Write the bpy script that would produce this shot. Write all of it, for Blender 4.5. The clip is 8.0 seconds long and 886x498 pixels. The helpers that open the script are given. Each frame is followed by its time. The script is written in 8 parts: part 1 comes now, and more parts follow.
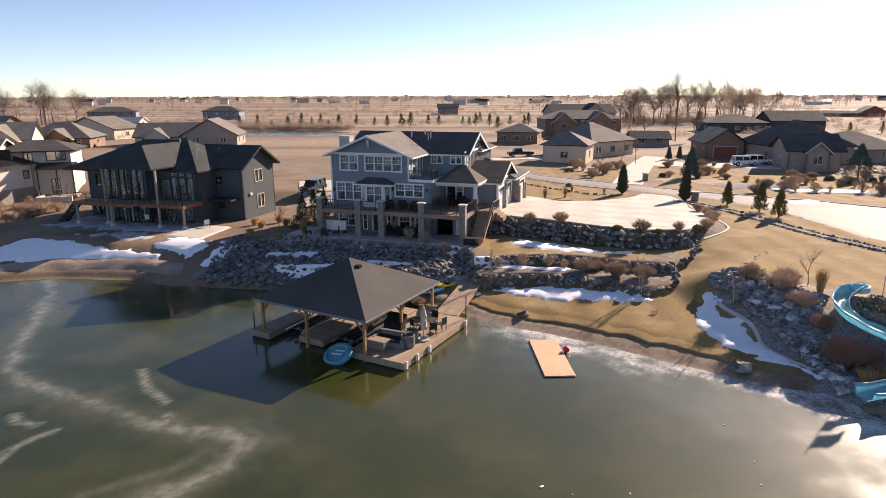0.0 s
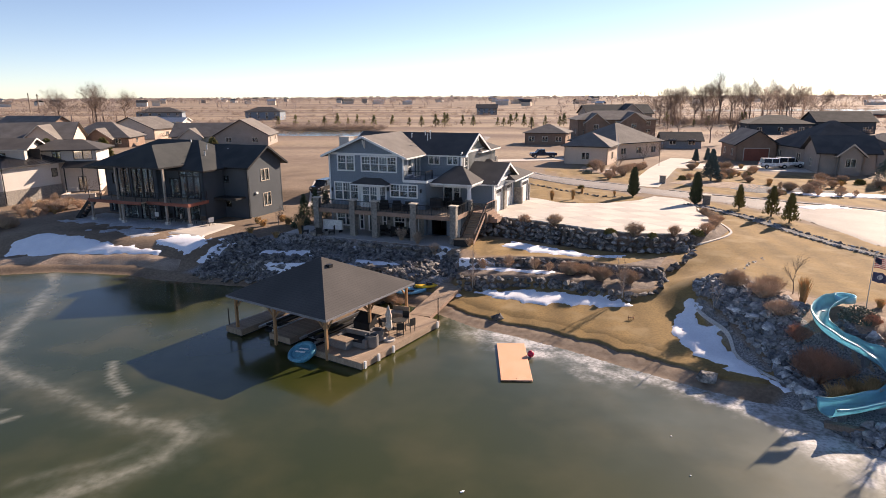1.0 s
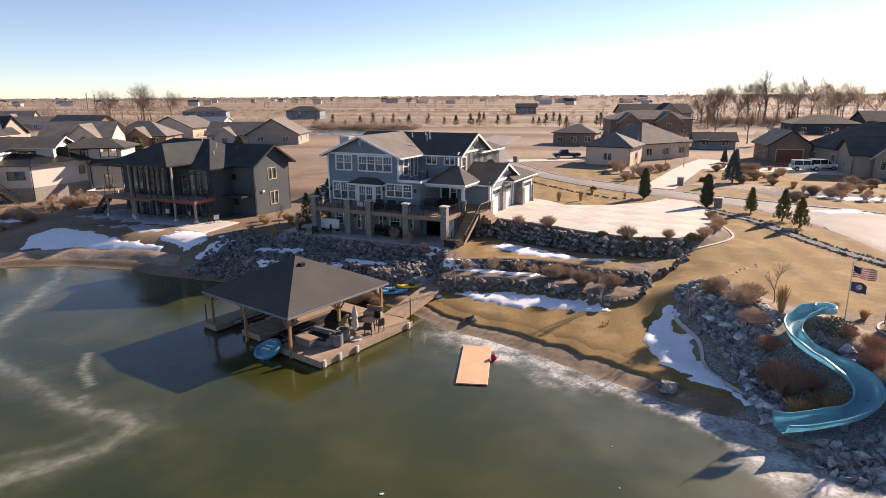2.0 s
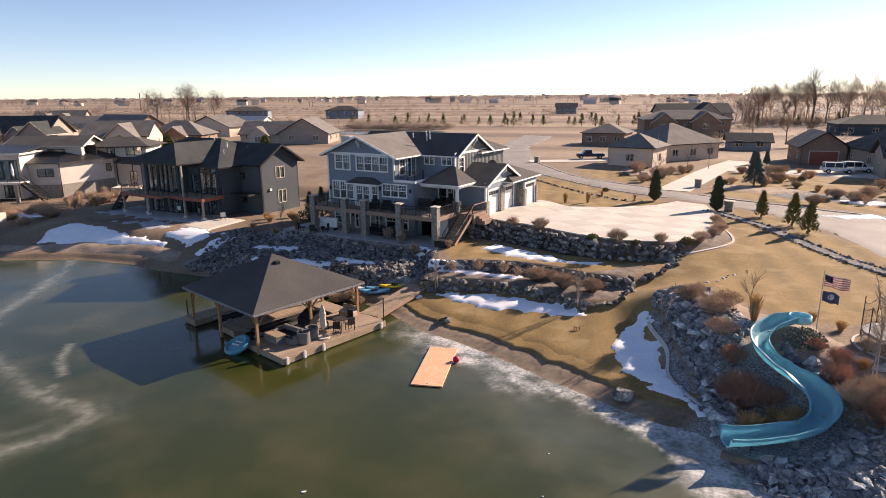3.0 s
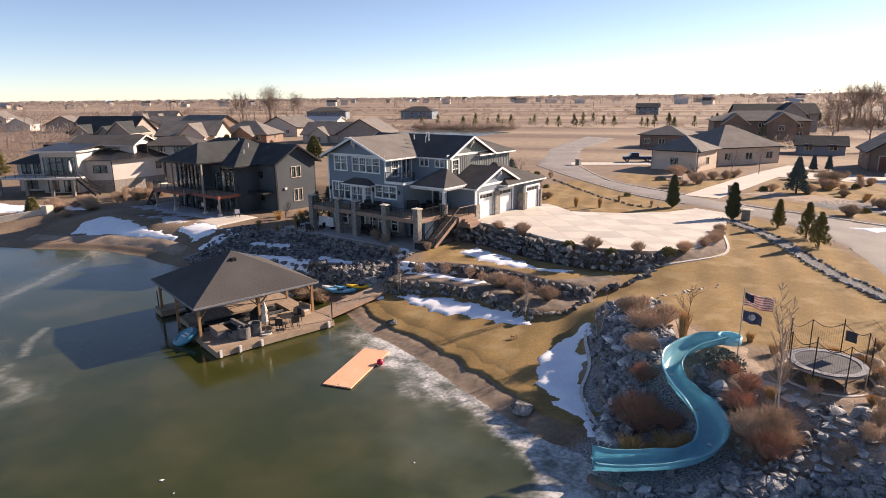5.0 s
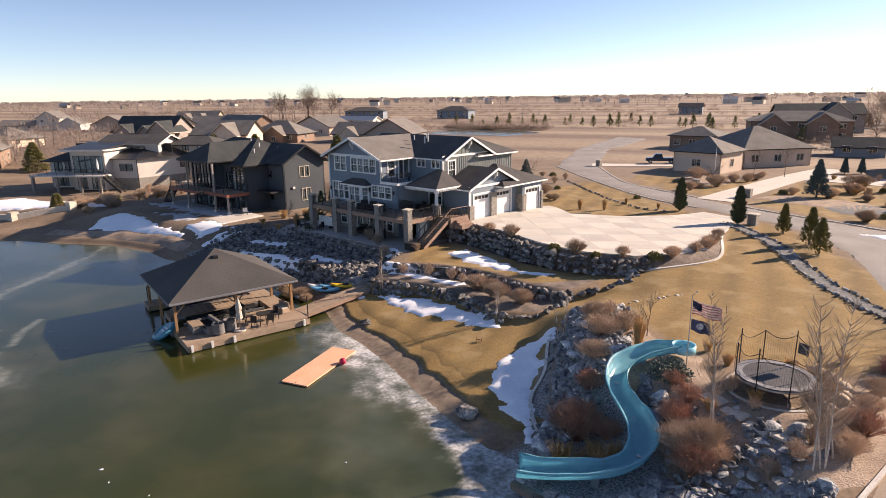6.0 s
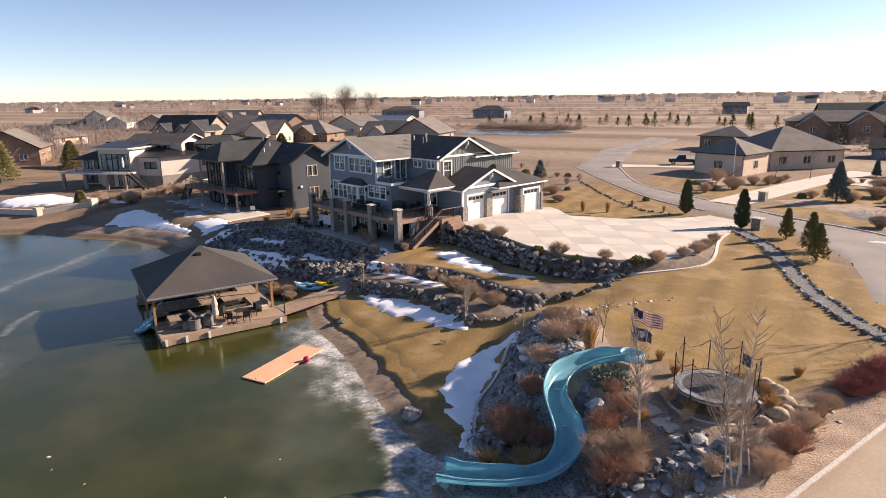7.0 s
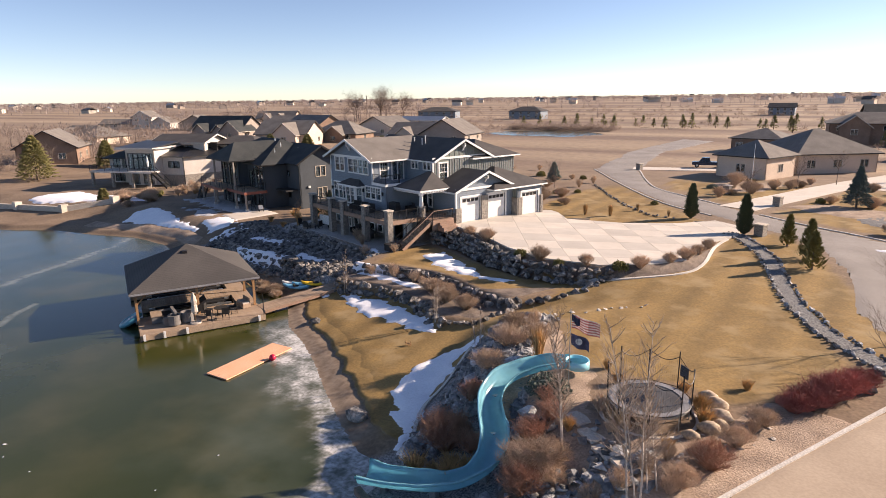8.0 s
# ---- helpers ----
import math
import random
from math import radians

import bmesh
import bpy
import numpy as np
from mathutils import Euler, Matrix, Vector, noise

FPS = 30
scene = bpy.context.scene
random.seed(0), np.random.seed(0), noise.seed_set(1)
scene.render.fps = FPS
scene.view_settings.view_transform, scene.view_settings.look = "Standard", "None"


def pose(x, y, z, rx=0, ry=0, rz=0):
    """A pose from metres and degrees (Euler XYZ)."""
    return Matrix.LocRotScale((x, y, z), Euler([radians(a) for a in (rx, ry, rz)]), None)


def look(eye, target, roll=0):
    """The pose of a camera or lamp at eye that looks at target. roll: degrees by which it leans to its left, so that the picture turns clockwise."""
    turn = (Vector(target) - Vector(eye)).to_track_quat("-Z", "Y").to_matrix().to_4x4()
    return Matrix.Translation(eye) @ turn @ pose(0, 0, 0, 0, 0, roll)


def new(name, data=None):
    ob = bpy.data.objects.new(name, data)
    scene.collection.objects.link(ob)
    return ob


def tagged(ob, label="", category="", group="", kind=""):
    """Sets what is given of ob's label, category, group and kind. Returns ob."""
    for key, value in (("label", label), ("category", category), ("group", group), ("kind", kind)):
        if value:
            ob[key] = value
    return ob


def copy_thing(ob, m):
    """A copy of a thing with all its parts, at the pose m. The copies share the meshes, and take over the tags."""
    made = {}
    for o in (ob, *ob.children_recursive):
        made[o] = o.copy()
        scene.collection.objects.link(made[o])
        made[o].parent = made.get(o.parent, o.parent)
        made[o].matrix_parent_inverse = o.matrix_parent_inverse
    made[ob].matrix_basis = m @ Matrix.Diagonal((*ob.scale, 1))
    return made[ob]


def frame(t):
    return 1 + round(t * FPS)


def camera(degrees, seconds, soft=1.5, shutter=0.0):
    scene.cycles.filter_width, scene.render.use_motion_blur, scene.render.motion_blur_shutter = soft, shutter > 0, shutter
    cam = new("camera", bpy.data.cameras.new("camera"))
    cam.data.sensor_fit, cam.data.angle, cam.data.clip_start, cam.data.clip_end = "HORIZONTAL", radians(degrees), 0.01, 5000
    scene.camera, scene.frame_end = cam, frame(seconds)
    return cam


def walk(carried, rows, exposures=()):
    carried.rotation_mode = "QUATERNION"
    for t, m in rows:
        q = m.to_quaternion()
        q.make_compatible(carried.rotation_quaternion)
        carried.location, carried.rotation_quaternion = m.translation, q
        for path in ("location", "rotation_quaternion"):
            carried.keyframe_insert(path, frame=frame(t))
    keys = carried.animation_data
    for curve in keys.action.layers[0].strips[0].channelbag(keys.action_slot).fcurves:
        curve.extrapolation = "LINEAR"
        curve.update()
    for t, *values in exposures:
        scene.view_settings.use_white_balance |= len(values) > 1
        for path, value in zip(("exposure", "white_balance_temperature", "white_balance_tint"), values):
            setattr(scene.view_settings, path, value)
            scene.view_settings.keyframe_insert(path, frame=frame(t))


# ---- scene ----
cam = camera(71.6, 8.0, 0.6)
PATH = [
    (0, (1.717, 0.326, 16.02), (1.671, 2.266, 15.535), -0.17),
    (0.5, (4.212, 0.471, 16.016), (4.096, 2.408, 15.533), -0.22),
    (1, (6.724, 0.708, 16.027), (6.536, 2.64, 15.544), -0.27),
    (1.5, (9.22, 1.091, 16.05), (8.961, 3.014, 15.566), -0.32),
    (3, (16.501, 2.648, 16.115), (16.033, 4.53, 15.63), -0.44),
    (3.5, (18.864, 3.291, 16.139), (18.329, 5.156, 15.653), -0.49),
    (4, (21.163, 4.031, 16.16), (20.562, 5.876, 15.676), -0.54),
    (4.5, (23.469, 4.91, 16.173), (22.802, 6.733, 15.69), -0.59),
    (6, (30.271, 7.851, 16.282), (29.412, 9.592, 15.8), -0.7),
    (6.5, (32.469, 8.984, 16.32), (31.551, 10.693, 15.837), -0.75),
    (7, (34.599, 10.217, 16.348), (33.62, 11.893, 15.865), -0.78),
    (7.5, (36.654, 11.524, 16.367), (35.615, 13.164, 15.885), -0.8),
    (8, (38.676, 12.872, 16.371), (37.582, 14.477, 15.892), -0.8),
]
walk(cam, [(t, look(eye, target, roll)) for t, eye, target, roll in PATH], [(0, 1.0, 7200, 20), (8, 1.0, 7200, 20)])

# ---- light ----
SUN_EL, SUN_AZ = 23.2, 48.0          # degrees; azimuth counter-clockwise from +x
world = bpy.data.worlds.new("sky")
scene.world = world
world.use_nodes = True
wn = world.node_tree.nodes
sky = wn.new("ShaderNodeTexSky")
sky.sky_type = 'NISHITA'
sky.sun_disc = False
sky.sun_elevation = radians(SUN_EL)
sky.sun_rotation = radians(90 - SUN_AZ)
sky.altitude, sky.air_density, sky.dust_density, sky.ozone_density = 1500, 0.75, 0.3, 2.0
world.node_tree.links.new(sky.outputs[0], wn["Background"].inputs[0])
wn["Background"].inputs[1].default_value = 0.085
sun = new("sun", bpy.data.lights.new("sun", "SUN"))
sun.data.energy, sun.data.angle, sun.data.color = 5.0, radians(0.55), (1.0, 0.87, 0.72)
ca, sa, ce, se = math.cos(radians(SUN_AZ)), math.sin(radians(SUN_AZ)), math.cos(radians(SUN_EL)), math.sin(radians(SUN_EL))
sun.matrix_world = look((200 * ca * ce, 200 * sa * ce, 200 * se), (0, 0, 0))

# ---- small tools ----
rng = random.Random(7)


def part(name, bm, material, parent=None, label="", smooth=False):
    """One mesh object, under a thing or a part."""
    me = bpy.data.meshes.new(name)
    bm.normal_update()
    bm.to_mesh(me)
    bm.free()
    for m in (material if isinstance(material, (list, tuple)) else [material]):
        me.materials.append(m)
    if smooth:
        me.shade_smooth()
    ob = new(name, me)
    if parent is not None:
        ob.parent = parent
    if label:
        ob["label"] = label
    return ob


def mesh_of(name, bm, material, smooth=False):
    me = bpy.data.meshes.new(name)
    bm.normal_update()
    bm.to_mesh(me)
    bm.free()
    me.materials.append(material)
    if smooth:
        me.shade_smooth()
    return me


def piece(name, me, parent, m):
    ob = new(name, me)
    ob.parent = parent
    ob.matrix_basis = m
    return ob


def thing(name, label, category, m=None, group="", kind=""):
    ob = new(name)
    ob.empty_display_size = 0.3
    if m is not None:
        ob.matrix_basis = m
    return tagged(ob, label, category, group, kind)


def box(bm, x0, x1, y0, y1, z0, z1):
    v = [bm.verts.new((x, y, z)) for z in (z0, z1) for x, y in ((x0, y0), (x1, y0), (x1, y1), (x0, y1))]
    for f in ((3, 2, 1, 0), (4, 5, 6, 7), (0, 1, 5, 4), (1, 2, 6, 5), (2, 3, 7, 6), (3, 0, 4, 7)):
        bm.faces.new([v[i] for i in f])


def boxes(*rows):
    bm = bmesh.new()
    for r in rows:
        box(bm, *r)
    return bm


def each(name, material, parent, *rows, label=""):
    """The same kind of part several times, each a box of its own."""
    for r in rows:
        part(name, boxes(r), material, parent, label)


def slab(bm, pts, down):
    """A flat or sloping plate with the given upper outline."""
    top = [bm.verts.new(p) for p in pts]
    low = [bm.verts.new((p[0], p[1], p[2] - down)) for p in pts]
    n = len(pts)
    bm.faces.new(top)
    bm.faces.new(low[::-1])
    for i in range(n):
        bm.faces.new((low[i], low[(i + 1) % n], top[(i + 1) % n], top[i]))


def slabs(down, *outlines):
    """Plates that meet at their edges, as one closed shell."""
    bm, top, low, count = bmesh.new(), {}, {}, {}
    for o in outlines:
        o = [tuple(round(c, 4) for c in p) for p in o]
        for p in o:
            if p not in top:
                top[p], low[p] = bm.verts.new(p), bm.verts.new((p[0], p[1], p[2] - down))
        bm.faces.new([top[p] for p in o])
        bm.faces.new([low[p] for p in o[::-1]])
        for e in zip(o, o[1:] + o[:1]):
            count.setdefault(frozenset(e), []).append(e)
    for e in count.values():
        if len(e) == 1:
            p, q = e[0]
            bm.faces.new((low[p], low[q], top[q], top[p]))
    bmesh.ops.recalc_face_normals(bm, faces=bm.faces)
    return bm


def rod(bm, p, q, r0, r1=None, n=6):
    """A tapered round bar from p to q."""
    r1 = r0 if r1 is None else r1
    p, q = Vector(p), Vector(q)
    turn = (q - p).to_track_quat("Z", "Y")
    a, b = [], []
    for i in range(n):
        c = turn @ Vector((math.cos(2 * math.pi * i / n), math.sin(2 * math.pi * i / n), 0))
        a.append(bm.verts.new(p + c * r0))
        b.append(bm.verts.new(q + c * r1))
    for i in range(n):
        bm.faces.new((a[i], a[(i + 1) % n], b[(i + 1) % n], b[i]))
    if n > 3:
        bm.faces.new(a[::-1])
        bm.faces.new(b)


def beam(bm, p, q, w, h):
    """A square bar from p to q, w wide and h high."""
    p, q = Vector(p), Vector(q)
    d = (q - p).normalized()
    side = d.cross(Vector((0, 0, 1)))
    side = side.normalized() if side.length > 1e-4 else Vector((1, 0, 0))
    up = side.cross(d)
    v = [bm.verts.new(e + side * (sx * w / 2) + up * (sz * h / 2)) for e in (p, q) for sx, sz in ((-1, -1), (1, -1), (1, 1), (-1, 1))]
    for f in ((3, 2, 1, 0), (4, 5, 6, 7), (0, 1, 5, 4), (1, 2, 6, 5), (2, 3, 7, 6), (3, 0, 4, 7)):
        bm.faces.new([v[i] for i in f])
    return bm


def ss(x, a=0.0, b=1.0):
    t = np.clip((x - a) / (b - a), 0, 1)
    return t * t * (3 - 2 * t)


def sdist(x, y, poly):
    """Signed distance to a polygon, positive inside."""
    x, y = np.asarray(x, float), np.asarray(y, float)
    best, inside = np.full(x.shape, 1e18), np.zeros(x.shape, bool)
    for (ax, ay), (bx, by) in zip(poly, poly[1:] + poly[:1]):
        ex, ey = bx - ax, by - ay
        t = np.clip(((x - ax) * ex + (y - ay) * ey) / (ex * ex + ey * ey), 0, 1)
        best = np.minimum(best, (x - ax - t * ex) ** 2 + (y - ay - t * ey) ** 2)
        if ay != by:
            inside ^= ((ay > y) != (by > y)) & (x < ex * (y - ay) / (by - ay) + ax)
    return np.where(inside, 1, -1) * np.sqrt(best)


def line_dist(x, y, pts):
    x, y = np.asarray(x, float), np.asarray(y, float)
    best = np.full(x.shape, 1e18)
    for (ax, ay), (bx, by) in zip(pts, pts[1:]):
        ex, ey = bx - ax, by - ay
        t = np.clip(((x - ax) * ex + (y - ay) * ey) / (ex * ex + ey * ey), 0, 1)
        best = np.minimum(best, (x - ax - t * ex) ** 2 + (y - ay - t * ey) ** 2)
    return np.sqrt(best)


LATTICE = np.random.RandomState(3).rand(257, 257) * 2 - 1


def ripple(x, y, s=1.0):
    """Irregular smooth unevenness between about -1 and 1, in three octaves."""
    x, y = np.asarray(x, float), np.asarray(y, float)
    total = 0
    for k, (f, w) in enumerate(((.45, .6), (1.1, .35), (2.6, .22))):
        a, b = x / s * f + 37.3 * k + 500, y / s * f + 11.7 * k + 500
        i, j = np.floor(a).astype(int), np.floor(b).astype(int)
        u, v = a - i, b - j
        u, v = u * u * (3 - 2 * u), v * v * (3 - 2 * v)
        i, j = i % 256, j % 256
        top = LATTICE[i, j] * (1 - u) + LATTICE[i + 1, j] * u
        low = LATTICE[i, j + 1] * (1 - u) + LATTICE[i + 1, j + 1] * u
        total = total + w * (top * (1 - v) + low * v)
    return total * 1.4


# ---- materials ----
def mat(name, c1, c2, scale=0.6, fine=12.0, rough=0.85, bump=0.3, depth=0.03, metal=0.0, rnd=0.0, spec=0.4, stretch=(1, 1, 1), grain=(.72, 1.25)):
    """A material with two scales of variation and fine relief."""
    m = bpy.data.materials.new(name)
    m.use_nodes = True
    n, l = m.node_tree.nodes, m.node_tree.links
    b = n["Principled BSDF"]
    b.inputs["Roughness"].default_value, b.inputs["Metallic"].default_value = rough, metal
    b.inputs["Specular IOR Level"].default_value = spec
    tc, mp = n.new("ShaderNodeTexCoord"), n.new("ShaderNodeMapping")
    mp.inputs["Scale"].default_value = stretch
    l.new(tc.outputs["Object"], mp.inputs[0])
    big, small = n.new("ShaderNodeTexNoise"), n.new("ShaderNodeTexNoise")
    big.inputs["Scale"].default_value, small.inputs["Scale"].default_value = scale, fine
    big.inputs["Detail"].default_value, small.inputs["Detail"].default_value = 4, 5
    for q in (big, small):
        l.new(mp.outputs[0], q.inputs["Vector"])
    ramp = n.new("ShaderNodeMapRange")
    ramp.inputs[1].default_value, ramp.inputs[2].default_value = 0.32, 0.68
    l.new(big.outputs["Fac"], ramp.inputs[0])
    mix = n.new("ShaderNodeMix")
    mix.data_type = 'RGBA'
    mix.inputs[6].default_value, mix.inputs[7].default_value = (*c1, 1), (*c2, 1)
    l.new(ramp.outputs[0], mix.inputs[0])
    vary = n.new("ShaderNodeMapRange")
    vary.inputs[1].default_value, vary.inputs[2].default_value, vary.inputs[3].default_value, vary.inputs[4].default_value = 0.3, 0.7, *grain
    l.new(small.outputs["Fac"], vary.inputs[0])
    mul = n.new("ShaderNodeMix")
    mul.data_type, mul.blend_type = 'RGBA', 'MULTIPLY'
    mul.inputs[0].default_value = 1.0
    l.new(mix.outputs[2], mul.inputs[6])
    l.new(vary.outputs[0], mul.inputs[7])
    out = mul.outputs[2]
    if rnd:
        info, rr, m2 = n.new("ShaderNodeObjectInfo"), n.new("ShaderNodeMapRange"), n.new("ShaderNodeMix")
        rr.inputs[3].default_value, rr.inputs[4].default_value = 1 - rnd, 1 + rnd
        l.new(info.outputs["Random"], rr.inputs[0])
        m2.data_type, m2.blend_type = 'RGBA', 'MULTIPLY'
        m2.inputs[0].default_value = 1.0
        l.new(out, m2.inputs[6])
        l.new(rr.outputs[0], m2.inputs[7])
        out = m2.outputs[2]
    l.new(out, b.inputs["Base Color"])
    if bump:
        bp = n.new("ShaderNodeBump")
        bp.inputs["Strength"].default_value, bp.inputs["Distance"].default_value = bump, depth
        l.new(small.outputs["Fac"], bp.inputs["Height"])
        l.new(bp.outputs[0], b.inputs["Normal"])
    return m


def lined(m, axis, pitch, strength=0.6, depth=0.03, joint_tone=0.75, thin=0.9):
    """Adds straight joints across an axis (clapboards, shingle courses, planks) as relief and a darker tone in the
    joint.
    """
    n, l = m.node_tree.nodes, m.node_tree.links
    b = n["Principled BSDF"]
    tc, sep = n.new("ShaderNodeTexCoord"), n.new("ShaderNodeSeparateXYZ")
    l.new(tc.outputs["Object"], sep.inputs[0])
    div, fr, gt = n.new("ShaderNodeMath"), n.new("ShaderNodeMath"), n.new("ShaderNodeMath")
    div.operation, fr.operation, gt.operation = 'DIVIDE', 'FRACT', 'GREATER_THAN'
    div.inputs[1].default_value, gt.inputs[1].default_value = pitch, thin
    l.new(sep.outputs["XYZ".index(axis)], div.inputs[0])
    l.new(div.outputs[0], fr.inputs[0])
    l.new(fr.outputs[0], gt.inputs[0])
    old = b.inputs["Base Color"].links[0].from_socket
    mr, mx = n.new("ShaderNodeMapRange"), n.new("ShaderNodeMix")
    mr.inputs[3].default_value, mr.inputs[4].default_value = 1.0, joint_tone
    l.new(gt.outputs[0], mr.inputs[0])
    mx.data_type, mx.blend_type = 'RGBA', 'MULTIPLY'
    mx.inputs[0].default_value = 1.0
    l.new(old, mx.inputs[6])
    l.new(mr.outputs[0], mx.inputs[7])
    l.new(mx.outputs[2], b.inputs["Base Color"])
    bp = n.new("ShaderNodeBump")
    bp.inputs["Strength"].default_value, bp.inputs["Distance"].default_value = strength, depth
    l.new(fr.outputs[0], bp.inputs["Height"])
    if b.inputs["Normal"].links:
        l.new(b.inputs["Normal"].links[0].from_socket, bp.inputs["Normal"])
    l.new(bp.outputs[0], b.inputs["Normal"])
    return m


def translucent(m, share):
    """Lets a share of the light through thin twigs and leaves."""
    n, l = m.node_tree.nodes, m.node_tree.links
    b, out = n["Principled BSDF"], n["Material Output"]
    t, x = n.new("ShaderNodeBsdfTranslucent"), n.new("ShaderNodeMixShader")
    x.inputs[0].default_value = share
    l.new(b.inputs["Base Color"].links[0].from_socket, t.inputs[0])
    l.new(b.outputs[0], x.inputs[1])
    l.new(t.outputs[0], x.inputs[2])
    l.new(x.outputs[0], out.inputs[0])
    return m


M = {}
M["siding"] = lined(mat("blue_grey_siding", (.18, .22, .262), (.207, .25, .295), .4, 9, .75, .1), "Z", .18, .4, .015, .8)
M["batten"] = lined(mat("sage_batten_siding", (.19, .22, .20), (.21, .24, .22), .4, 9, .75, .1), "X", .32, .8, .03, .6, .85)
M["white"] = mat("white_trim_paint", (.72, .72, .70), (.80, .80, .78), .8, 20, .55, .05, grain=(.9, 1.08))
M["doorwhite"] = lined(mat("white_garage_panel", (.74, .73, .70), (.80, .79, .76), .8, 20, .5, .05, grain=(.93, 1.06)), "Z", .52, .5, .02, .85, .95)
M["roof"] = lined(mat("charcoal_shingle", (.062, .058, .058), (.092, .086, .082), .5, 14, .9, .3, .015, grain=(.87, 1.12)), "Z", .07, .12, .006, .75, .85)
M["roofwarm"] = lined(mat("brown_grey_shingle", (.155, .14, .125), (.215, .195, .175), .5, 14, .9, .3, .015, grain=(.87, 1.12)), "Z", .07, .12, .006, .75, .85)
M["roofblack"] = lined(mat("black_shingle", (.030, .036, .038), (.052, .056, .056), .5, 14, .85, .3, .015, grain=(.87, 1.12)), "Z", .07, .12, .006, .75, .85)
M["roofbh"] = lined(mat("grey_boathouse_shingle", (.062, .058, .056), (.088, .082, .077), .3, 14, .9, .2, .01, grain=(.86, 1.14)), "Z", .09, .1, .006, .75, .85)
M["metalroof"] = mat("dark_standing_seam", (.05, .05, .055), (.07, .07, .075), .4, 9, .4, .05, metal=.6)
M["darkgrey"] = mat("dark_grey_stucco", (.060, .072, .084), (.080, .092, .104), .35, 30, .9, .3, .01)
M["stucco"] = mat("cream_stucco", (.50, .44, .37), (.56, .50, .42), .35, 30, .9, .3, .01)
M["tan"] = mat("tan_stucco", (.58, .47, .375), (.64, .52, .42), .35, 30, .9, .3, .01)
M["brownwall"] = mat("brown_timber_wall", (.21, .14, .10), (.28, .19, .14), .6, 14, .85, .3)
M["greywall"] = mat("grey_brown_wall", (.29, .25, .215), (.35, .30, .26), .6, 14, .85, .3)
M["whitewall"] = mat("off_white_wall", (.52, .48, .435), (.60, .555, .505), .35, 20, .85, .2)
M["reddoor"] = mat("red_brown_door", (.22, .07, .045), (.28, .09, .06), .8, 14, .6, .1)
M["stone"] = mat("stacked_ledge_stone", (.17, .155, .14), (.33, .30, .26), 5, 9, .9, .9, .06)
M["rock"] = mat("granite_boulder", (.035, .036, .040), (.34, .32, .295), 2.2, 9, .9, .9, .1, rnd=.45)
M["rockslate"] = mat("blue_grey_boulder", (.17, .185, .205), (.58, .58, .57), 1.6, 9, .9, .9, .1, rnd=.4)
M["rockpale"] = mat("pale_limestone", (.40, .37, .33), (.58, .54, .49), 1.4, 9, .9, .6, .05, rnd=.2)
M["rocktan"] = mat("tan_sandstone_boulder", (.36, .28, .20), (.52, .42, .31), 2.5, 9, .9, .5, .04, rnd=.15)
M["paver"] = mat("sandstone_slab", (.50, .44, .37), (.58, .52, .44), 1.2, 12, .85, .4, .02, rnd=.12)
M["concrete"] = mat("driveway_concrete", (.55, .50, .435), (.63, .575, .505), .5, 10, .85, .2, .01, rnd=.06, grain=(.93, 1.06))
M["slabdull"] = mat("greyer_concrete", (.47, .435, .385), (.545, .505, .45), .5, 10, .85, .2, .01, rnd=.06, grain=(.93, 1.06))
M["creekgravel"] = mat("grey_creek_gravel", (.075, .08, .085), (.29, .285, .275), 9, 30, .95, .8, .04)
M["patio"] = mat("patio_concrete", (.36, .35, .33), (.44, .42, .40), .5, 10, .85, .2, .01)
M["road"] = mat("worn_asphalt", (.255, .23, .205), (.335, .305, .275), .25, 16, .75, .3, .01, spec=.35)
M["track"] = mat("sandy_track", (.36, .28, .205), (.45, .36, .27), .25, 9, .95, .12, .01, grain=(.9, 1.08))
M["curb"] = mat("pale_curb", (.52, .49, .45), (.60, .57, .53), .8, 12, .85, .2)
M["wood"] = lined(mat("weathered_plank", (.30, .215, .15), (.40, .30, .215), 1.5, 14, .8, .3, .01, stretch=(6, 1, 1), rnd=.14), "Y", 5.0, .0, .01, 1.0)
M["post"] = mat("cedar_post", (.32, .17, .075), (.42, .24, .12), 1.5, 14, .65, .2, .01, stretch=(4, 4, .6))
M["deckfascia"] = mat("red_brown_trim", (.26, .17, .12), (.33, .22, .165), 1.5, 14, .75, .2)
M["rail"] = mat("black_metal_rail", (.018, .018, .02), (.028, .028, .03), 2, 20, .45, .05, metal=.4)
M["dark"] = mat("dark_wicker", (.02, .019, .018), (.035, .032, .03), 2, 30, .8, .5)
M["fabric"] = mat("grey_cushion", (.14, .135, .13), (.20, .19, .18), 2, 30, .9, .4)
M["blackcloth"] = mat("black_cover", (.012, .012, .013), (.022, .022, .024), 2, 20, .8, .4)
M["slide"] = mat("turquoise_gelcoat", (.26, .62, .73), (.32, .69, .79), .5, 2.5, .22, .02, .01, spec=.6, grain=(.93, 1.05))
M["tube"] = mat("blue_vinyl", (.05, .23, .32), (.08, .31, .40), 1.5, 8, .35, .1)
M["plasticwhite"] = mat("white_plastic", (.70, .69, .66), (.80, .79, .76), 2, 20, .45, .05)
M["kayakblue"] = mat("blue_kayak_hull", (.10, .33, .50), (.16, .42, .60), 2, 9, .4, .05)
M["kayakyellow"] = mat("yellow_kayak_hull", (.72, .42, .02), (.82, .52, .04), 2, 9, .4, .05)
M["foam"] = mat("peach_foam_mat", (.80, .40, .235), (.86, .47, .30), .8, 12, .75, .1, .01)
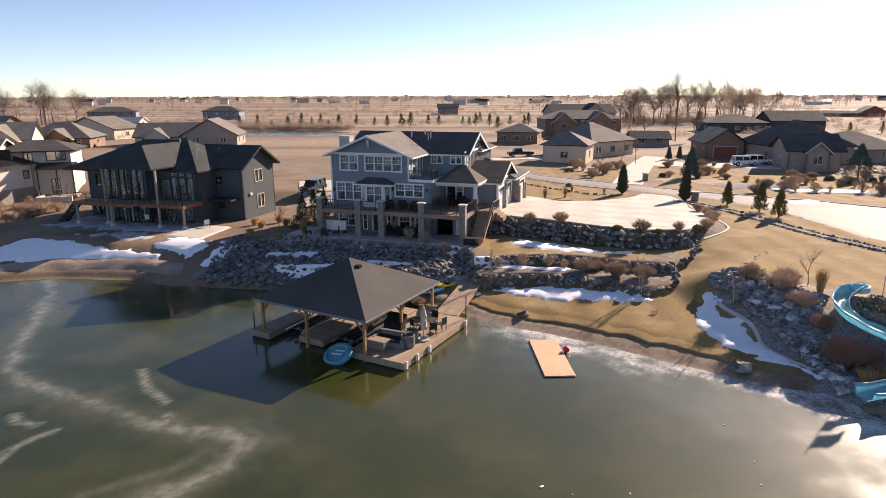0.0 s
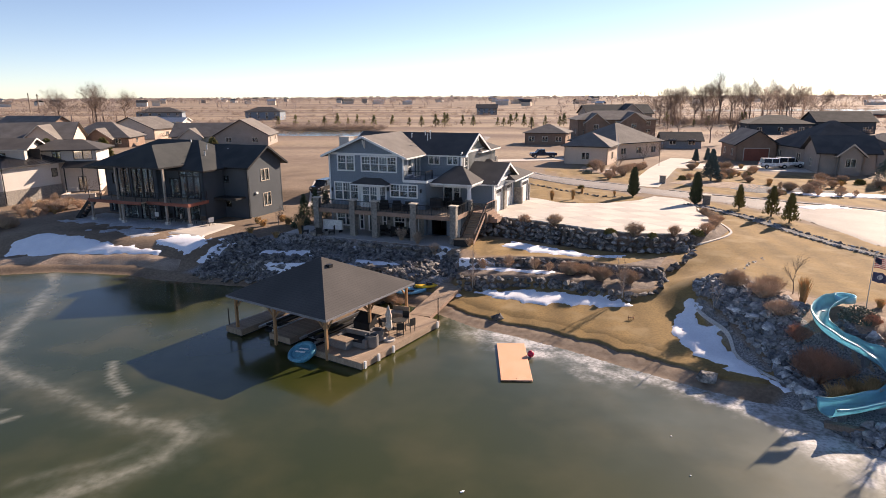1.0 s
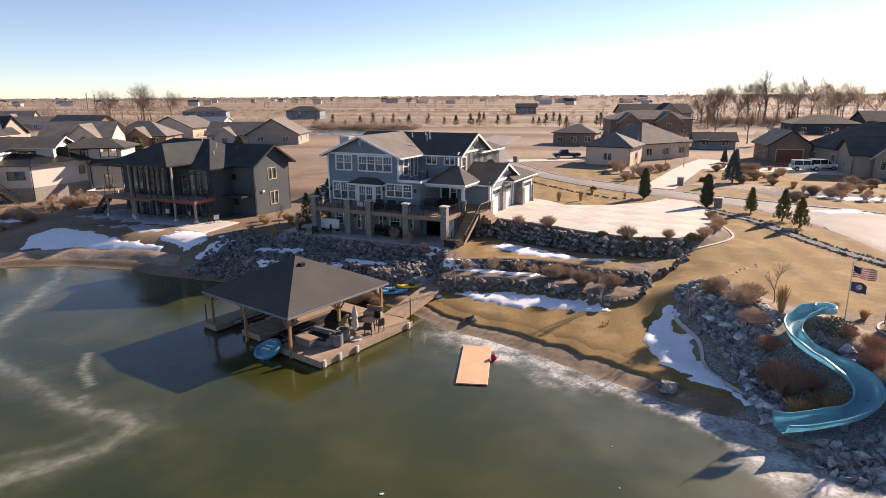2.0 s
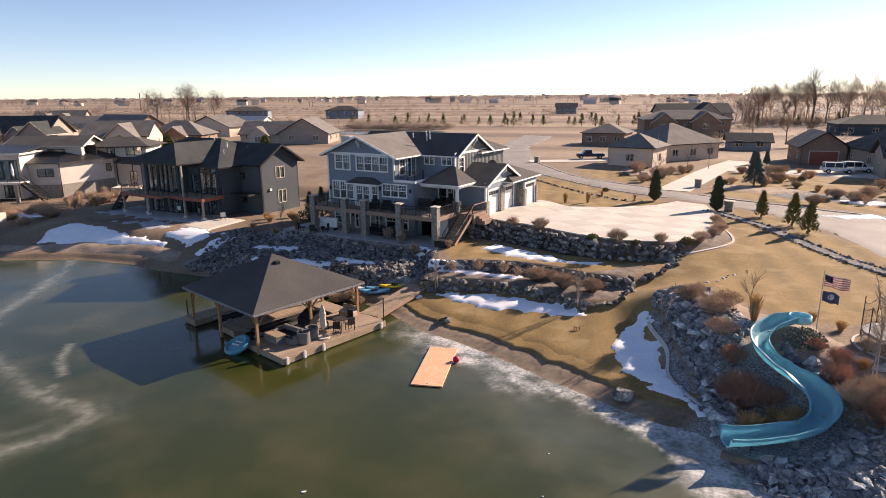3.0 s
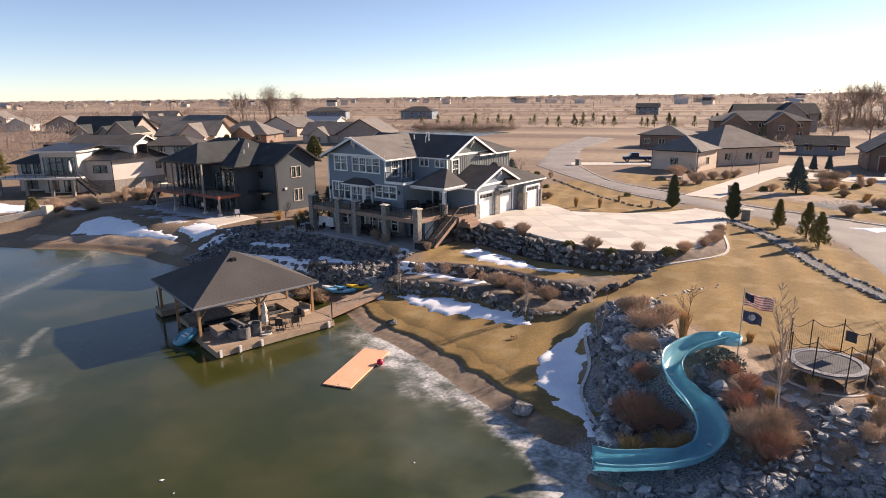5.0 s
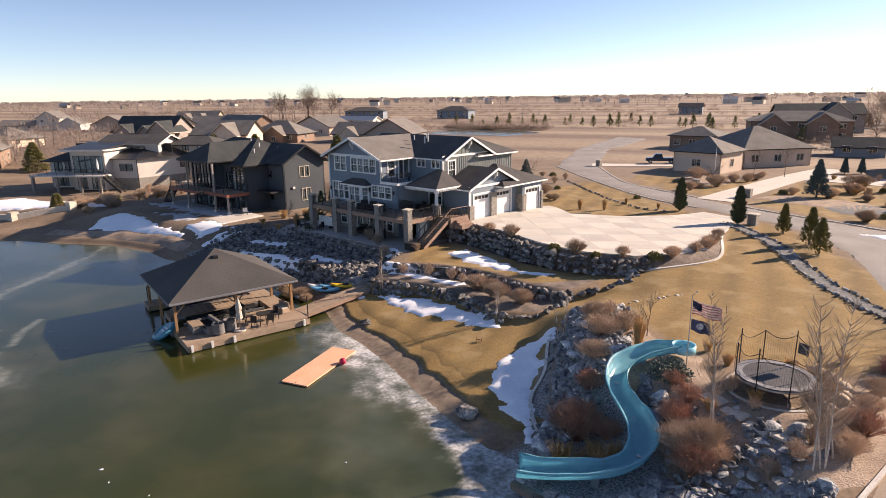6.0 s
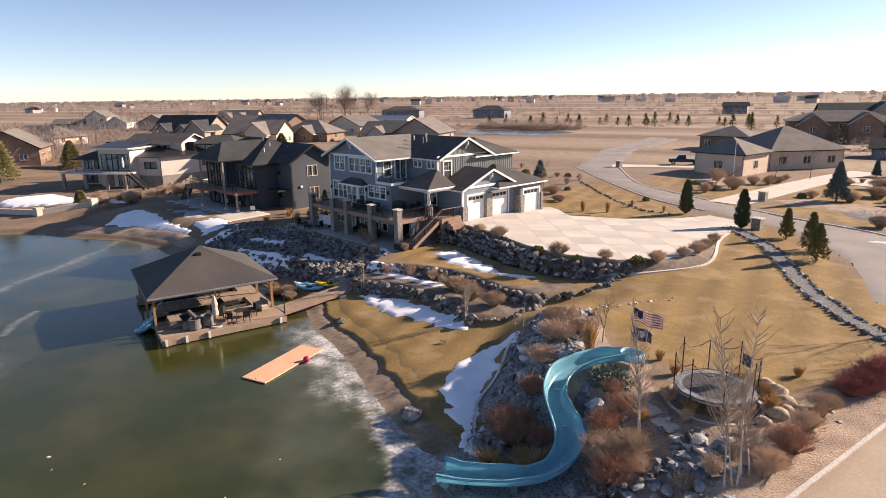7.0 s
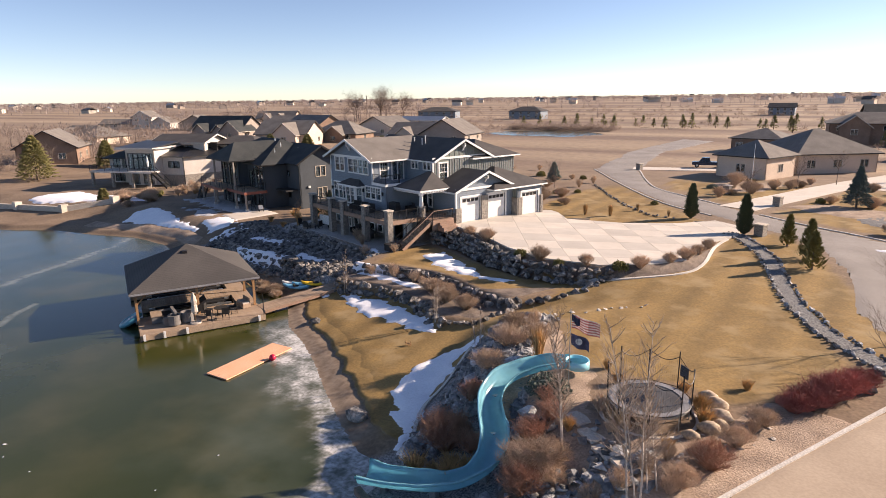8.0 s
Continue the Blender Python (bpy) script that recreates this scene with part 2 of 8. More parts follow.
M["ball"] = mat("crimson_ball", (.45, .012, .05), (.55, .02, .07), 2, 9, .4, .05)
M["snow"] = mat("old_snow", (.84, .86, .91), (.93, .94, .97), .8, 9, .7, .25, .03, grain=(.92, 1.05))
M["trampoline"] = mat("trampoline_mat", (.05, .05, .055), (.085, .085, .09), 1, 20, .7, .2)
M["pad"] = mat("grey_edge_pad", (.20, .20, .21), (.27, .27, .28), 1, 12, .7, .2)
M["bark"] = mat("grey_bark", (.16, .12, .095), (.25, .19, .15), 3, 20, .95, .5)
M["birch"] = mat("pale_birch_bark", (.42, .36, .31), (.62, .55, .48), 4, 20, .85, .3, stretch=(1, 1, 3))
M["birchtwig"] = mat("pale_birch_twigs", (.36, .29, .24), (.50, .42, .35), 4, 20, .9, .2)
M["twig"] = mat("tan_twigs", (.50, .385, .29), (.66, .525, .405), 2, 20, .9, .2, rnd=.2)
M["twigred"] = mat("russet_twigs", (.43, .245, .175), (.57, .355, .26), 2, 20, .9, .2, rnd=.25)
M["twigcrimson"] = mat("crimson_twigs", (.33, .125, .11), (.46, .20, .175), 2, 20, .9, .2, rnd=.25)
M["straw"] = mat("straw_grass", (.52, .35, .17), (.66, .47, .25), 2, 20, .9, .2, rnd=.15)
M["needle"] = mat("pine_needles", (.20, .195, .075), (.31, .275, .11), 2, 12, .85, .3, rnd=.15)
M["cypress"] = mat("dark_cypress", (.06, .08, .042), (.09, .11, .06), 3, 14, .85, .4, rnd=.15)
M["spruce"] = mat("blue_spruce", (.095, .125, .10), (.14, .17, .14), 3, 14, .85, .4, rnd=.15)
M["fartree"] = translucent(mat("distant_bare_tree", (.25, .195, .165), (.36, .285, .24), .02, .4, .95, 0), .5)
# distance haze is put into this base colour, paler than the nearer bare trees
M["farwoods"] = mat("haze_paled_woods", (.30, .245, .225), (.42, .355, .325), .004, .1, .95, 0)
M["carwhite"] = mat("white_car_paint", (.72, .72, .72), (.78, .78, .78), 1, 5, .25, 0, spec=.6)
M["carblue"] = mat("navy_car_paint", (.012, .022, .05), (.018, .03, .065), 1, 5, .2, 0, spec=.6)
M["carblack"] = mat("black_car_paint", (.012, .012, .014), (.02, .02, .022), 1, 5, .2, 0, spec=.6)
M["rubber"] = mat("black_rubber", (.015, .015, .015), (.025, .025, .025), 2, 20, .85, .2)
M["alu"] = mat("brushed_metal", (.45, .46, .47), (.55, .56, .57), 2, 20, .35, .05, metal=.8)
M["chimney"] = mat("pale_flue_cover", (.42, .41, .38), (.50, .48, .45), 2, 12, .7, .2)
M["flagred"] = mat("faded_red_cloth", (.34, .13, .14), (.42, .17, .17), 2, 9, .9, .1)
M["flagblue"] = mat("faded_navy_cloth", (.075, .085, .14), (.10, .11, .17), 2, 9, .9, .1)
M["flagwhite"] = mat("greyed_white_cloth", (.52, .50, .49), (.60, .58, .56), 2, 9, .9, .1)
M["mulchdark"] = mat("dark_stony_mulch", (.12, .095, .08), (.25, .20, .16), 1.2, 11, .95, .9, .06)
M["mulch"] = mat("leaf_litter", (.27, .20, .15), (.44, .335, .25), .9, 11, .95, .9, .06)

for key in ("farwoods", "needle", "straw", "twig", "twigred", "twigcrimson", "birchtwig"):
    translucent(M[key], .4)

glass = bpy.data.materials.new("window_glass")
glass.use_nodes = True
g = glass.node_tree.nodes["Principled BSDF"]
g.inputs["Base Color"].default_value = (.66, .74, .75, 1)
g.inputs["Roughness"].default_value, g.inputs["Transmission Weight"].default_value, g.inputs["IOR"].default_value = .03, .9, 1.45
M["glass"] = glass
# near-black base colour stands in for the shade inside the rooms
M["room"] = mat("interior_shade_black", (.02, .02, .02), (.04, .04, .04), 1, 6, .9, 0)
M["blind"] = mat("pale_blind", (.45, .45, .43), (.52, .52, .5), 1, 20, .8, 0)

# ---- ground ----
HX, HY, HYAW = -11.2, 64.3, -16.5     # the lake house's own axes
HC, HS = math.cos(radians(HYAW)), math.sin(radians(HYAW))


def hw(u, v):
    """House axes to world."""
    return (HX + u * HC - v * HS, HY + u * HS + v * HC)


LAKE = [(-200, -40), (-140, 25), (-90, 42), (-66, 44), (-55, 46.5), (-49, 50), (-42, 51), (-35, 53), (-28, 52.6), (-24, 51.2), (-18, 50.3), (-12, 49.5),
        (-6, 48.6), (-1, 46.6), (2, 44.6), (5, 42.0), (8, 40.5), (11.2, 38.5), (14.5, 36.1), (18.2, 33.6), (20.4, 32.3), (22.1, 31.8), (22.9, 30.6), (23.2, 29.2), (23.8, 28.0), (25, 27.3),
        (28, 26.6), (33, 25.2), (38, 22), (44, 16), (52, 6), (62, -14), (75, -60), (70, -140), (0, -200), (-120, -170)]
DRIVE = [hw(16.6, 3.2), (7.5, 61.9), (10.2, 60.6), (15, 57.3), (18.8, 55.9), (23.1, 56.7), (26.2, 59.4), (28.1, 62.6), (28.5, 66.6), (28.4, 70.9), (29.8, 75.5), (29.5, 80.5),
         (26.5, 82.5), (23.7, 78.2), (19.1, 74.4), (13.8, 72.6), (11.5, 75.5), (10.3, 76.3), hw(16.6, 16.5)]
TERRACE = [(3.3, 51.3), (6.6, 52.4), (10.1, 52.6), (12.6, 52.2), (16.4, 50.4), (19, 49.9), (20.9, 51.6), (22.8, 55.4), (21.5, 57.5), (18, 54.6), (13.8, 56), (8.1, 59.4), (4.3, 61.2), (2.8, 56)]
BED = [(3.4, 49.1), (6.9, 49.4), (9.4, 49.2), (12.9, 48.1), (15.9, 45.9), (18.5, 46.8), (19.3, 49.8), (21.2, 54), (16.4, 50.5), (12.6, 52.3), (10, 52.8), (6.6, 52.6), (3.3, 51.5)]
MOUND = [(23, 46), (24.3, 40.5), (25.6, 38.4), (28, 37.4), (30, 38), (30, 49), (27, 49)]
SHELF = [(29.2, 37.5), (32, 35.4), (35, 33.8), (40, 31.5), (50, 30), (56, 42), (46, 54), (34, 51), (29, 46)]
YARD_FAR = [(-100, 58), (-52, 62.5), (-47, 80), (-60, 88), (-100, 88)]
YARD = [(-44, 61), (-30, 59.5), (-22, 58.5), (-18, 62), (-17, 80), (-48, 82)]
PAD = [hw(-3.5, -4.5), hw(15.9, -4.4), hw(16.2, 2), hw(16.4, 16), hw(-2, 16)]
TRACKBED = [(33.9, 33.5), (34.0, 29), (34.6, 26.6), (42, 25), (58, 26), (56, 40), (40, 36)]
STEPFOOT = [(26.6, 28.3), (29.4, 27.7), (30.6, 29.4), (28.2, 30.2)]
LEDGE = [(-17, 53.2), (-10, 52.4), (-4, 51.2), (1.5, 49.6), (4, 52), (2.5, 55.3), (-4, 56.5), (-10, 58), (-15, 59.5)]


# the slide's course; the ground is cut to it
COURSE = [(28.0, 39.5, 3.3), (27.0, 38.9, 3.2), (26.1, 38.0, 3.0), (25.6, 36.9, 2.75), (25.75, 35.6, 2.45), (26.4, 34.5, 2.2), (27.1, 33.6, 1.95), (27.5, 32.6, 1.65), (27.3, 31.6, 1.3), (26.5, 30.9, 1.0), (25.3, 30.5, .8), (24.1, 30.2, .65), (22.8, 29.9, .57)]


def drive_z(x, y):
    return 4.1 - 0.9 * np.clip(((x - 8) * .83 + (y - 68) * .55) / 23, 0, 1)


def ground_z(x, y):
    x, y = np.asarray(x, float), np.asarray(y, float)
    d = -sdist(x, y, LAKE)
    z = np.where(d < 0, -1.3 * ss(-d, 0, 5), .45 * ss(d, 0, 1.3) + 2.65 * ss(d, 2, 26))
    beach = ss(x, 0, 4) * ss(-x, -21.5, -19)
    z = np.where(d > 0, z * (1 - beach) + beach * (.22 * ss(d, -.2, 1.2) + .25 * ss(d, 1.2, 3.2) + 1.3 * ss(d, 1.4, 26) + 1.3 * np.clip((d - 1.2) / 25, 0, 1)), z)
    z = z + np.where(d > 1, .05 * ripple(x, y, 3.0), 0)
    for poly, h, blend in ((YARD_FAR, 1.75, 8), (YARD, 2.1, 6), (LEDGE, 1.45, 1.4), (BED, 1.75, .9), (TERRACE, 2.5, .8), (MOUND, 3.05, 5.0), (STEPFOOT, .6, 1.2), (PAD, 2.38, .9)):
        w = ss(sdist(x, y, poly), -blend, 0)
        z = z * (1 - w) + h * w
    w = np.clip(1 + sdist(x, y, SHELF) / 8.5, 0, 1) * ss(x, 24.5, 29)
    z = np.maximum(z, z * (1 - w) + 3.05 * w)
    w = ss(sdist(x, y, TRACKBED), -2.4, 0)
    z = np.maximum(z, z * (1 - w) + 3.05 * w)
    for a, b in zip(COURSE, COURSE[1:]):
        for k in range(3):
            cx, cy, cz = (p + (q - p) * k / 3 for p, q in zip(a, b))
            z = np.minimum(z, cz - .12 + .75 * np.maximum(np.hypot(x - cx, y - cy) - .95, 0))
    w = ss(sdist(x, y, DRIVE), -1.0, 0)
    return z * (1 - w) + (drive_z(x, y) - .06) * w




def spread(lo, hi, near, far, step):
    """Lines that lie close together in the middle and wide apart far off."""
    out = list(np.arange(lo, hi + .01, step))
    s, a = step, hi
    while a < far:
        s *= 1.25
        a += s
        out.append(min(a, far))
    s, a = step, lo
    while a > near:
        s *= 1.25
        a -= s
        out.insert(0, max(a, near))
    return np.array(out)


GX, GY = spread(-58, 47, -4600, 4600, .32), spread(26, 84, -400, 4700, .32)
xx, yy = np.meshgrid(GX, GY)
zz = ground_z(xx, yy)
nx, ny = len(GX), len(GY)


def gz(x, y):
    """Height of the ground sheet under a point."""
    i = min(max(int(np.searchsorted(GX, x)) - 1, 0), nx - 2)
    j = min(max(int(np.searchsorted(GY, y)) - 1, 0), ny - 2)
    u, v = (x - GX[i]) / (GX[i + 1] - GX[i]), (y - GY[j]) / (GY[j + 1] - GY[j])
    return float((zz[j, i] * (1 - u) + zz[j, i + 1] * u) * (1 - v) + (zz[j + 1, i] * (1 - u) + zz[j + 1, i + 1] * u) * v)


me = bpy.data.meshes.new("ground")
idx = np.arange(nx * ny).reshape(ny, nx)
faces = np.stack([idx[:-1, :-1], idx[:-1, 1:], idx[1:, 1:], idx[1:, :-1]], -1).reshape(-1, 4)
me.from_pydata(np.stack([xx, yy, zz], -1).reshape(-1, 3).tolist(), [], faces.tolist())
me.shade_smooth()

# what grows or lies where: grass, bare soil, gravel
LAWN = [(2, 46.8), (6, 44.8), (9.3, 42.7), (14, 38.9), (18.4, 35), (21.2, 33.4), (22.4, 34.5), (21, 37), (21.2, 40.5), (22.5, 44.5), (24.6, 46.2), (26.2, 43), (27.6, 41.2), (30.6, 40.6), (33.4, 41.2), (35, 40.2), (36.3, 41), (37.3, 42.9), (38.5, 45.6), (39.6, 48), (36, 56),
        (33.6, 66), (31.5, 72), (29.5, 75), (28.8, 64), (26, 58), (22.5, 55.6), (21.3, 51.6), (19.6, 49.6), (18.7, 46.4), (15.8, 45.4), (12.8, 47.6), (9, 48.8), (5, 48.6)]
VERGE = [(40, 49.5), (42.5, 49), (41, 56.5), (38.7, 64), (36.4, 72.3), (32.6, 79), (30.5, 76.5), (33.2, 70), (35, 61), (37, 55)]
LAWN3 = [(14, 108), (21, 100), (27.5, 93.5), (30, 101), (33, 112), (26, 119), (14, 118)]
LAWN4 = [(31, 91), (36, 86.5), (43, 81.5), (56, 73), (70, 84), (66, 100), (50, 112), (38, 115)]
LAWN2 = [(11.5, 76.5), (14, 73.4), (19, 75.2), (23, 78.6), (25.3, 82), (19, 90.8), (10, 103), (6, 100), (6, 82)]
TERRGRASS = [(4.8, 52.4), (10.2, 53), (12.8, 52.6), (16.5, 50.9), (19, 50.5), (22.2, 55.2), (21, 57), (18, 54.4), (13.8, 55.8), (8, 58.8), (4.5, 60), (3.2, 56)]
soft = ripple(xx, yy, .7) * .35
grass = np.zeros_like(xx)
for poly in (LAWN, VERGE, LAWN2, LAWN3, LAWN4, TERRGRASS):
    grass = np.maximum(grass, ss(sdist(xx, yy, poly) + soft, -.5, .5))
dshore = -sdist(xx, yy, LAKE)
grass = np.maximum(grass, ss(dshore, 1.4, 1.8) * ss(-dshore, -5, -4) * ss(xx, 1, 4) * ss(-xx, -21, -19))
gravel = ss(line_dist(xx, yy, [(20.7, 43.5), (21.2, 40), (21.6, 37), (22.1, 35), (22.9, 33.4)]) * -1 + .55 + .4 * soft, 0, .4)
ROCKY = [(21.2, 44.5), (22.6, 40.6), (23.2, 36.5), (23.4, 33.6), (21.6, 32), (22.4, 28.6), (27, 26.6), (33, 25.6), (33.6, 28.4), (30, 29.6), (28.6, 30.6), (27.9, 34.6), (27.9, 37), (26, 39.2), (24.6, 42.6), (23.2, 46.2)]
SCREE = [(-22, 52.4), (-14, 50.9), (-6, 49.9), (1, 47.8), (3.2, 50), (2.8, 54.8), (-4, 57.6), (-12, 60.2), (-17, 61.4), (-20.4, 58.6)]
for poly in (ROCKY, SCREE):
    gravel = np.maximum(gravel, ss(sdist(xx, yy, poly) + soft, -.4, .4) * .97)
col = np.stack([grass, gravel, ss(yy + 12 * ripple(xx, yy, 14), 92, 150), ss(1.6 + .5 * soft - dshore, 0, .4) * ss(xx, -1, 2) * ss(-xx, -21, -19)], -1).reshape(-1, 4)
attr = me.attributes.new("cover", "FLOAT_COLOR", "POINT")
attr.data.foreach_set("color", col.ravel().astype(np.float32))

gm = mat("winter_ground", (.17, .118, .08), (.262, .19, .128), .22, 5, .95, .16, .02)
n, l = gm.node_tree.nodes, gm.node_tree.links
pb = gm.node_tree.nodes["Principled BSDF"]
at = n.new("ShaderNodeAttribute")
at.attribute_name = "cover"
sp = n.new("ShaderNodeSeparateColor")
l.new(at.outputs["Color"], sp.inputs[0])
tc = n.new("ShaderNodeTexCoord")


def noisy(scale, detail, a, b, stretch=(1, 1, 1)):
    t, r, mp = n.new("ShaderNodeTexNoise"), n.new("ShaderNodeMapRange"), n.new("ShaderNodeMapping")
    mp.inputs["Scale"].default_value = stretch
    t.inputs["Scale"].default_value, t.inputs["Detail"].default_value = scale, detail
    r.inputs[1].default_value, r.inputs[2].default_value, r.inputs[3].default_value, r.inputs[4].default_value = .3, .7, a, b
    l.new(tc.outputs["Object"], mp.inputs[0])
    l.new(mp.outputs[0], t.inputs["Vector"])
    l.new(t.outputs["Fac"], r.inputs[0])
    return r.outputs[0]


def blend(fac, a, b, mode='MIX'):
    x = n.new("ShaderNodeMix")
    x.data_type, x.blend_type = 'RGBA', mode
    for sock, v in ((x.inputs[0], fac), (x.inputs[6], a), (x.inputs[7], b)):
        if isinstance(v, (tuple, float)):
            sock.default_value = v
        else:
            l.new(v, sock)
    return x.outputs[2]


soil = pb.inputs["Base Color"].links[0].from_socket
turf = blend(noisy(.35, 4, 0, 1), (.24, .146, .047, 1), (.315, .195, .065, 1))
turf = blend(noisy(1.6, 5, .0, .55), turf, (.165, .115, .044, 1))
turf = blend(noisy(.12, 3, .0, .5), turf, (.315, .21, .085, 1))
turf = blend(noisy(.9, 3, -.2, .55, (1.0, .12, 1)), turf, (.215, .143, .054, 1))
mow = n.new("ShaderNodeTexWave")
mow.bands_direction = 'X'
mow.inputs["Scale"].default_value, mow.inputs["Distortion"].default_value, mow.inputs["Detail"].default_value = .115, .8, 2
mr = n.new("ShaderNodeMapRange")
mr.inputs[3].default_value, mr.inputs[4].default_value = .84, 1.12
l.new(tc.outputs["Object"], mow.inputs[0])
l.new(mow.outputs["Fac"], mr.inputs[0])
turf = blend(1.0, turf, mr.outputs[0], 'MULTIPLY')
turf = blend(1.0, turf, noisy(7, 6, .80, 1.16), 'MULTIPLY')
turf = blend(noisy(.5, 6, -.9, .8), turf, (.36, .26, .13, 1))
stones = blend(noisy(11, 6, -.2, 1.2), (.10, .10, .105, 1), (.40, .39, .38, 1))
field = blend(noisy(.010, 5, -.4, 1.4, (.22, 1, 1)), (.185, .133, .10, 1), (.325, .245, .165, 1))
field = blend(noisy(.05, 7, -.3, .8, (.25, 1, 1)), field, (.24, .17, .125, 1))
field = blend(noisy(.017, 4, -1.3, 1.7, (.10, 1, 1)), field, (.38, .29, .20, 1))
field = blend(noisy(.03, 5, -1.6, 1.5, (.08, 1, 1)), field, (.17, .115, .085, 1))
field = blend(1.0, field, noisy(.8, 8, .82, 1.15), 'MULTIPLY')
c = blend(sp.outputs[2], soil, field)
c = blend(sp.outputs[0], c, turf)
c = blend(sp.outputs[1], c, stones)
sand = blend(noisy(2.2, 6, 0, 1), (.185, .132, .092, 1), (.32, .245, .178, 1))
c = blend(at.outputs["Alpha"], c, sand)
l.new(c, pb.inputs["Base Color"])
me.materials.append(gm)
tagged(new("ground", me), "dry winter ground with straw-coloured lawn, bare soil and far fields", "ground", kind="structure")

# ---- the frozen lake ----
ice = bpy.data.materials.new("lake_ice")
ice.use_nodes = True
n, l = ice.node_tree.nodes, ice.node_tree.links
pb = n["Principled BSDF"]
pb.inputs["Roughness"].default_value = .12
tc = n.new("ShaderNodeTexCoord")
at = n.new("ShaderNodeAttribute")
at.attribute_name = "frost"
sp = n.new("ShaderNodeSeparateColor")
l.new(at.outputs["Color"], sp.inputs[0])
deep = blend(noisy(.05, 3, 0, 1), (.018, .028, .004, 1), (.045, .050, .006, 1))
deep = blend(noisy(.22, 5, -.5, 1.0), deep, (.062, .060, .016, 1))
grain = n.new("ShaderNodeMath")
grain.operation, grain.use_clamp = 'MULTIPLY', True
l.new(sp.outputs[0], grain.inputs[0])
fleck = n.new("ShaderNodeMath")
fleck.operation = 'MULTIPLY'
l.new(noisy(.9, 8, .1, 1.5), fleck.inputs[0])
l.new(noisy(5, 8, .45, 1.4), fleck.inputs[1])
l.new(fleck.outputs[0], grain.inputs[1])
# painted sheen: mixes the ice towards a pale grey-green
sheen_mix = n.new("ShaderNodeMath")
sheen_mix.operation, sheen_mix.use_clamp = 'MULTIPLY', True
l.new(sp.outputs[1], sheen_mix.inputs[0])
l.new(noisy(.25, 6, .1, 1.2), sheen_mix.inputs[1])
seam = n.new("ShaderNodeMath")
seam.operation, seam.use_clamp = 'MULTIPLY', True
l.new(sp.outputs[2], seam.inputs[0])
l.new(noisy(1.6, 9, .35, 1.25), seam.inputs[1])
c = blend(sheen_mix.outputs[0], deep, (.27, .30, .25, 1))
c = blend(seam.outputs[0], c, (.36, .36, .29, 1))
c = blend(grain.outputs[0], c, (.58, .58, .57, 1))
l.new(c, pb.inputs["Base Color"])
pb.inputs["Roughness"].default_value = .58
pb.inputs["Specular IOR Level"].default_value = .08
pb.inputs["Coat IOR"].default_value = 1.44
cw = n.new("ShaderNodeMapRange")
cw.inputs[3].default_value, cw.inputs[4].default_value = 1.0, .15
l.new(grain.outputs[0], cw.inputs[0])
l.new(cw.outputs[0], pb.inputs["Coat Weight"])
l.new(noisy(.35, 6, .07, .20), pb.inputs["Coat Roughness"])
bp = n.new("ShaderNodeBump")
bp.inputs["Strength"].default_value, bp.inputs["Distance"].default_value = .06, .02
l.new(noisy(1.3, 3, 0, 1), bp.inputs["Height"])
l.new(bp.outputs[0], pb.inputs["Normal"])

lx, ly = spread(-40, 45, -210, 85, .3), spread(14, 56, -210, 60, .3)
xx, yy = np.meshgrid(lx, ly)
dsh = sdist(xx, yy, LAKE)
wob = ripple(xx, yy, 1.7)
# pale frozen rim along the right-hand shore, and pressure ridges out on the ice
wide = 2.4 * ss(xx, 18, 24) * ss(yy, 17, 22)
rim = ss(3.0 + wide + 1.3 * wob + .8 * ripple(xx * 1.3 + yy, yy * .25, .5) - dsh, 0, 2.8 + wide * .6) * ss(xx, 1.5, 9) * (1 - .07 * wide)
CRACK = [(-35, 52), (-32.3, 48.6), (-29.7, 43.2), (-26.9, 36.9), (-25.5, 34), (-22.8, 32), (-19.8, 30.8), (-16.5, 29.5), (-14.2, 28), (-12.2, 27.3), (-10.5, 27.3), (-9, 26.7), (-8.5, 25.9), (-8.7, 24.6), (-9.4, 23.3), (-10.8, 22.1), (-14, 18)]
HAIR = [[(-21.3, 28.6), (-20.6, 27.9), (-19.3, 27.7)], [(-18.1, 27.2), (-18.7, 26.5), (-19.2, 25.4), (-18.9, 24.4), (-19.6, 22)], [(-17.3, 34.1), (-15.7, 31.6), (-13.9, 30.1)], [(-13.2, 28.8), (-12.8, 27.9), (-12.9, 27.4)]]
FAINT = [(-10, 25.9), (-10.3, 24.8), (-10.9, 23.9), (-12.1, 23.2), (-14, 22)]
cdist = line_dist(xx + .25 * ripple(xx, yy, 1.3), yy + .25 * ripple(yy, xx, 1.3), CRACK)
ridge = ss(.75 + .3 * wob - cdist, 0, .95) * .42 + ss(2.2 + wob - cdist, 0, 2.4) * .14
for line in HAIR:
    ridge = np.maximum(ridge, ss(.34 - line_dist(xx + .12 * wob, yy, line), 0, .3) * .6)
ridge = np.maximum(ridge, ss(.7 - line_dist(xx + .3 * wob, yy, FAINT), 0, .9) * .2)
EDGE = [(14.8, 34.8), (16.5, 33.3), (17.6, 32.3), (19.3, 31), (20.7, 29.5), (21.6, 28.2), (22.5, 26.2), (24.5, 22)]
rim = np.maximum(rim, ss(.28 - line_dist(xx + .4 * ripple(xx, yy, .7), yy + .3 * wob, EDGE), 0, .2) * .9)
# pale band for the sunward sheen, painted into the ice colour
sheen_tint = ss(line_dist(xx, yy, [(9, 38), (18, 28), (25, 16), (34, 0)]) * -1 + 7 + 2 * wob, 0, 10) * .26
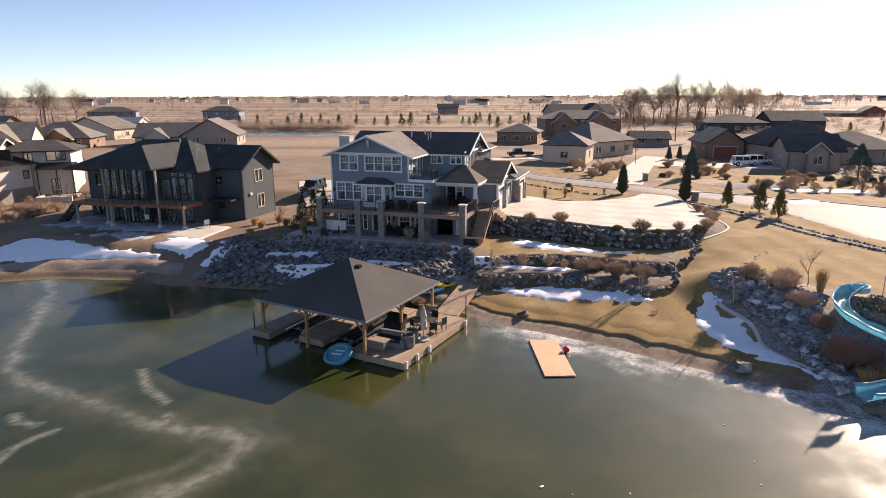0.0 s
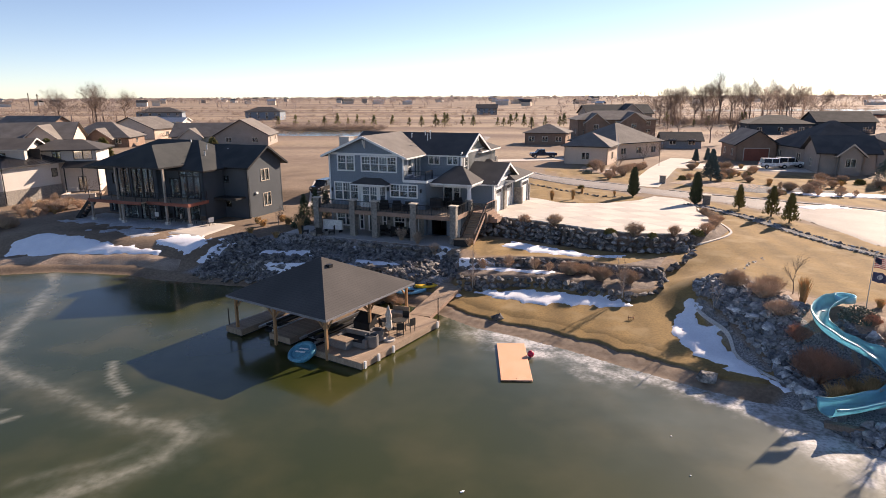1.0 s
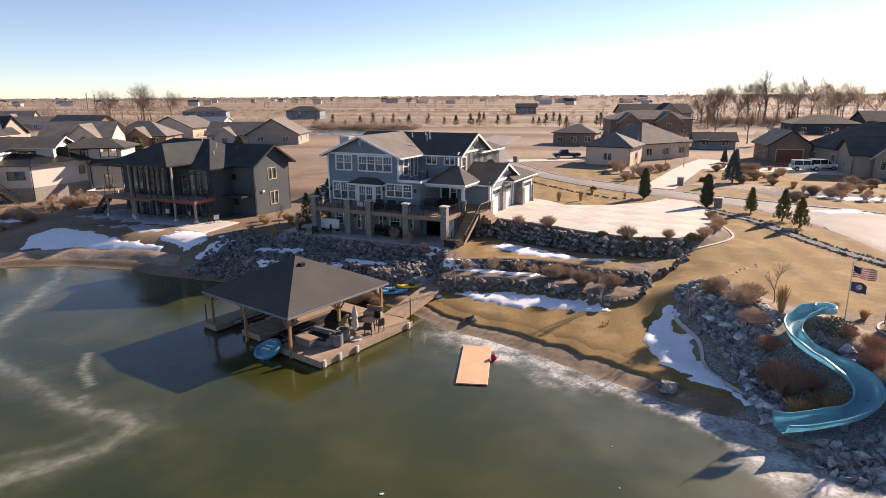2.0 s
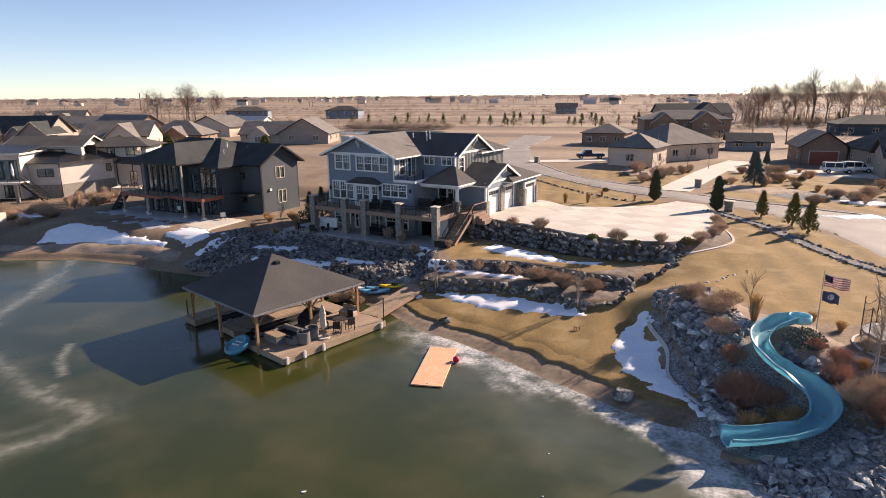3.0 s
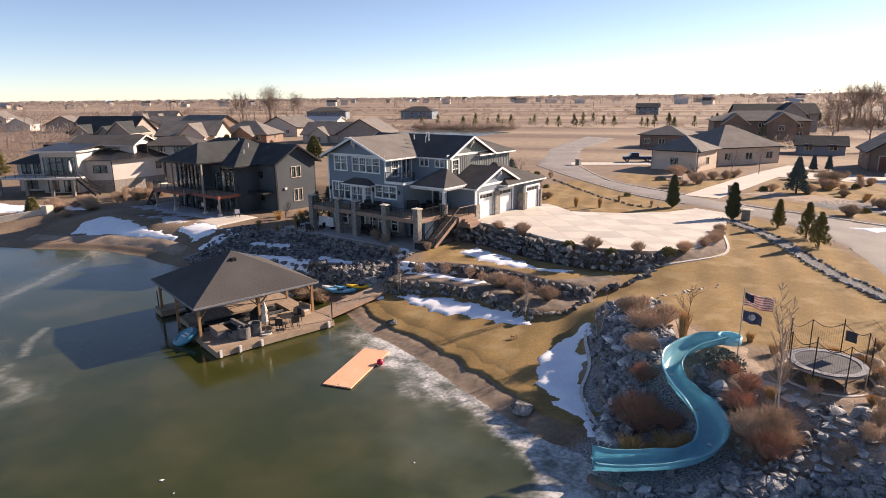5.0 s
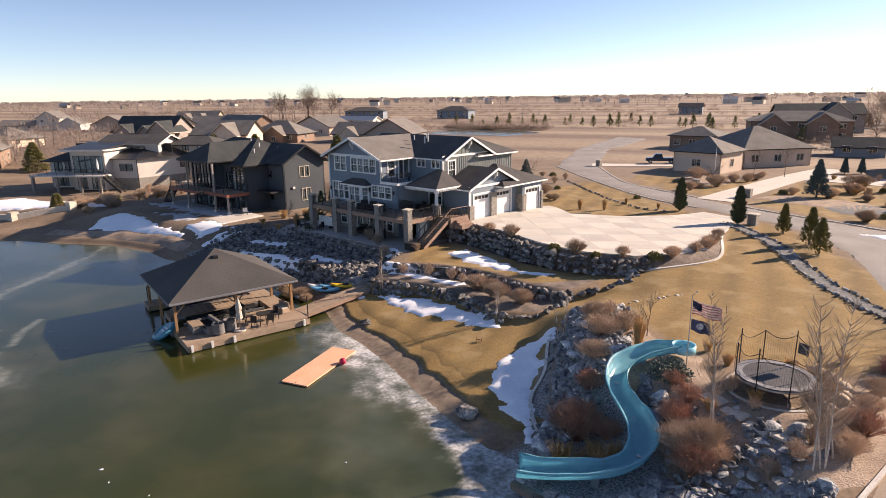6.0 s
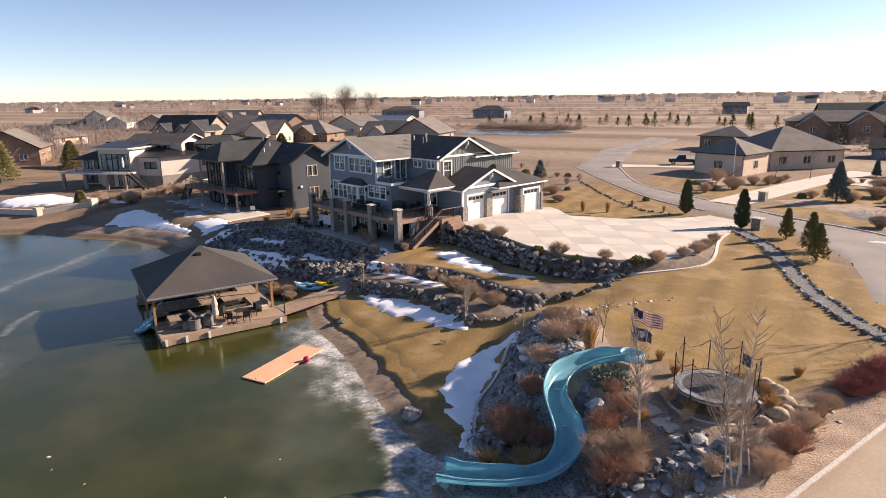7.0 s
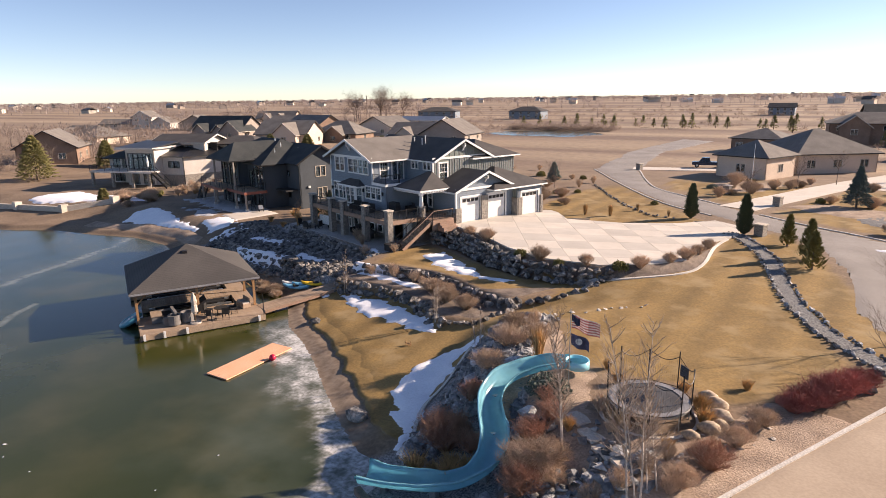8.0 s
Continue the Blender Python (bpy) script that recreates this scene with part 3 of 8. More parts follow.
me = bpy.data.meshes.new("lake_ice")
idx = np.arange(xx.size).reshape(xx.shape)
faces = np.stack([idx[:-1, :-1], idx[:-1, 1:], idx[1:, 1:], idx[1:, :-1]], -1).reshape(-1, 4)
me.from_pydata(np.stack([xx, yy, 0 * xx], -1).reshape(-1, 3).tolist(), [], faces.tolist())
me.attributes.new("frost", "FLOAT_COLOR", "POINT").data.foreach_set("color", np.stack([rim, sheen_tint, ridge, 1 + 0 * xx], -1).ravel().astype(np.float32))
me.materials.append(ice)
tagged(new("water", me), "frozen olive-green lake with frosty rim and pale cracks", "lake", kind="structure")

# ---- building kit ----
def wall(parent, p, q, z0, z1, material, holes=(), peak=None, name="wall", th=.22):
    """A wall from p to q (its outer side on the right hand), with openings (a0, a1, z0, z1) through it and a gable up to peak (a, z)."""
    p, q = Vector((*p, 0)), Vector((*q, 0))
    length = (q - p).length
    m = Matrix.Translation(p) @ Matrix.Rotation(math.atan2(q.y - p.y, q.x - p.x), 4, 'Z')
    bm = bmesh.new()
    zs = sorted({z0, z1, *(h[2] for h in holes), *(h[3] for h in holes)})
    xs = sorted({0.0, length, *(h[0] for h in holes), *(h[1] for h in holes)})
    for za, zb in zip(zs, zs[1:]):
        for a, b in zip(xs, xs[1:]):
            if not any(h[0] < b - 1e-6 and h[1] > a + 1e-6 and h[2] < zb - 1e-6 and h[3] > za + 1e-6 for h in holes):
                box(bm, a, b, 0, th, za, zb)
    if peak:
        tri = [(0, z1), (length, z1), peak]
        f = [bm.verts.new((a, 0, z)) for a, z in tri]
        b = [bm.verts.new((a, th, z)) for a, z in tri]
        bm.faces.new(f)
        bm.faces.new(b[::-1])
        for i in range(3):
            bm.faces.new((f[i], b[i], b[(i + 1) % 3], f[(i + 1) % 3]))
    bmesh.ops.remove_doubles(bm, verts=bm.verts[:], dist=1e-4)
    ob = part(name, bm, material, parent)
    ob.matrix_basis = m
    return m


def window(parent, m, hole, cols=2, trim=.13, frame_mat=None, bars=True, sash=True, name="window"):
    """A window in an opening: trim and bars, sill, one pane per light."""
    a0, a1, z0, z1 = hole
    bm = bmesh.new()
    y0, y1 = -.05, .08
    box(bm, a0 - trim, a0, y0, y1, z0 - trim, z1 + trim)
    box(bm, a1, a1 + trim, y0, y1, z0 - trim, z1 + trim)
    box(bm, a0, a1, y0, y1, z1, z1 + trim)
    box(bm, a0, a1, y0 - .03, y1, z0 - trim, z0)
    w = (a1 - a0) / cols
    bays = [(a0 + i * w - .055, a0 + i * w + .055, y0 + .01, y1, z0, z1) for i in range(1, cols)]
    if cols < 3:
        for r in bays:
            box(bm, *r)
    for i in range(cols):
        l, r = a0 + i * w + (.055 if i else 0), a0 + (i + 1) * w - (.055 if i < cols - 1 else 0)
        if sash:
            box(bm, l, r, .0, .07, (z0 + z1) / 2 - .035, (z0 + z1) / 2 + .035)
        if bars:
            for k in (1, 2):
                x = l + (r - l) * k / 3
                box(bm, x - .012, x + .012, .02, .05, (z0 + z1) / 2 + .035, z1)
            zc = (z0 + 3 * z1) / 4
            box(bm, l, r, .025, .045, zc - .012, zc + .012)
    ob = part(name, bm, frame_mat or M["white"], parent)
    ob.matrix_basis = m
    if cols > 2:
        each("mullion", frame_mat or M["white"], ob, *bays)
    for i in range(cols):
        pane = part("pane", boxes((a0 + i * w + .01, a0 + (i + 1) * w - .01, .055, .063, z0, z1)), M["glass"], ob)
        if bars and (i * 7 + int(a0 * 5)) % 3 == 0:
            part("blind", boxes((a0 + i * w + .05, a0 + (i + 1) * w - .05, .12, .135, z1 - .45 * (z1 - z0), z1)), M["blind"], ob)
    if not bars and z1 - z0 > 1.7 and a1 - a0 > 1.2:
        dr = min(.4, (a1 - a0) * .16)
        each("drape", M["blind"], ob, (a0, a0 + dr, .12, .17, z0, z1), (a1 - dr, a1, .12, .17, z0, z1))
    return ob


def slot(parent, m, hole, material, name="door", inset=.06, trim=.1, trim_mat=None):
    """A door leaf in an opening, with its casing."""
    a0, a1, z0, z1 = hole
    ob = part(name, boxes((a0, a1, inset, inset + .06, z0, z1)), material, parent)
    ob.matrix_basis = m
    if trim:
        part("casing", boxes((a0 - trim, a0, -.04, inset, z0, z1 + trim), (a1, a1 + trim, -.04, inset, z0, z1 + trim), (a0, a1, -.04, inset, z1, z1 + trim)), trim_mat or M["white"], ob)
    return ob


def gable_roof(parent, x0, x1, y0, y1, ze, yr, zr, material, edge=None, along="x", th=.2, rake=(True, True)):
    """Two slopes with their ridge along x (or y), and boards along eaves and rakes."""
    def P(a, b, z):
        return (a, b, z) if along == "x" else (b, a, z)
    ob = part("roof", slabs(th, [P(x0, y0, ze), P(x1, y0, ze), P(x1, yr, zr), P(x0, yr, zr)], [P(x0, yr, zr), P(x1, yr, zr), P(x1, y1, ze), P(x0, y1, ze)]), material, parent)
    if edge:
        e = .03
        for k, a in zip(rake, (x0 - e, x1 + e)):
            if k:
                part("rake_board", beam(bmesh.new(), P(a, y0, ze - .11), P(a, yr, zr - .11), .07, .21), edge, ob)
                part("rake_board", beam(bmesh.new(), P(a, yr, zr - .11), P(a, y1, ze - .11), .07, .21), edge, ob)
        for b in (y0 - e, y1 + e):
            part("fascia", beam(bmesh.new(), P(x0, b, ze - .11), P(x1, b, ze - .11), .05, .15), edge, ob)
    return ob


def hip_roof(parent, x0, x1, y0, y1, ze, r0, r1, zr, material, edge=None, th=.18, name="roof"):
    """Four slopes up to a ridge from r0 to r1 (points in plan)."""
    a, b, c, d = (x0, y0, ze), (x1, y0, ze), (x1, y1, ze), (x0, y1, ze)
    p, q = (*r0, zr), (*r1, zr)
    if r0 == r1:
        outlines = [[a, b, p], [b, c, p], [c, d, p], [d, a, p]]
    elif abs(r1[0] - r0[0]) >= abs(r1[1] - r0[1]):
        outlines = [[a, b, q, p], [b, c, q], [c, d, p, q], [d, a, p]]
    else:
        outlines = [[a, b, p], [b, c, q, p], [c, d, q], [d, a, p, q]]
    ob = part(name, slabs(th, *outlines), material, parent)
    if edge:
        for s, t in ((a, b), (b, c), (c, d), (d, a)):
            part("fascia", beam(bmesh.new(), (s[0], s[1], ze - .1), (t[0], t[1], ze - .1), .06, .15), edge, ob)
    return ob


def railing(parent, pts, h=.95, material=None, gap=.16, name="railing", low=.1, post=1.6):
    """Thin metal railing along a line of points."""
    rail_ = None
    for p, q in zip(pts, pts[1:]):
        p, q = Vector(p), Vector(q)
        n_ = max(1, round((q - p).length / gap))
        up = Vector((0, 0, 1))
        rail_ = part(name, beam(bmesh.new(), p + up * h, q + up * h, .05, .05), material or M["rail"], parent)
        part("bottom_rail", beam(bmesh.new(), p + up * low, q + up * low, .03, .03), material or M["rail"], parent)
        for i in range(n_ + 1):
            a = p.lerp(q, i / n_)
            if i % max(1, round(post / gap)) == 0 or i == n_:
                part("railing_post", beam(bmesh.new(), a, a + up * h, .05, .05), material or M["rail"], parent)
            else:
                part("baluster", beam(bmesh.new(), a + up * low, a + up * h, .016, .016), material or M["rail"], parent)
    return rail_


# ---- the lake house ----
house = thing("lake_house", "large blue-grey lake house with white trim, stone pillars and deck", "house", pose(HX, HY, 0, 0, 0, HYAW))
P0, DECK, EAVE, RIDGE = 2.4, 5.0, 10.15, 12.2
# lower storey, main storey and upper storey of the front wing, gable to the lake
holes = [(.75, 2.7, 2.9, 4.25), (3.5, 3.85, 2.6, 4.4), (4.6, 5.35, 2.45, 4.45), (6.2, 6.5, 2.6, 4.4), (7.5, 8.6, 2.9, 4.3), (9.3, 10.1, 2.9, 4.3)]
m = wall(house, (0, -.5), (11, -.5), P0, DECK, M["stone"], holes)
window(house, m, holes[0], 2)
window(house, m, holes[1], 1, .1, bars=False)
window(house, m, holes[2], 1, .14, bars=False, sash=False, name="glass_door")
window(house, m, holes[3], 1, .1, bars=False)
window(house, m, holes[4], 1)
window(house, m, holes[5], 1)
holes = [(.62, 3.3, 5.6, 7.3), (4.1, 5.95, 5.55, 7.25), (7.15, 10.0, 6.2, 7.35)]
m = wall(house, (0, -.5), (11, -.5), DECK, 7.75, M["siding"], [holes[0], holes[2]])
window(house, m, holes[0], 3)
window(house, m, holes[2], 3)
holes = [(1.1, 2.95, 8.68, 10.12), (3.9, 7.75, 8.68, 10.06)]
m = wall(house, (0, -.5), (8.6, -.5), 7.75, 10.25, M["siding"], holes, (4.3, 12.0))
window(house, m, holes[0], 2)
window(house, m, holes[1], 4)
part("gable_band", boxes((-.05, 8.65, -.58, -.5, 10.22, 10.42)), M["white"], house)
each("corner_board", M["white"], house, (-.04, .14, -.54, -.4, DECK, 10.2), (8.46, 8.64, -.54, -.4, 7.75, 10.2))
part("gable_bracket", beam(beam(boxes((4.22, 4.38, -.95, -.5, 11.4, 11.5)), (4.3, -.55, 10.95), (4.3, -1.0, 11.75), .12, .12), (4.3, -.54, 11.0), (4.3, -.54, 11.7), .12, .12), M["white"], house)
# bay window with its own small roof
for a, b, hole in (((3.45, -.5), (4.05, -1.15), (.18, .7, 5.5, 7.1)), ((4.05, -1.15), (6.05, -1.15), (.2, 1.8, 5.5, 7.1)), ((6.05, -1.15), (6.65, -.5), (.18, .7, 5.5, 7.1))):
    m = wall(house, a, b, DECK, 7.4, M["white"], [hole], name="bay_wall", th=.12)
    window(house, m, hole, 2 if hole[1] > 1 else 1, .07)
hip_roof(house, 2.95, 7.15, -1.45, -.4, 7.42, (4.1, -.45), (6.0, -.45), 8.0, M["roof"], M["white"], .12, "bay_roof")
# other outer walls of the main block
wall(house, (0, 12), (0, -.5), P0, 10.2, M["siding"])
wall(house, (0, 0), (0, -.5), P0, P0 + .1, M["siding"])
m = wall(house, (8.6, -.5), (8.6, 3.9), 7.75, 10.2, M["siding"], [(1.0, 1.9, 8.3, 9.8), (2.5, 3.9, 7.95, 9.9)])
window(house, m, (1.0, 1.9, 8.3, 9.8), 1)
window(house, m, (2.5, 3.9, 7.95, 9.9), 2, bars=False, sash=False, name="balcony_door")
wall(house, (11, -.5), (11, 3.9), P0, 7.75, M["siding"])
hs = [(.9, 2.0, 9.15, 9.95), (3.0, 4.1, 9.15, 9.95)]
m = wall(house, (8.6, 3.9), (13.1, 3.9), P0, 10.2, M["siding"], hs + [(2.6, 3.5, 5.05, 7.15), (3.7, 4.3, 5.4, 7.1)])
for h in hs:
    window(house, m, h, 2, .1, sash=False)
window(house, m, (2.6, 3.5, 5.05, 7.15), 1, bars=False, sash=False, name="glass_door")
window(house, m, (3.7, 4.3, 5.4, 7.1), 1)
m = wall(house, (13.1, 3.9), (13.1, 12), P0, 10.2, M["batten"], [(.9, 1.9, 7.95, 9.75)], (4.05, 12.05))
window(house, m, (.9, 1.9, 7.95, 9.75), 1, .16)
part("gable_band", boxes((13.1, 13.18, 3.85, 12.05, 10.18, 10.4)), M["white"], house)
each("corner_board", M["white"], house, (13.02, 13.16, 3.84, 4.02, 7.2, 10.2))
part("gable_bracket", beam(boxes((13.1, 13.6, 7.85, 7.99, 11.35, 11.5)), (13.15, 7.92, 10.9), (13.6, 7.92, 11.7), .12, .12), M["white"], house)
wall(house, (13.1, 12), (13.1, 15.7), P0, 10.1, M["batten"])
for i in range(34):
    v = 4.15 + i * .345
    top_ = 10.15 if v > 12 else 10.18
    if not 4.6 < v < 6.0:
        part("batten", boxes((13.1, 13.14, v - .035, v + .035, 7.3, top_)), M["pad"], house)
for i in range(10):
    part("batten", boxes((13.1, 13.14, 4.9 + i * .66 - .03, 4.9 + i * .66 + .03, 10.4, 11.95 - abs(4.9 + i * .66 - 7.95) * .5)), M["pad"], house)
wall(house, (13.1, 15.7), (4, 15.7), P0, 10.1, M["siding"])
wall(house, (4, 15.7), (4, 12), P0, 10.1, M["siding"])
wall(house, (4, 12), (0, 12), P0, 10.2, M["siding"])
# unseen floors and inner walls in the shade-black colour keep the panes dark
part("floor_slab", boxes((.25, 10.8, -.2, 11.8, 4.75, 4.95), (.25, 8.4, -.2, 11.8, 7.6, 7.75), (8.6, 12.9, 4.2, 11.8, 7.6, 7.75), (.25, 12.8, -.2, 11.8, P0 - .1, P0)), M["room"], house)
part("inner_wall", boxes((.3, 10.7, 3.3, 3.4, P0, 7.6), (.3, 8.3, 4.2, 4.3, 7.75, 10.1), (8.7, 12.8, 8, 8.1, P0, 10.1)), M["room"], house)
# roofs
gable_roof(house, -1.1, 8.0, -.6, 9.2, EAVE, 4.3, RIDGE, M["roofwarm"], M["white"], "y", rake=(True, False))
gable_roof(house, -.5, 13.65, 3.7, 12.1, EAVE - .05, 7.9, RIDGE - .05, M["roof"], M["white"])
hip_roof(house, 3.5, 13.62, 9, 16.2, EAVE - .06, (7, 12.4), (10.2, 12.4), 11.75, M["roof"], M["white"])
for u, v, h in ((8.3, 6.3, .55), (8.5, 6.6, .75), (7.6, 7.3, .35), (6.2, 6.8, .35)):
    bm = bmesh.new()
    z = RIDGE - abs(v - 7.9) * .48
    rod(bm, (u, v, z - .2), (u, v, z + h), .06, n=8)
    rod(bm, (u, v, z + h), (u, v, z + h + .08), .09, n=8)
    part("vent_pipe", bm, M["plasticwhite"], house)
part("chimney", boxes((-.45, .75, 2.4, 3.5, 2.4, 11.75), (-.5, .8, 2.35, 3.55, 11.75, 11.85)), M["chimney"], house)
# balcony over the main storey
part("balcony", boxes((8.6, 11.1, -.6, 3.9, 7.72, 7.9)), M["siding"], house)
part("balcony_trim", boxes((8.6, 11.16, -.66, -.6, 7.68, 7.94), (11.1, 11.16, -.6, 3.6, 7.68, 7.94)), M["white"], house)
railing(house, [(8.65, -.5, 7.9), (11.0, -.5, 7.9), (11.0, 1.2, 7.9)], .9, gap=.14, name="balcony_railing")
# porch with hipped roof
hip_roof(house, 11.0, 15.45, .45, 4.2, 7.62, (12.6, 3.7), (13.3, 3.7), 9.05, M["roof"], M["white"], .15, "porch_roof")
each("rafter_tail", M["white"], house, *[(11.1 + i * .3, 11.2 + i * .3, .4, .65, 7.3, 7.44) for i in range(15)], *[(15.25, 15.5, .65 + i * .33, .75 + i * .33, 7.3, 7.44) for i in range(10)])
part("porch_beam", boxes((11, 15.2, .75, .95, 7.2, 7.45), (15.0, 15.2, .95, 4, 7.2, 7.45)), M["white"], house)
bm = bmesh.new()
slab(bm, [(14.9, .65, 7.2), (15.25, .65, 7.2), (15.25, 1.0, 7.2), (14.9, 1.0, 7.2)], .1)
for z0, z1, r0, r1 in ((6.0, 7.15, .2, .14),):
    rod(bm, (15.08, .83, z0), (15.08, .83, z1), r0 * 1.3, r1 * 1.3, 4)
bmesh.ops.recalc_face_normals(bm, faces=bm.faces)
part("porch_column", bm, M["white"], house)
part("column_base", boxes((14.8, 15.36, .55, 1.11, DECK, 6.0), (14.75, 15.41, .5, 1.16, 5.98, 6.06)), M["stone"], house)
# lower storey under the porch
hl = [(.35, 2.0, 2.42, 4.35), (2.45, 3.4, 2.42, 4.3)]
m = wall(house, (11, 0), (15, 0), P0, 4.75, M["siding"], hl)
slot(house, m, hl[1], M["doorwhite"], "service_door")
# shade behind the open bay is put into these near-black panels
part("boat_store", boxes((11.2, 14.8, 3.2, 3.3, P0, 4.7), (11.0, 11.1, .2, 3.2, P0, 4.7), (13.2, 13.3, .3, 3.2, P0, 4.7)), M["room"], house)
wall(house, (15, 0), (15, 4), P0, 4.75, M["stone"])
# garage wing
m = wall(house, (13.1, 4), (16.6, 4), P0, 7.4, M["siding"])
wall(house, (12.9, 4.02), (13.1, 4.02), 5, 7.4, M["siding"])
hg = [(.75, 3.25, 3.9, 6.55), (4.35, 6.85, 3.9, 6.55)]
m = wall(house, (16.6, 4), (16.6, 12), P0, 7.35, M["siding"], hg, (3.95, 9.0))
for h in hg:
    ob = slot(house, m, h, M["doorwhite"], "garage_door", .1, .2)
    for i in range(4):
        w = (h[1] - h[0] - .3) / 4
        part("light", boxes((h[0] + .15 + i * w + .05, h[0] + .15 + (i + 1) * w - .05, .085, .1, 6.1, 6.42)), M["rail"], ob)
part("gable_band", boxes((16.55, 16.7, 3.9, 12.0, 7.3, 7.52)), M["white"], house)
each("corner_board", M["white"], house, (16.5, 16.68, 3.9, 4.1, 5.3, 7.35))
each("stone_skirt", M["stone"], house, (16.55, 16.82, 3.85, 4.55, 3.9, 5.6), (16.55, 16.82, 7.3, 8.2, 3.9, 6.6), (13.1, 16.6, 3.85, 4.0, 3.9, 5.2), (16.5, 17.45, 11.85, 12.0, 3.6, 5.9), (17.2, 17.5, 12.0, 12.6, 3.6, 5.9), (17.2, 17.5, 15.5, 15.85, 3.6, 5.9))
part("gable_bracket", beam(boxes((16.6, 17.1, 7.85, 7.97, 8.3, 8.42)), (16.65, 7.91, 7.95), (17.1, 7.91, 8.6), .1, .1), M["white"], house)
wall(house, (16.6, 12), (17.3, 12), P0, 7.2, M["batten"])
hg = [(.65, 3.25, 3.75, 6.4)]
m = wall(house, (17.3, 12), (17.3, 15.8), P0, 7.2, M["siding"], hg)
ob = slot(house, m, hg[0], M["doorwhite"], "garage_door", .1, .2)
for i in range(4):
    part("light", boxes((.85 + i * .57, 1.33 + i * .57, .085, .1, 5.95, 6.27)), M["rail"], ob)
wall(house, (17.3, 15.8), (13.1, 15.8), P0, 7.2, M["siding"])
gable_roof(house, 12.8, 17.15, 3.45, 11.85, 7.32, 7.95, 9.12, M["roof"], M["white"], rake=(False, True))
hip_roof(house, 9.5, 17.73, 8.2, 16.25, 7.2, (12.6, 12.2), (13.6, 12.2), 8.95, M["roof"], M["white"])
# deck, pillars, rails
part("deck_floor", boxes((-.3, 15.1, -3.1, -.5, 4.84, 5.0), (11, 15.1, -.5, 3.9, 4.84, 5.0)), M["wood"], house, "weathered deck boards")
part("deck_trim", boxes((-.36, 15.16, -3.16, -3.1, 4.62, 5.02), (15.1, 15.16, -3.1, 3.9, 4.62, 5.02), (-.36, -.3, -3.1, -.5, 4.62, 5.02)), M["deckfascia"], house)
each("deck_joist", M["deckfascia"], house, *[(u, u + .06, -3.1, -.5, 4.62, 4.84) for u in np.arange(0, 15, .6)])
PIL = (-.1, 4.1, 6.6, 10.8, 14.9)
for u in PIL:
    pl = part("pillar", boxes((u - .3, u + .3, -3.25, -2.65, P0 - .1, 6.0)), M["stone"], house, "stacked stone pillar")
    part("cap", boxes((u - .38, u + .38, -3.33, -2.57, 6.0, 6.1)), M["paver"], pl)
for a, b in zip(PIL, PIL[1:]):
    railing(house, [(a + .3, -3.05, DECK), (b - .3, -3.05, DECK)], .92)
railing(house, [(-.25, -2.7, DECK), (-.25, -.55, DECK)], .92)
railing(house, [(15.05, -2.6, DECK), (15.05, .5, DECK)], .92)
# stair from the patio to the landing beside the garage
bm = bmesh.new()
for i in range(13):
    v = -2.7 + i * .27
    box(bm, 15.45, 16.75, v, v + .3, 2.42 + i * .18, 2.58 + i * .18)
part("stair_tread", bm, M["wood"], house)
bm = bmesh.new()
for u in (15.4, 16.8):
    beam(bm, (u, -2.75, 2.5), (u, .85, 4.75), .06, .32)
part("stringer", bm, M["deckfascia"], house, "brown stair stringers")
part("landing", boxes((15.16, 16.95, .8, 3.4, 4.7, 4.86), (16.75, 16.95, .8, 3.4, 3.9, 4.7)), M["deckfascia"], house)
part("step", boxes((16.95, 17.25, 1.4, 3.2, 3.8, 4.62), (17.25, 17.55, 1.4, 3.2, 3.8, 4.4), (17.55, 17.85, 1.4, 3.2, 3.8, 4.2)), M["deckfascia"], house)
railing(house, [(16.8, -2.6, 2.6), (16.8, .85, 4.86), (16.9, 3.3, 4.86)], .9, gap=.2, name="stair_railing")
railing(house, [(15.45, -2.6, 2.6), (15.45, .85, 4.86)], .9, gap=.2, name="stair_railing")
bm = bmesh.new()
beam(bm, (16.86, -2.75, 3.45), (16.86, .95, 5.75), .1, .05)
beam(bm, (16.86, .95, 5.77), (16.96, 3.3, 5.77), .1, .05)
part("handrail", bm, M["deckfascia"], house)
tagged(part("planter_box", boxes((15.2, 16.6, -3.75, -2.95, P0, 2.98), (15.15, 16.65, -3.8, -2.9, 2.98, 3.05)), M["dark"]), "low dark wooden box at the foot of the stair", "planter").matrix_basis = house.matrix_basis.copy()
pat = thing("patio", "grey concrete patio in front of the house", "patio", house.matrix_basis.copy(), kind="structure")
part("paving", boxes((-3.2, 15.9, -4.4, -.5, P0 - .12, P0), (11, 15.9, -.5, 4, P0 - .12, P0)), M["patio"], pat)

# ---- boathouse and dock ----
BH = pose(-5.75, 41.16, 0, 0, 0, -27.4)
bh = thing("boathouse", "open timber boathouse with grey hipped shingle roof over the ice", "boathouse", BH)
hip_roof(bh, -4.62, 4.62, -4.62, 4.62, 2.9, (0, 0), (0, 0), 5.2, M["roofbh"], M["pad"], .12)
part("roof_vent", boxes((.8, 1.15, -.45, -.1, 4.55, 4.85)), M["rail"], bh)
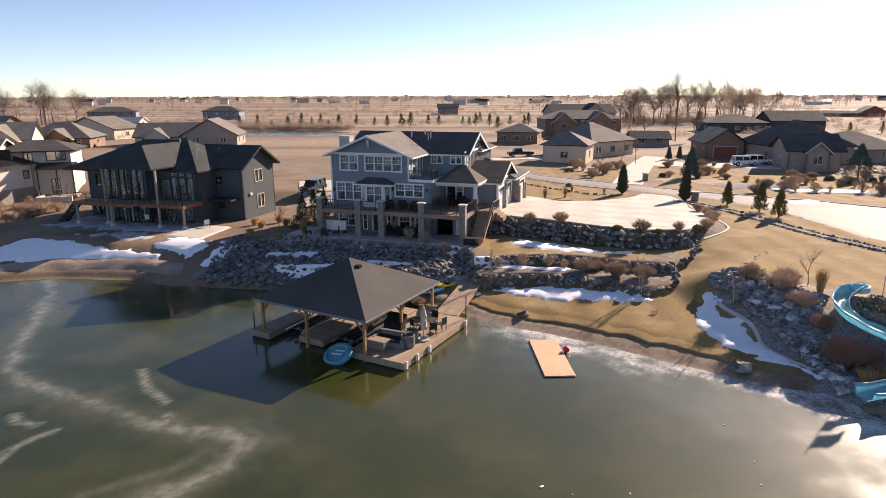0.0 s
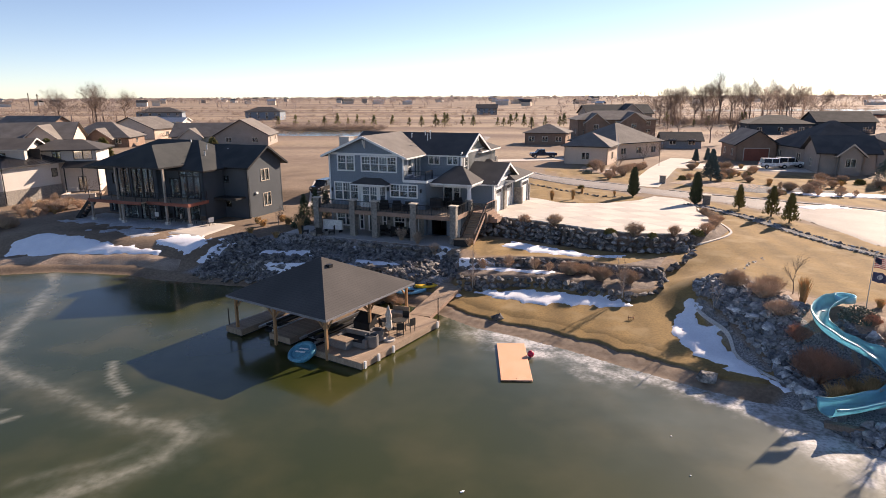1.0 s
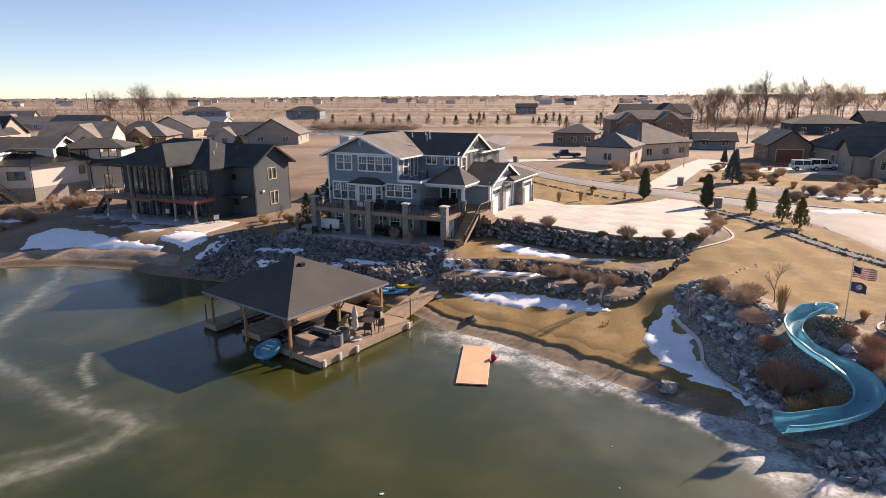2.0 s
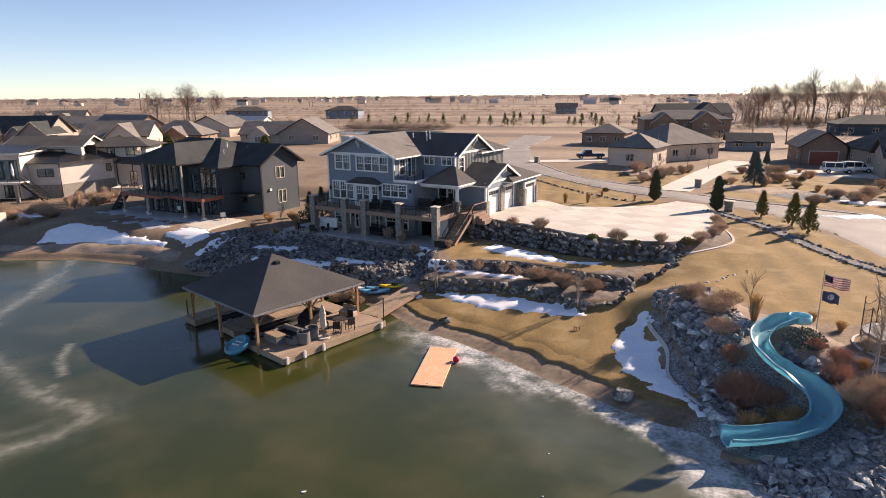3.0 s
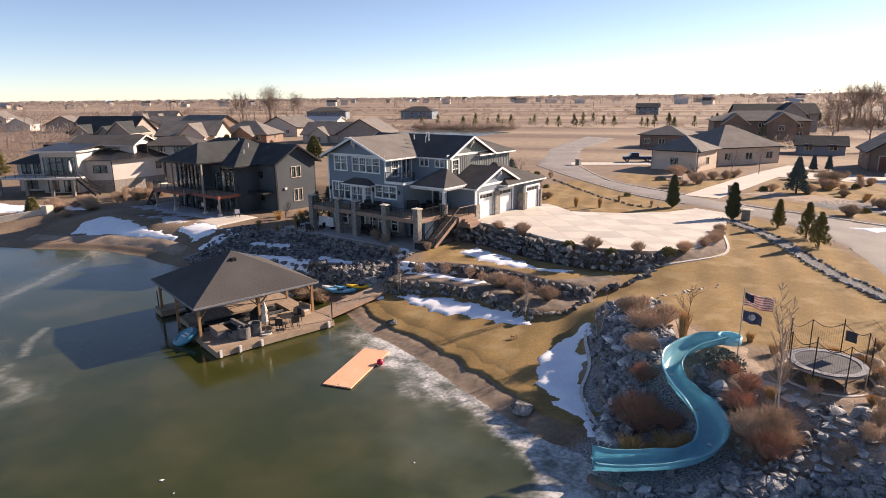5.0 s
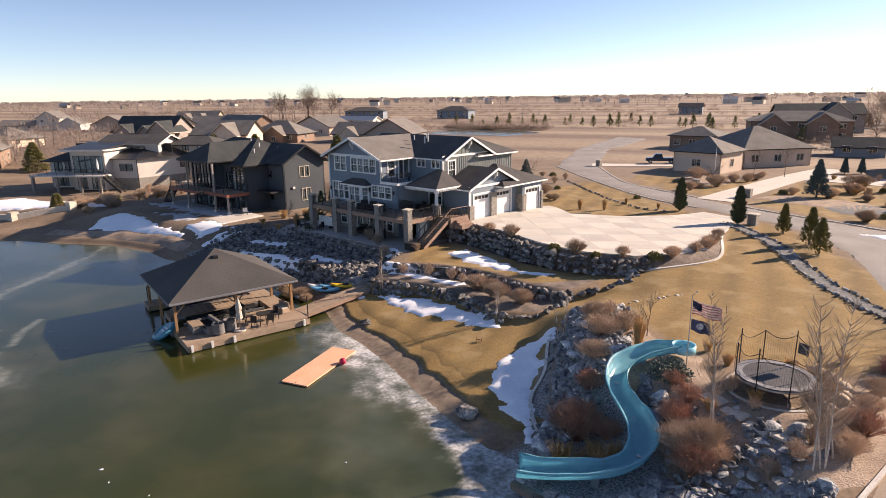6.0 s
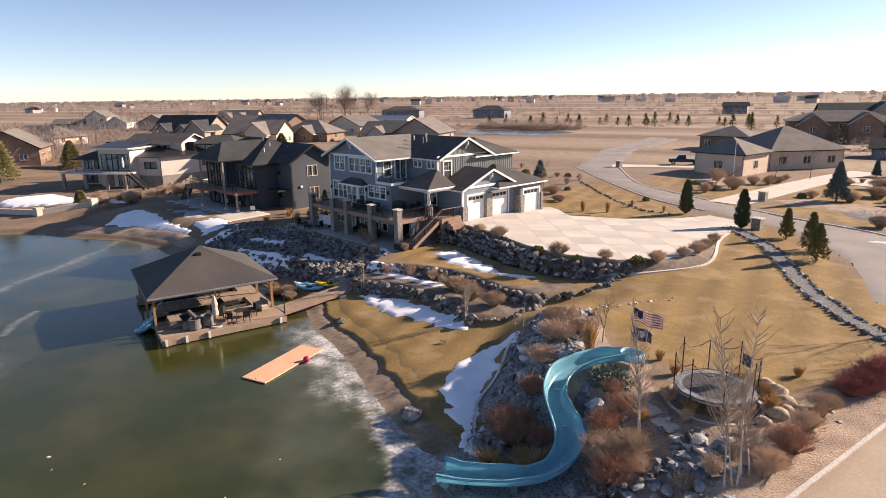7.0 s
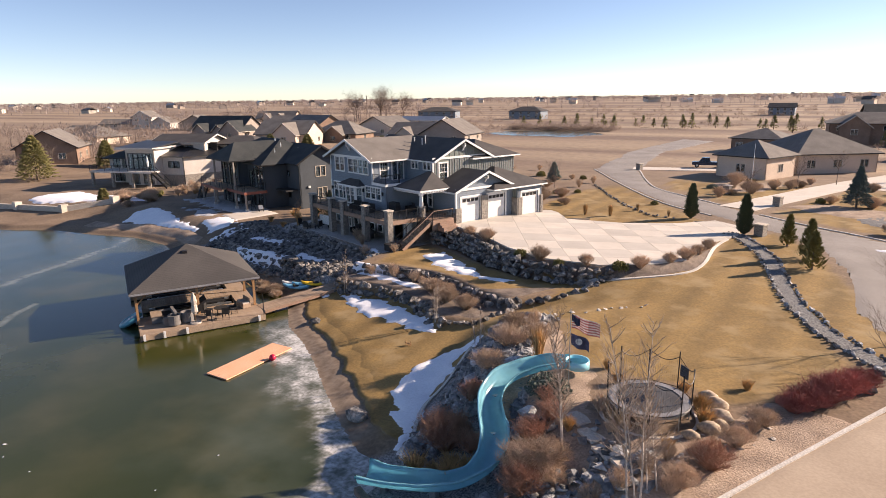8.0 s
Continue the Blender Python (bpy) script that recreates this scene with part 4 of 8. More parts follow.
for x, y in ((-4.2, -4.2), (-.4, -4.2), (4.2, -4.2), (4.2, 0), (4.2, 4.2), (-4.2, 0), (-4.2, 4.2), (0, 4.2)):
    bm = boxes((x - .085, x + .085, y - .085, y + .085, .0, 2.75))
    po = part("post", bm, M["post"], bh, "orange-brown timber post")
    bm = bmesh.new()
    for dx, dy in ((1, 0), (-1, 0), (0, 1), (0, -1)):
        if abs(x + dx * .8) < 4.4 and abs(y + dy * .8) < 4.4:
            beam(bm, (x + dx * .05, y + dy * .05, 1.95), (x + dx * .75, y + dy * .75, 2.65), .08, .08)
    part("brace", bm, M["post"], po)
part("ring_beam", boxes((-4.4, 4.4, -4.32, -4.08, 2.58, 2.8), (-4.4, 4.4, 4.08, 4.32, 2.58, 2.8), (-4.32, -4.08, -4.08, 4.08, 2.58, 2.8), (4.08, 4.32, -4.08, 4.08, 2.58, 2.8)), M["deckfascia"], bh)
each("rafter", M["deckfascia"], bh, *[(x - .04, x + .04, -4.3, 4.3, 2.66, 2.8) for x in (-3, -2, -1, 0, 1, 2, 3)])


def dock_block(name, label, x0, x1, y0, y1, top, depth, along="x", pitch=.15):
    """A floating dock: a float and separate deck boards."""
    t = thing(name, label, "dock", BH)
    part("float", boxes((x0 + .05, x1 - .05, y0 + .05, y1 - .05, top - depth, top - .05)), M["blackcloth"], t)
    part("skirt", boxes((x0, x1, y0, y0 + .05, top - .42, top - .04), (x0, x1, y1 - .05, y1, top - .42, top - .04), (x0, x0 + .05, y0 + .05, y1 - .05, top - .42, top - .04), (x1 - .05, x1, y0 + .05, y1 - .05, top - .42, top - .04)), M["wood"], t)
    if along == "x":
        me = mesh_of("plank", boxes((x0, x1, 0, pitch - .012, -.04, 0)), M["wood"])
        for i in range(int((y1 - y0) / pitch)):
            piece("plank", me, t, pose(0, y0 + i * pitch, top + rng.uniform(-.003, .003)))
    else:
        me = mesh_of("plank", boxes((0, pitch - .012, y0, y1, -.04, 0)), M["wood"])
        for i in range(int((x1 - x0) / pitch)):
            piece("plank", me, t, pose(x0 + i * pitch, 0, top + rng.uniform(-.003, .003)))
    return t


dock_block("main_dock", "weathered plank dock with seating beside the boathouse", 2.9, 7.0, -4.25, 4.4, .5, .6, "y")
dock_block("finger_dock", "narrow plank finger dock under the boathouse roof", -5.1, -3.5, -4.5, 4.4, .5, .6)
dock_block("finger_dock", "wide plank finger dock between the boat slips", -1.5, .5, -3.8, 4.4, .5, .6)
dock_block("finger_dock", "plank walkway along the rear of the boathouse", -3.5, 2.9, 3.0, 4.4, .5, .6, "y")

# ---- paved ground ----
def smooth_line(pts, per=8):
    """A smooth curve through points."""
    P_ = [Vector(p) for p in pts]
    P_ = [2 * P_[0] - P_[1]] + P_ + [2 * P_[-1] - P_[-2]]
    out = []
    for i in range(1, len(P_) - 2):
        a, b, c, d = P_[i - 1:i + 3]
        for k in range(per):
            t_ = k / per
            out.append(.5 * (2 * b + (c - a) * t_ + (2 * a - 5 * b + 4 * c - d) * t_ ** 2 + (3 * b - a - 3 * c + d) * t_ ** 3))
    return out + [P_[-2]]


def ribbon(name, label, category, pts, width, lift, material, thick=.12, zfun=None):
    """A strip of paving that follows the ground along a line."""
    pts = smooth_line(pts, 6) if len(pts) > 2 else [Vector(p) for p in pts]
    line = [pts[0]]
    for a, b in zip(pts, pts[1:]):
        k = max(1, round((b - a).length / 1.5))
        line += [a.lerp(b, (i + 1) / k) for i in range(k)]
    bm, rows = bmesh.new(), []
    for i, p in enumerate(line):
        d = (line[min(i + 1, len(line) - 1)] - line[max(i - 1, 0)]).normalized()
        s = Vector((-d.y, d.x)) * width / 2
        row = []
        for q, dz in ((p + s, -thick), (p + s, 0), (p - s, 0), (p - s, -thick)):
            z = (zfun or gz)(q.x, q.y) + lift + dz
            row.append(bm.verts.new((q.x, q.y, z)))
        rows.append(row)
    for a, b in zip(rows, rows[1:]):
        for j in range(3):
            bm.faces.new((a[j], a[j + 1], b[j + 1], b[j]))
    bmesh.ops.recalc_face_normals(bm, faces=bm.faces)
    return tagged(part(name, bm, material), label, category, kind="structure")


def sheet(name, label, category, poly, material, rise=.25, top=.05, step=.4, wob=.35, ws=.7, kind="structure"):
    """A thin layer draped over the ground inside an outline, feathering out at its rim."""
    xs, ys = [p[0] for p in poly], [p[1] for p in poly]
    gx, gy = np.arange(min(xs) - 1, max(xs) + 1, step), np.arange(min(ys) - 1, max(ys) + 1, step)
    X, Y = np.meshgrid(gx, gy)
    s = sdist(X, Y, poly) + wob * ripple(X, Y, ws)
    Z = np.maximum(ground_z(X, Y), 0) + np.clip(s * rise, -.12, top)
    keep = s > -.7
    idx = np.arange(X.size).reshape(X.shape)
    q = keep[:-1, :-1] & keep[1:, :-1] & keep[:-1, 1:] & keep[1:, 1:]
    f = np.stack([idx[:-1, :-1], idx[:-1, 1:], idx[1:, 1:], idx[1:, :-1]], -1)[q]
    used = np.unique(f)
    remap = np.full(X.size, -1)
    remap[used] = np.arange(len(used))
    me = bpy.data.meshes.new(name)
    me.from_pydata(np.stack([X, Y, Z], -1).reshape(-1, 3)[used].tolist(), [], remap[f].tolist())
    me.shade_smooth()
    me.materials.append(material)
    return tagged(new(name, me), label, category, kind=kind)


def clip(poly, a, b):
    """Keep the part of a polygon left of the line a-b."""
    out = []
    def side(p):
        return (b[0] - a[0]) * (p[1] - a[1]) - (b[1] - a[1]) * (p[0] - a[0])
    for p, q in zip(poly, poly[1:] + poly[:1]):
        sp_, sq = side(p), side(q)
        if sp_ >= 0:
            out.append(p)
        if (sp_ > 0 > sq) or (sp_ < 0 < sq):
            t = sp_ / (sp_ - sq)
            out.append((p[0] + t * (q[0] - p[0]), p[1] + t * (q[1] - p[1])))
    return out


ROAD = [(-7, 210), (-8, 160), (-2, 123), (10, 104), (19, 91.7), (25.7, 85.8), (29.6, 82.2), (33.5, 79), (37, 73), (39, 66), (39.2, 58), (40.6, 54), (44, 46), (62, 28), (84, 45), (60, 58), (54, 71),
        (42, 79.5), (35, 84.5), (29, 89.5), (20, 98), (13, 106), (5, 126), (0, 160), (3, 205)]
sheet("road", "worn grey asphalt street curving between the houses", "road", ROAD, M["road"], .4, .05, .8, 0)
ribbon("curb", "pale concrete curb along the street", "curb", [(-2.2, 123), (9.8, 104), (18.8, 91.5), (25.5, 85.6)], .2, .08, M["curb"], .2)
ribbon("curb", "pale concrete curb along the street", "curb", [(5.2, 126), (13.2, 106.2), (20.2, 98.2), (25, 93.5)], .2, .08, M["curb"], .2)
ribbon("curb", "pale concrete curb along the street", "curb", [(30, 88.9), (35.2, 84.8), (42.2, 79.8), (54, 71.4)], .2, .08, M["curb"], .2)
# turf edge that breaks off above the beach
SHORE = smooth_line([p for p in LAKE if -2 < p[0] < 23 and p[1] > 31], 10)
bm, rows = bmesh.new(), []
for i, p in enumerate(SHORE):
    d = (SHORE[min(i + 1, len(SHORE) - 1)] - SHORE[max(i - 1, 0)]).normalized()
    w = Vector((-d.y, d.x))
    w = w if w.y > 0 else -w
    ends = float(ss(i, 0, 14) * ss(len(SHORE) - 1 - i, 0, 8))
    k = 1.35 + .22 * float(ripple(p.x, p.y, .6)) + .10 * float(ripple(p.x, p.y, .15))
    row = []
    for off, up in ((k - .06, -.06), (k, .06 * ends - .05), (k + .08, .15 * ends - .05), (k + .35, .15 * ends - .05), (k + 1.0, .07 * ends - .05), (k + 2.2, -.06)):
        q = p + w * off
        row.append(bm.verts.new((q.x, q.y, gz(q.x, q.y) + up)))
    rows.append(row)
for a, b in zip(rows, rows[1:]):
    for j in range(5):
        bm.faces.new((a[j], a[j + 1], b[j + 1], b[j]))
bmesh.ops.recalc_face_normals(bm, faces=bm.faces)
if sum(f.normal.z for f in bm.faces) < 0:
    bmesh.ops.reverse_faces(bm, faces=bm.faces)
ob = tagged(part("turf_bank", bm, gm, smooth=True), "low broken turf edge above the sandy beach", "bank", kind="structure")
at2 = ob.data.attributes.new("cover", "FLOAT_COLOR", "POINT")
at2.data.foreach_set("color", np.tile(np.array([[.15, 0, 0, 0]] * 2 + [[1, 0, 0, 0]] * 4, np.float32), (len(SHORE), 1)).ravel())
ribbon("driveway", "pale concrete driveway across the street", "driveway", [(27, 92), (31, 103), (37, 119), (44, 134)], 4.4, .06, M["concrete"])
ribbon("driveway", "pale concrete driveway beside the tan house", "driveway", [(3.5, 128), (12, 130), (20, 133)], 4.5, .06, M["concrete"])
ribbon("driveway", "wide pale driveway in front of the far garages", "driveway", [(40, 121), (52, 117), (66, 114)], 9, .06, M["concrete"])
ribbon("driveway", "concrete drive beside the dark neighbour house", "driveway", [(-20, 96), (-17, 84), (-15.5, 78)], 6, .07, M["concrete"])
sheet("track", "sandy bare track beside the planted slope", "track", [(34.5, 28.5), (36.2, 33), (38.0, 37.4), (41.1, 43.5), (45.1, 51), (60, 40), (56, 26.5), (42, 25.5), (34.6, 27)], M["track"], .4, .09, .4, .03)
ribbon("curb", "straight pale curb along the sandy track", "curb", [(34.0, 28.2), (37.25, 35.4), (40.9, 43.4), (44.6, 51)], .15, .12, M["curb"], .25)
ribbon("curb", "low concrete edging round the driveway planting", "curb", [(20.9, 55), (24.9, 56.8), (28.3, 60.1), (29.2, 63.4), (28.9, 69.9), (29.3, 73.5)], .22, .08, M["curb"], .2)
ribbon("curb", "grey edging between snow and gravel slope", "curb", [(20.3, 43.2), (20.5, 41.8), (21.2, 39), (21.1, 37), (21.6, 35.4), (22.6, 33.6)], .18, .1, M["curb"], .2)
sheet("mulch_bed", "planting bed with leaf litter above the slide", "bed", [(22, 45), (23.8, 41), (25.3, 37.5), (27, 33.5), (29.5, 31.2), (34, 29.8), (37, 33.5), (40, 41), (36.5, 41.5), (34, 36), (30, 36.5), (29.3, 40), (27, 41.5), (25.5, 44.5)], M["mulch"], .2, .03, .4, .3)
sheet("mulch_bed", "planting bed with leaf litter between boulder walls", "bed", BED, M["mulchdark"], .2, .03, .4, .2)
sheet("mulch_bed", "mulched garden bed beside the street", "bed", [(31.5, 96), (36, 92.5), (42, 90), (46, 93), (42, 98), (35, 100)], M["mulch"], .2, .05, .5, .3)
sheet("mulch_bed", "dark stony planting strip along the street", "bed", [(38.9, 91), (43.3, 95.6), (48.4, 91.9), (56, 86.5), (64, 80), (61, 78), (50, 84.6), (40, 88)], M["creekgravel"], .2, .05, .5, .5)
sheet("mulch_bed", "mulched bed in front of the tan house", "bed", [(20, 112), (25, 105.5), (28, 108), (29.5, 116), (22, 119)], M["mulch"], .2, .05, .5, .3)
sheet("mulch_bed", "stony planting strip along the driveway edge", "bed", [(9.5, 61), (15, 57.6), (18.8, 56.2), (23, 57), (26, 59.8), (27.9, 63), (28.2, 68), (29.2, 68), (28.9, 62), (26.5, 57.9), (22.5, 55.8), (18.5, 55.1), (14.5, 56.6), (9.3, 60.2)], M["mulchdark"], .2, .05, .4, .1)
sheet("grass_bank", "tall dry brown grass along the far shore", "grass bank", [(-46, 52.5), (-36, 54.3), (-28, 54), (-23.5, 53), (-23.5, 54.8), (-28, 56), (-37, 56.4), (-47, 54.5)], M["mulch"], .25, .35, .5, .4)
sheet("concrete_pad", "pale concrete pad on the neighbour's yard", "pad", [(-28.6, 61.2), (-23.9, 59.4), (-22.9, 65.6), (-26, 66.4)], M["concrete"], .6, .1, .3, 0)
sheet("pond", "small pale pond in the far field", "pond", [(-80, 214), (-62, 206), (-42, 207), (-36, 226), (-48, 238), (-80, 236)], ice, .1, .06, 2, .5, 3)
sheet("pond", "long flooded strip in the distance", "pond", [(120, 560), (620, 480), (640, 510), (300, 585), (120, 580)], ice, .1, .2, 8, 1, 9)

# driveway of separate concrete slabs
drv = thing("driveway", "large driveway of pale checkered concrete slabs", "driveway", kind="structure")
ax, ay = Vector((.83, .5577)), Vector((-.5577, .83))
S = 2.75
for i in range(-3, 12):
    for j in range(-8, 7):
        o = Vector((8, 66)) + ax * (i * S) + ay * (j * S)
        cell = [o, o + ax * (S - .02), o + (ax + ay) * (S - .02), o + ay * (S - .02)]
        poly = list(DRIVE)
        for a, b in zip(cell, cell[1:] + cell[:1]):
            poly = clip(poly, a, b) if len(poly) > 2 else poly
        if len(poly) < 3:
            continue
        area = abs(sum(p[0] * q[1] - q[0] * p[1] for p, q in zip(poly, poly[1:] + poly[:1]))) / 2
        if area < .1:
            continue
        bm = bmesh.new()
        slab(bm, [(p[0], p[1], float(drive_z(p[0], p[1])) + .02) for p in poly], .16)
        bmesh.ops.recalc_face_normals(bm, faces=bm.faces)
        part("slab", bm, M["concrete"] if (i + j) % 2 else M["slabdull"], drv)

# ---- snow ----
for poly in ([(3.6, 48.2), (8.8, 45.7), (12.3, 44.9), (15.2, 44.1), (16.4, 44.5), (14.7, 45.7), (12, 47.2), (7.5, 48.3)],
             [(20.2, 44.3), (18.8, 42), (18.2, 39.7), (18.7, 37.4), (20.6, 34.9), (22.4, 33), (22.3, 33.8), (21.1, 36.8), (21, 39), (20.2, 41.5), (20.6, 43)],
             [(7, 56.4), (7.8, 58.3), (12.2, 55.3), (14.8, 53.6), (18.2, 54), (17, 52.9), (13.9, 52.8), (9.9, 54)],
             [(3, 51.6), (5.8, 51.9), (8, 51.5), (11.5, 50.6), (10.5, 49.9), (6.5, 50.4), (4, 50.6)],
             [(-42.6, 55.8), (-43.6, 58.2), (-42, 60), (-36.6, 59.2), (-31.8, 57.4), (-26, 56.4), (-26.4, 55.6), (-31.6, 55.7), (-36, 56)],
             [(-27.4, 57.2), (-27.3, 59.5), (-24, 60.6), (-22.2, 58.7), (-22.1, 57), (-23.6, 55.8)],
             [(-70, 55.6), (-70.8, 59.1), (-69.8, 63.6), (-62.3, 63.2), (-53.4, 66), (-50, 64.2), (-56.8, 60), (-65, 55.2)],
             [(-15, 52.6), (-8, 52.8), (-2.8, 51.6), (-5.6, 50.4), (-11.6, 50.8)],
             [(-16.4, 57.2), (-11.2, 57), (-11.6, 55), (-16.4, 55)], [(-7, 54.6), (-1.8, 53.2), (-2.5, 52.2), (-6.3, 53)],
             [(-21.5, 58.6), (-19.5, 58.9), (-20.5, 53.6), (-21.5, 53.6)], [(-27, 57.5), (-24.5, 58), (-24, 56.8), (-26.5, 56.6)], [(1.5, 47.9), (4.4, 47.9), (3.4, 46.9)],
             [(40, 76), (46, 77.5), (47, 75), (42, 74.5)], [(46, 88), (58, 86), (57, 83), (47, 84.5)]):
    sheet("snow_patch", "patch of old melting snow on the ground", "snow", poly, M["snow"], .4, .16 if poly[0][0] < 3 else .11, .2, (.35 if poly[0][0] < -42.2 else .8) if poly[0][0] < -20 else .45, .45)
for poly in ([(-10.5, 58.6), (-7, 58), (-8, 57.2)], [(-.9, 54.3), (1, 56.5), (2.3, 55.9), (.6, 54.2)]):
    sheet("snow_patch", "thin snow lying on the patio edge", "snow", poly, M["snow"], .3, .1, .25, .2, .4)

M["frost"] = mat("thin_frost", (.34, .35, .365), (.50, .515, .54), .8, 7, .8, .2, .02)
for poly in ([(-44, 66.4), (-34, 63.8), (-28, 62), (-24.6, 63.6), (-30, 66.6), (-40, 69)], [(-38, 61.6), (-30, 59.6), (-28.4, 60.6), (-34, 62.6)]):
    sheet("frost_patch", "thin grey frost on the shaded yard", "frost", poly, M["frost"], .3, .07, .25, 1.1, .5)

# ---- boulders ----
def boulder(seed, flat=.7, n=13):
    r = random.Random(seed)
    bm = bmesh.new()
    for _ in range(n):
        v = Vector((r.gauss(0, 1), r.gauss(0, 1), r.gauss(0, 1))).normalized()
        bm.verts.new((v.x * .5 * r.uniform(.85, 1.1), v.y * .42 * r.uniform(.85, 1.1), v.z * .5 * flat * r.uniform(.8, 1.05)))
    res = bmesh.ops.convex_hull(bm, input=bm.verts)
    bmesh.ops.delete(bm, geom=[v for v in bm.verts if not v.link_faces], context='VERTS')
    return bm


ROCKS = [mesh_of("boulder", boulder(s, .62 + .03 * (s % 6)), M["rock"]) for s in range(9)]
SLATES = [mesh_of("boulder", boulder(s + 40, .66 + .06 * (s % 5), 15), M["rockslate"]) for s in range(9)]
FLATS = [mesh_of("boulder", boulder(s + 80, .3), M["rockslate"]) for s in range(4)]


def lay(parent, x, y, z, s, meshes=ROCKS, sx=1.0, tilt=25):
    m = Matrix.LocRotScale((x, y, z), Euler((radians(rng.uniform(-tilt, tilt)), radians(rng.uniform(-tilt, tilt)), rng.uniform(0, 6.28))), (s * sx, s, s * rng.uniform(.85, 1.1)))
    return piece("boulder", rng.choice(meshes), parent, m)


def rock_wall(label, line, top, drop=1.0, size=.75, gap=.62, inward=1):
    """A dry-laid boulder wall along a line; its uphill side lies on the left hand."""
    t = thing("boulder_wall", label, "retaining wall", kind="structure")
    for (ax_, ay_), (bx, by) in zip(line, line[1:]):
        L = math.hypot(bx - ax_, by - ay_)
        nx_, ny_ = -(by - ay_) / L * inward, (bx - ax_) / L * inward
        for i in range(max(1, round(L / gap))):
            f = (i + .5) / max(1, round(L / gap))
            x, y = ax_ + f * (bx - ax_), ay_ + f * (by - ay_)
            low = gz(x - nx_ * drop, y - ny_ * drop)
            hi = top(x + nx_ * .4, y + ny_ * .4) if callable(top) else top
            courses = max(1, round((hi - low) / (size * .5)))
            for c in range(courses):
                z = low + (c + .5) / courses * (hi - low)
                off = -drop * .75 + (c + .5) / courses * (drop * .75)
                s = size * rng.uniform(.75, 1.3)
                lay(t, x + nx_ * off + rng.uniform(-.15, .15), y + ny_ * off + rng.uniform(-.15, .15), z, s, ROCKS, rng.uniform(1.0, 1.35))
    return t


rock_wall("tall boulder wall holding up the driveway", [(4.6, 61.2), (7.4, 61.3), (9.8, 60), (14.8, 56.7), (18.7, 55.2), (21.8, 55.6), (24, 56.9)], lambda x, y: float(drive_z(x, y)) - .1, 1.0, .85, .66)
rock_wall("boulder wall below the grass terrace", [(3.2, 51.2), (6.6, 52.2), (10.1, 52.4), (12.6, 52), (16.4, 50.2), (19, 49.6), (21, 51.4), (22.4, 53.6), (23.3, 55.6)], 2.5, .8, .75, .6)
rock_wall("boulder wall round the shrub bed", [(3.2, 49), (6.9, 49.2), (9.4, 49), (12.9, 47.9), (15.9, 45.7), (18.6, 46.7), (19.4, 49.6)], 1.75, .8, .8, .62)
rock_wall("boulder wall below the patio", [hw(-4, -4.2), hw(0, -4.7), hw(6, -4.7), hw(12, -4.7), hw(15.2, -4.6)], 2.35, .9, .8, .62)
rock_wall("low boulder wall near the shore", [(-18.5, 53.8), (-15, 52.9), (-10, 52.2), (-4, 51), (1.5, 49.4)], 1.4, 1.2, .85, .62)
t = thing("boulder_slope", "loose dark boulders on the shaded slope by the lake", "boulders", kind="structure")
k, loose = 0, []
LEDGESNOW = ([(-15, 52.6), (-8, 52.8), (-2.8, 51.6), (-5.6, 50.4), (-11.6, 50.8)], [(-16.4, 57.2), (-11.2, 57), (-11.6, 55), (-16.4, 55)], [(-7, 54.6), (-1.8, 53.2), (-2.5, 52.2), (-6.3, 53)])
while k < 1300:
    x, y = rng.uniform(-21, 3), rng.uniform(49.5, 60.5)
    if sdist(x, y, PAD) > -.4 or sdist(x, y, LAKE) > -.5 or y > 61 - (x + 20) * .28 or (sdist(x, y, LEDGE) > 0 and rng.random() < .5) or (max(sdist(x, y, p) for p in LEDGESNOW) > 0 and rng.random() < .85):
        continue
    s = rng.uniform(.4, .95)
    if k < 300:
        lay(t, x, y, gz(x, y) + s * .12, s)
    else:
        loose.append((x, y, gz(x, y) + s * .12, s * .95))
    k += 1
t = thing("boulder_slope", "blue-grey angular boulders on the slope by the slide", "boulders", kind="structure")
k, spare = 0, []
while k < 3000:
    x, y = rng.uniform(20.8, 34), rng.uniform(26.3, 46)
    d = max(sdist(x, y, MOUND), sdist(x, y, SHELF) if x > 28 else -9)
    if (x > 27.2 and y > 35.6) or d > (.9 if y > 37 else -.1) or d < -12 or sdist(x, y, LAKE) > .4 or line_dist(x, y, [(21, 43.5), (21.5, 40), (22, 37), (22.4, 34.8)]) < .2 or x < 21.2 - (y - 40) * .2 or line_dist(x, y, [c[:2] for c in COURSE]) < .95 or (24.2 < x < 27 and 31.4 < y < 34.2) or (x > 28 and y > 30.5 and rng.random() < .85):
        continue
    s = rng.uniform(.34, .72) if rng.random() < .8 else rng.uniform(.7, 1.05)
    if k < 300:
        lay(t, x, y, gz(x, y) + s * .1, s, SLATES, 1.2)
    else:
        spare.append((x, y, gz(x, y) + s * .09, s * .78))
    k += 1
for heap, mt_, lb_ in ((spare, "rockslate", "small broken stones filling the slope by the slide"), (loose, "rock", "dark loose stones filling the shaded slope by the lake")):
    bm = bmesh.new()
    for x, y, z, s in heap:
        b = boulder(rng.randrange(10 ** 6), .72, 10)
        m4 = Matrix.LocRotScale((x, y, z), Euler((rng.uniform(-.4, .4), rng.uniform(-.4, .4), rng.uniform(0, 6))), (s, s, s))
        vs = {v: bm.verts.new(m4 @ v.co) for v in b.verts}
        for f in b.faces:
            bm.faces.new([vs[v] for v in f.verts])
        b.free()
    tagged(part("rubble", bm, M[mt_]), lb_, "rubble", kind="stuff")
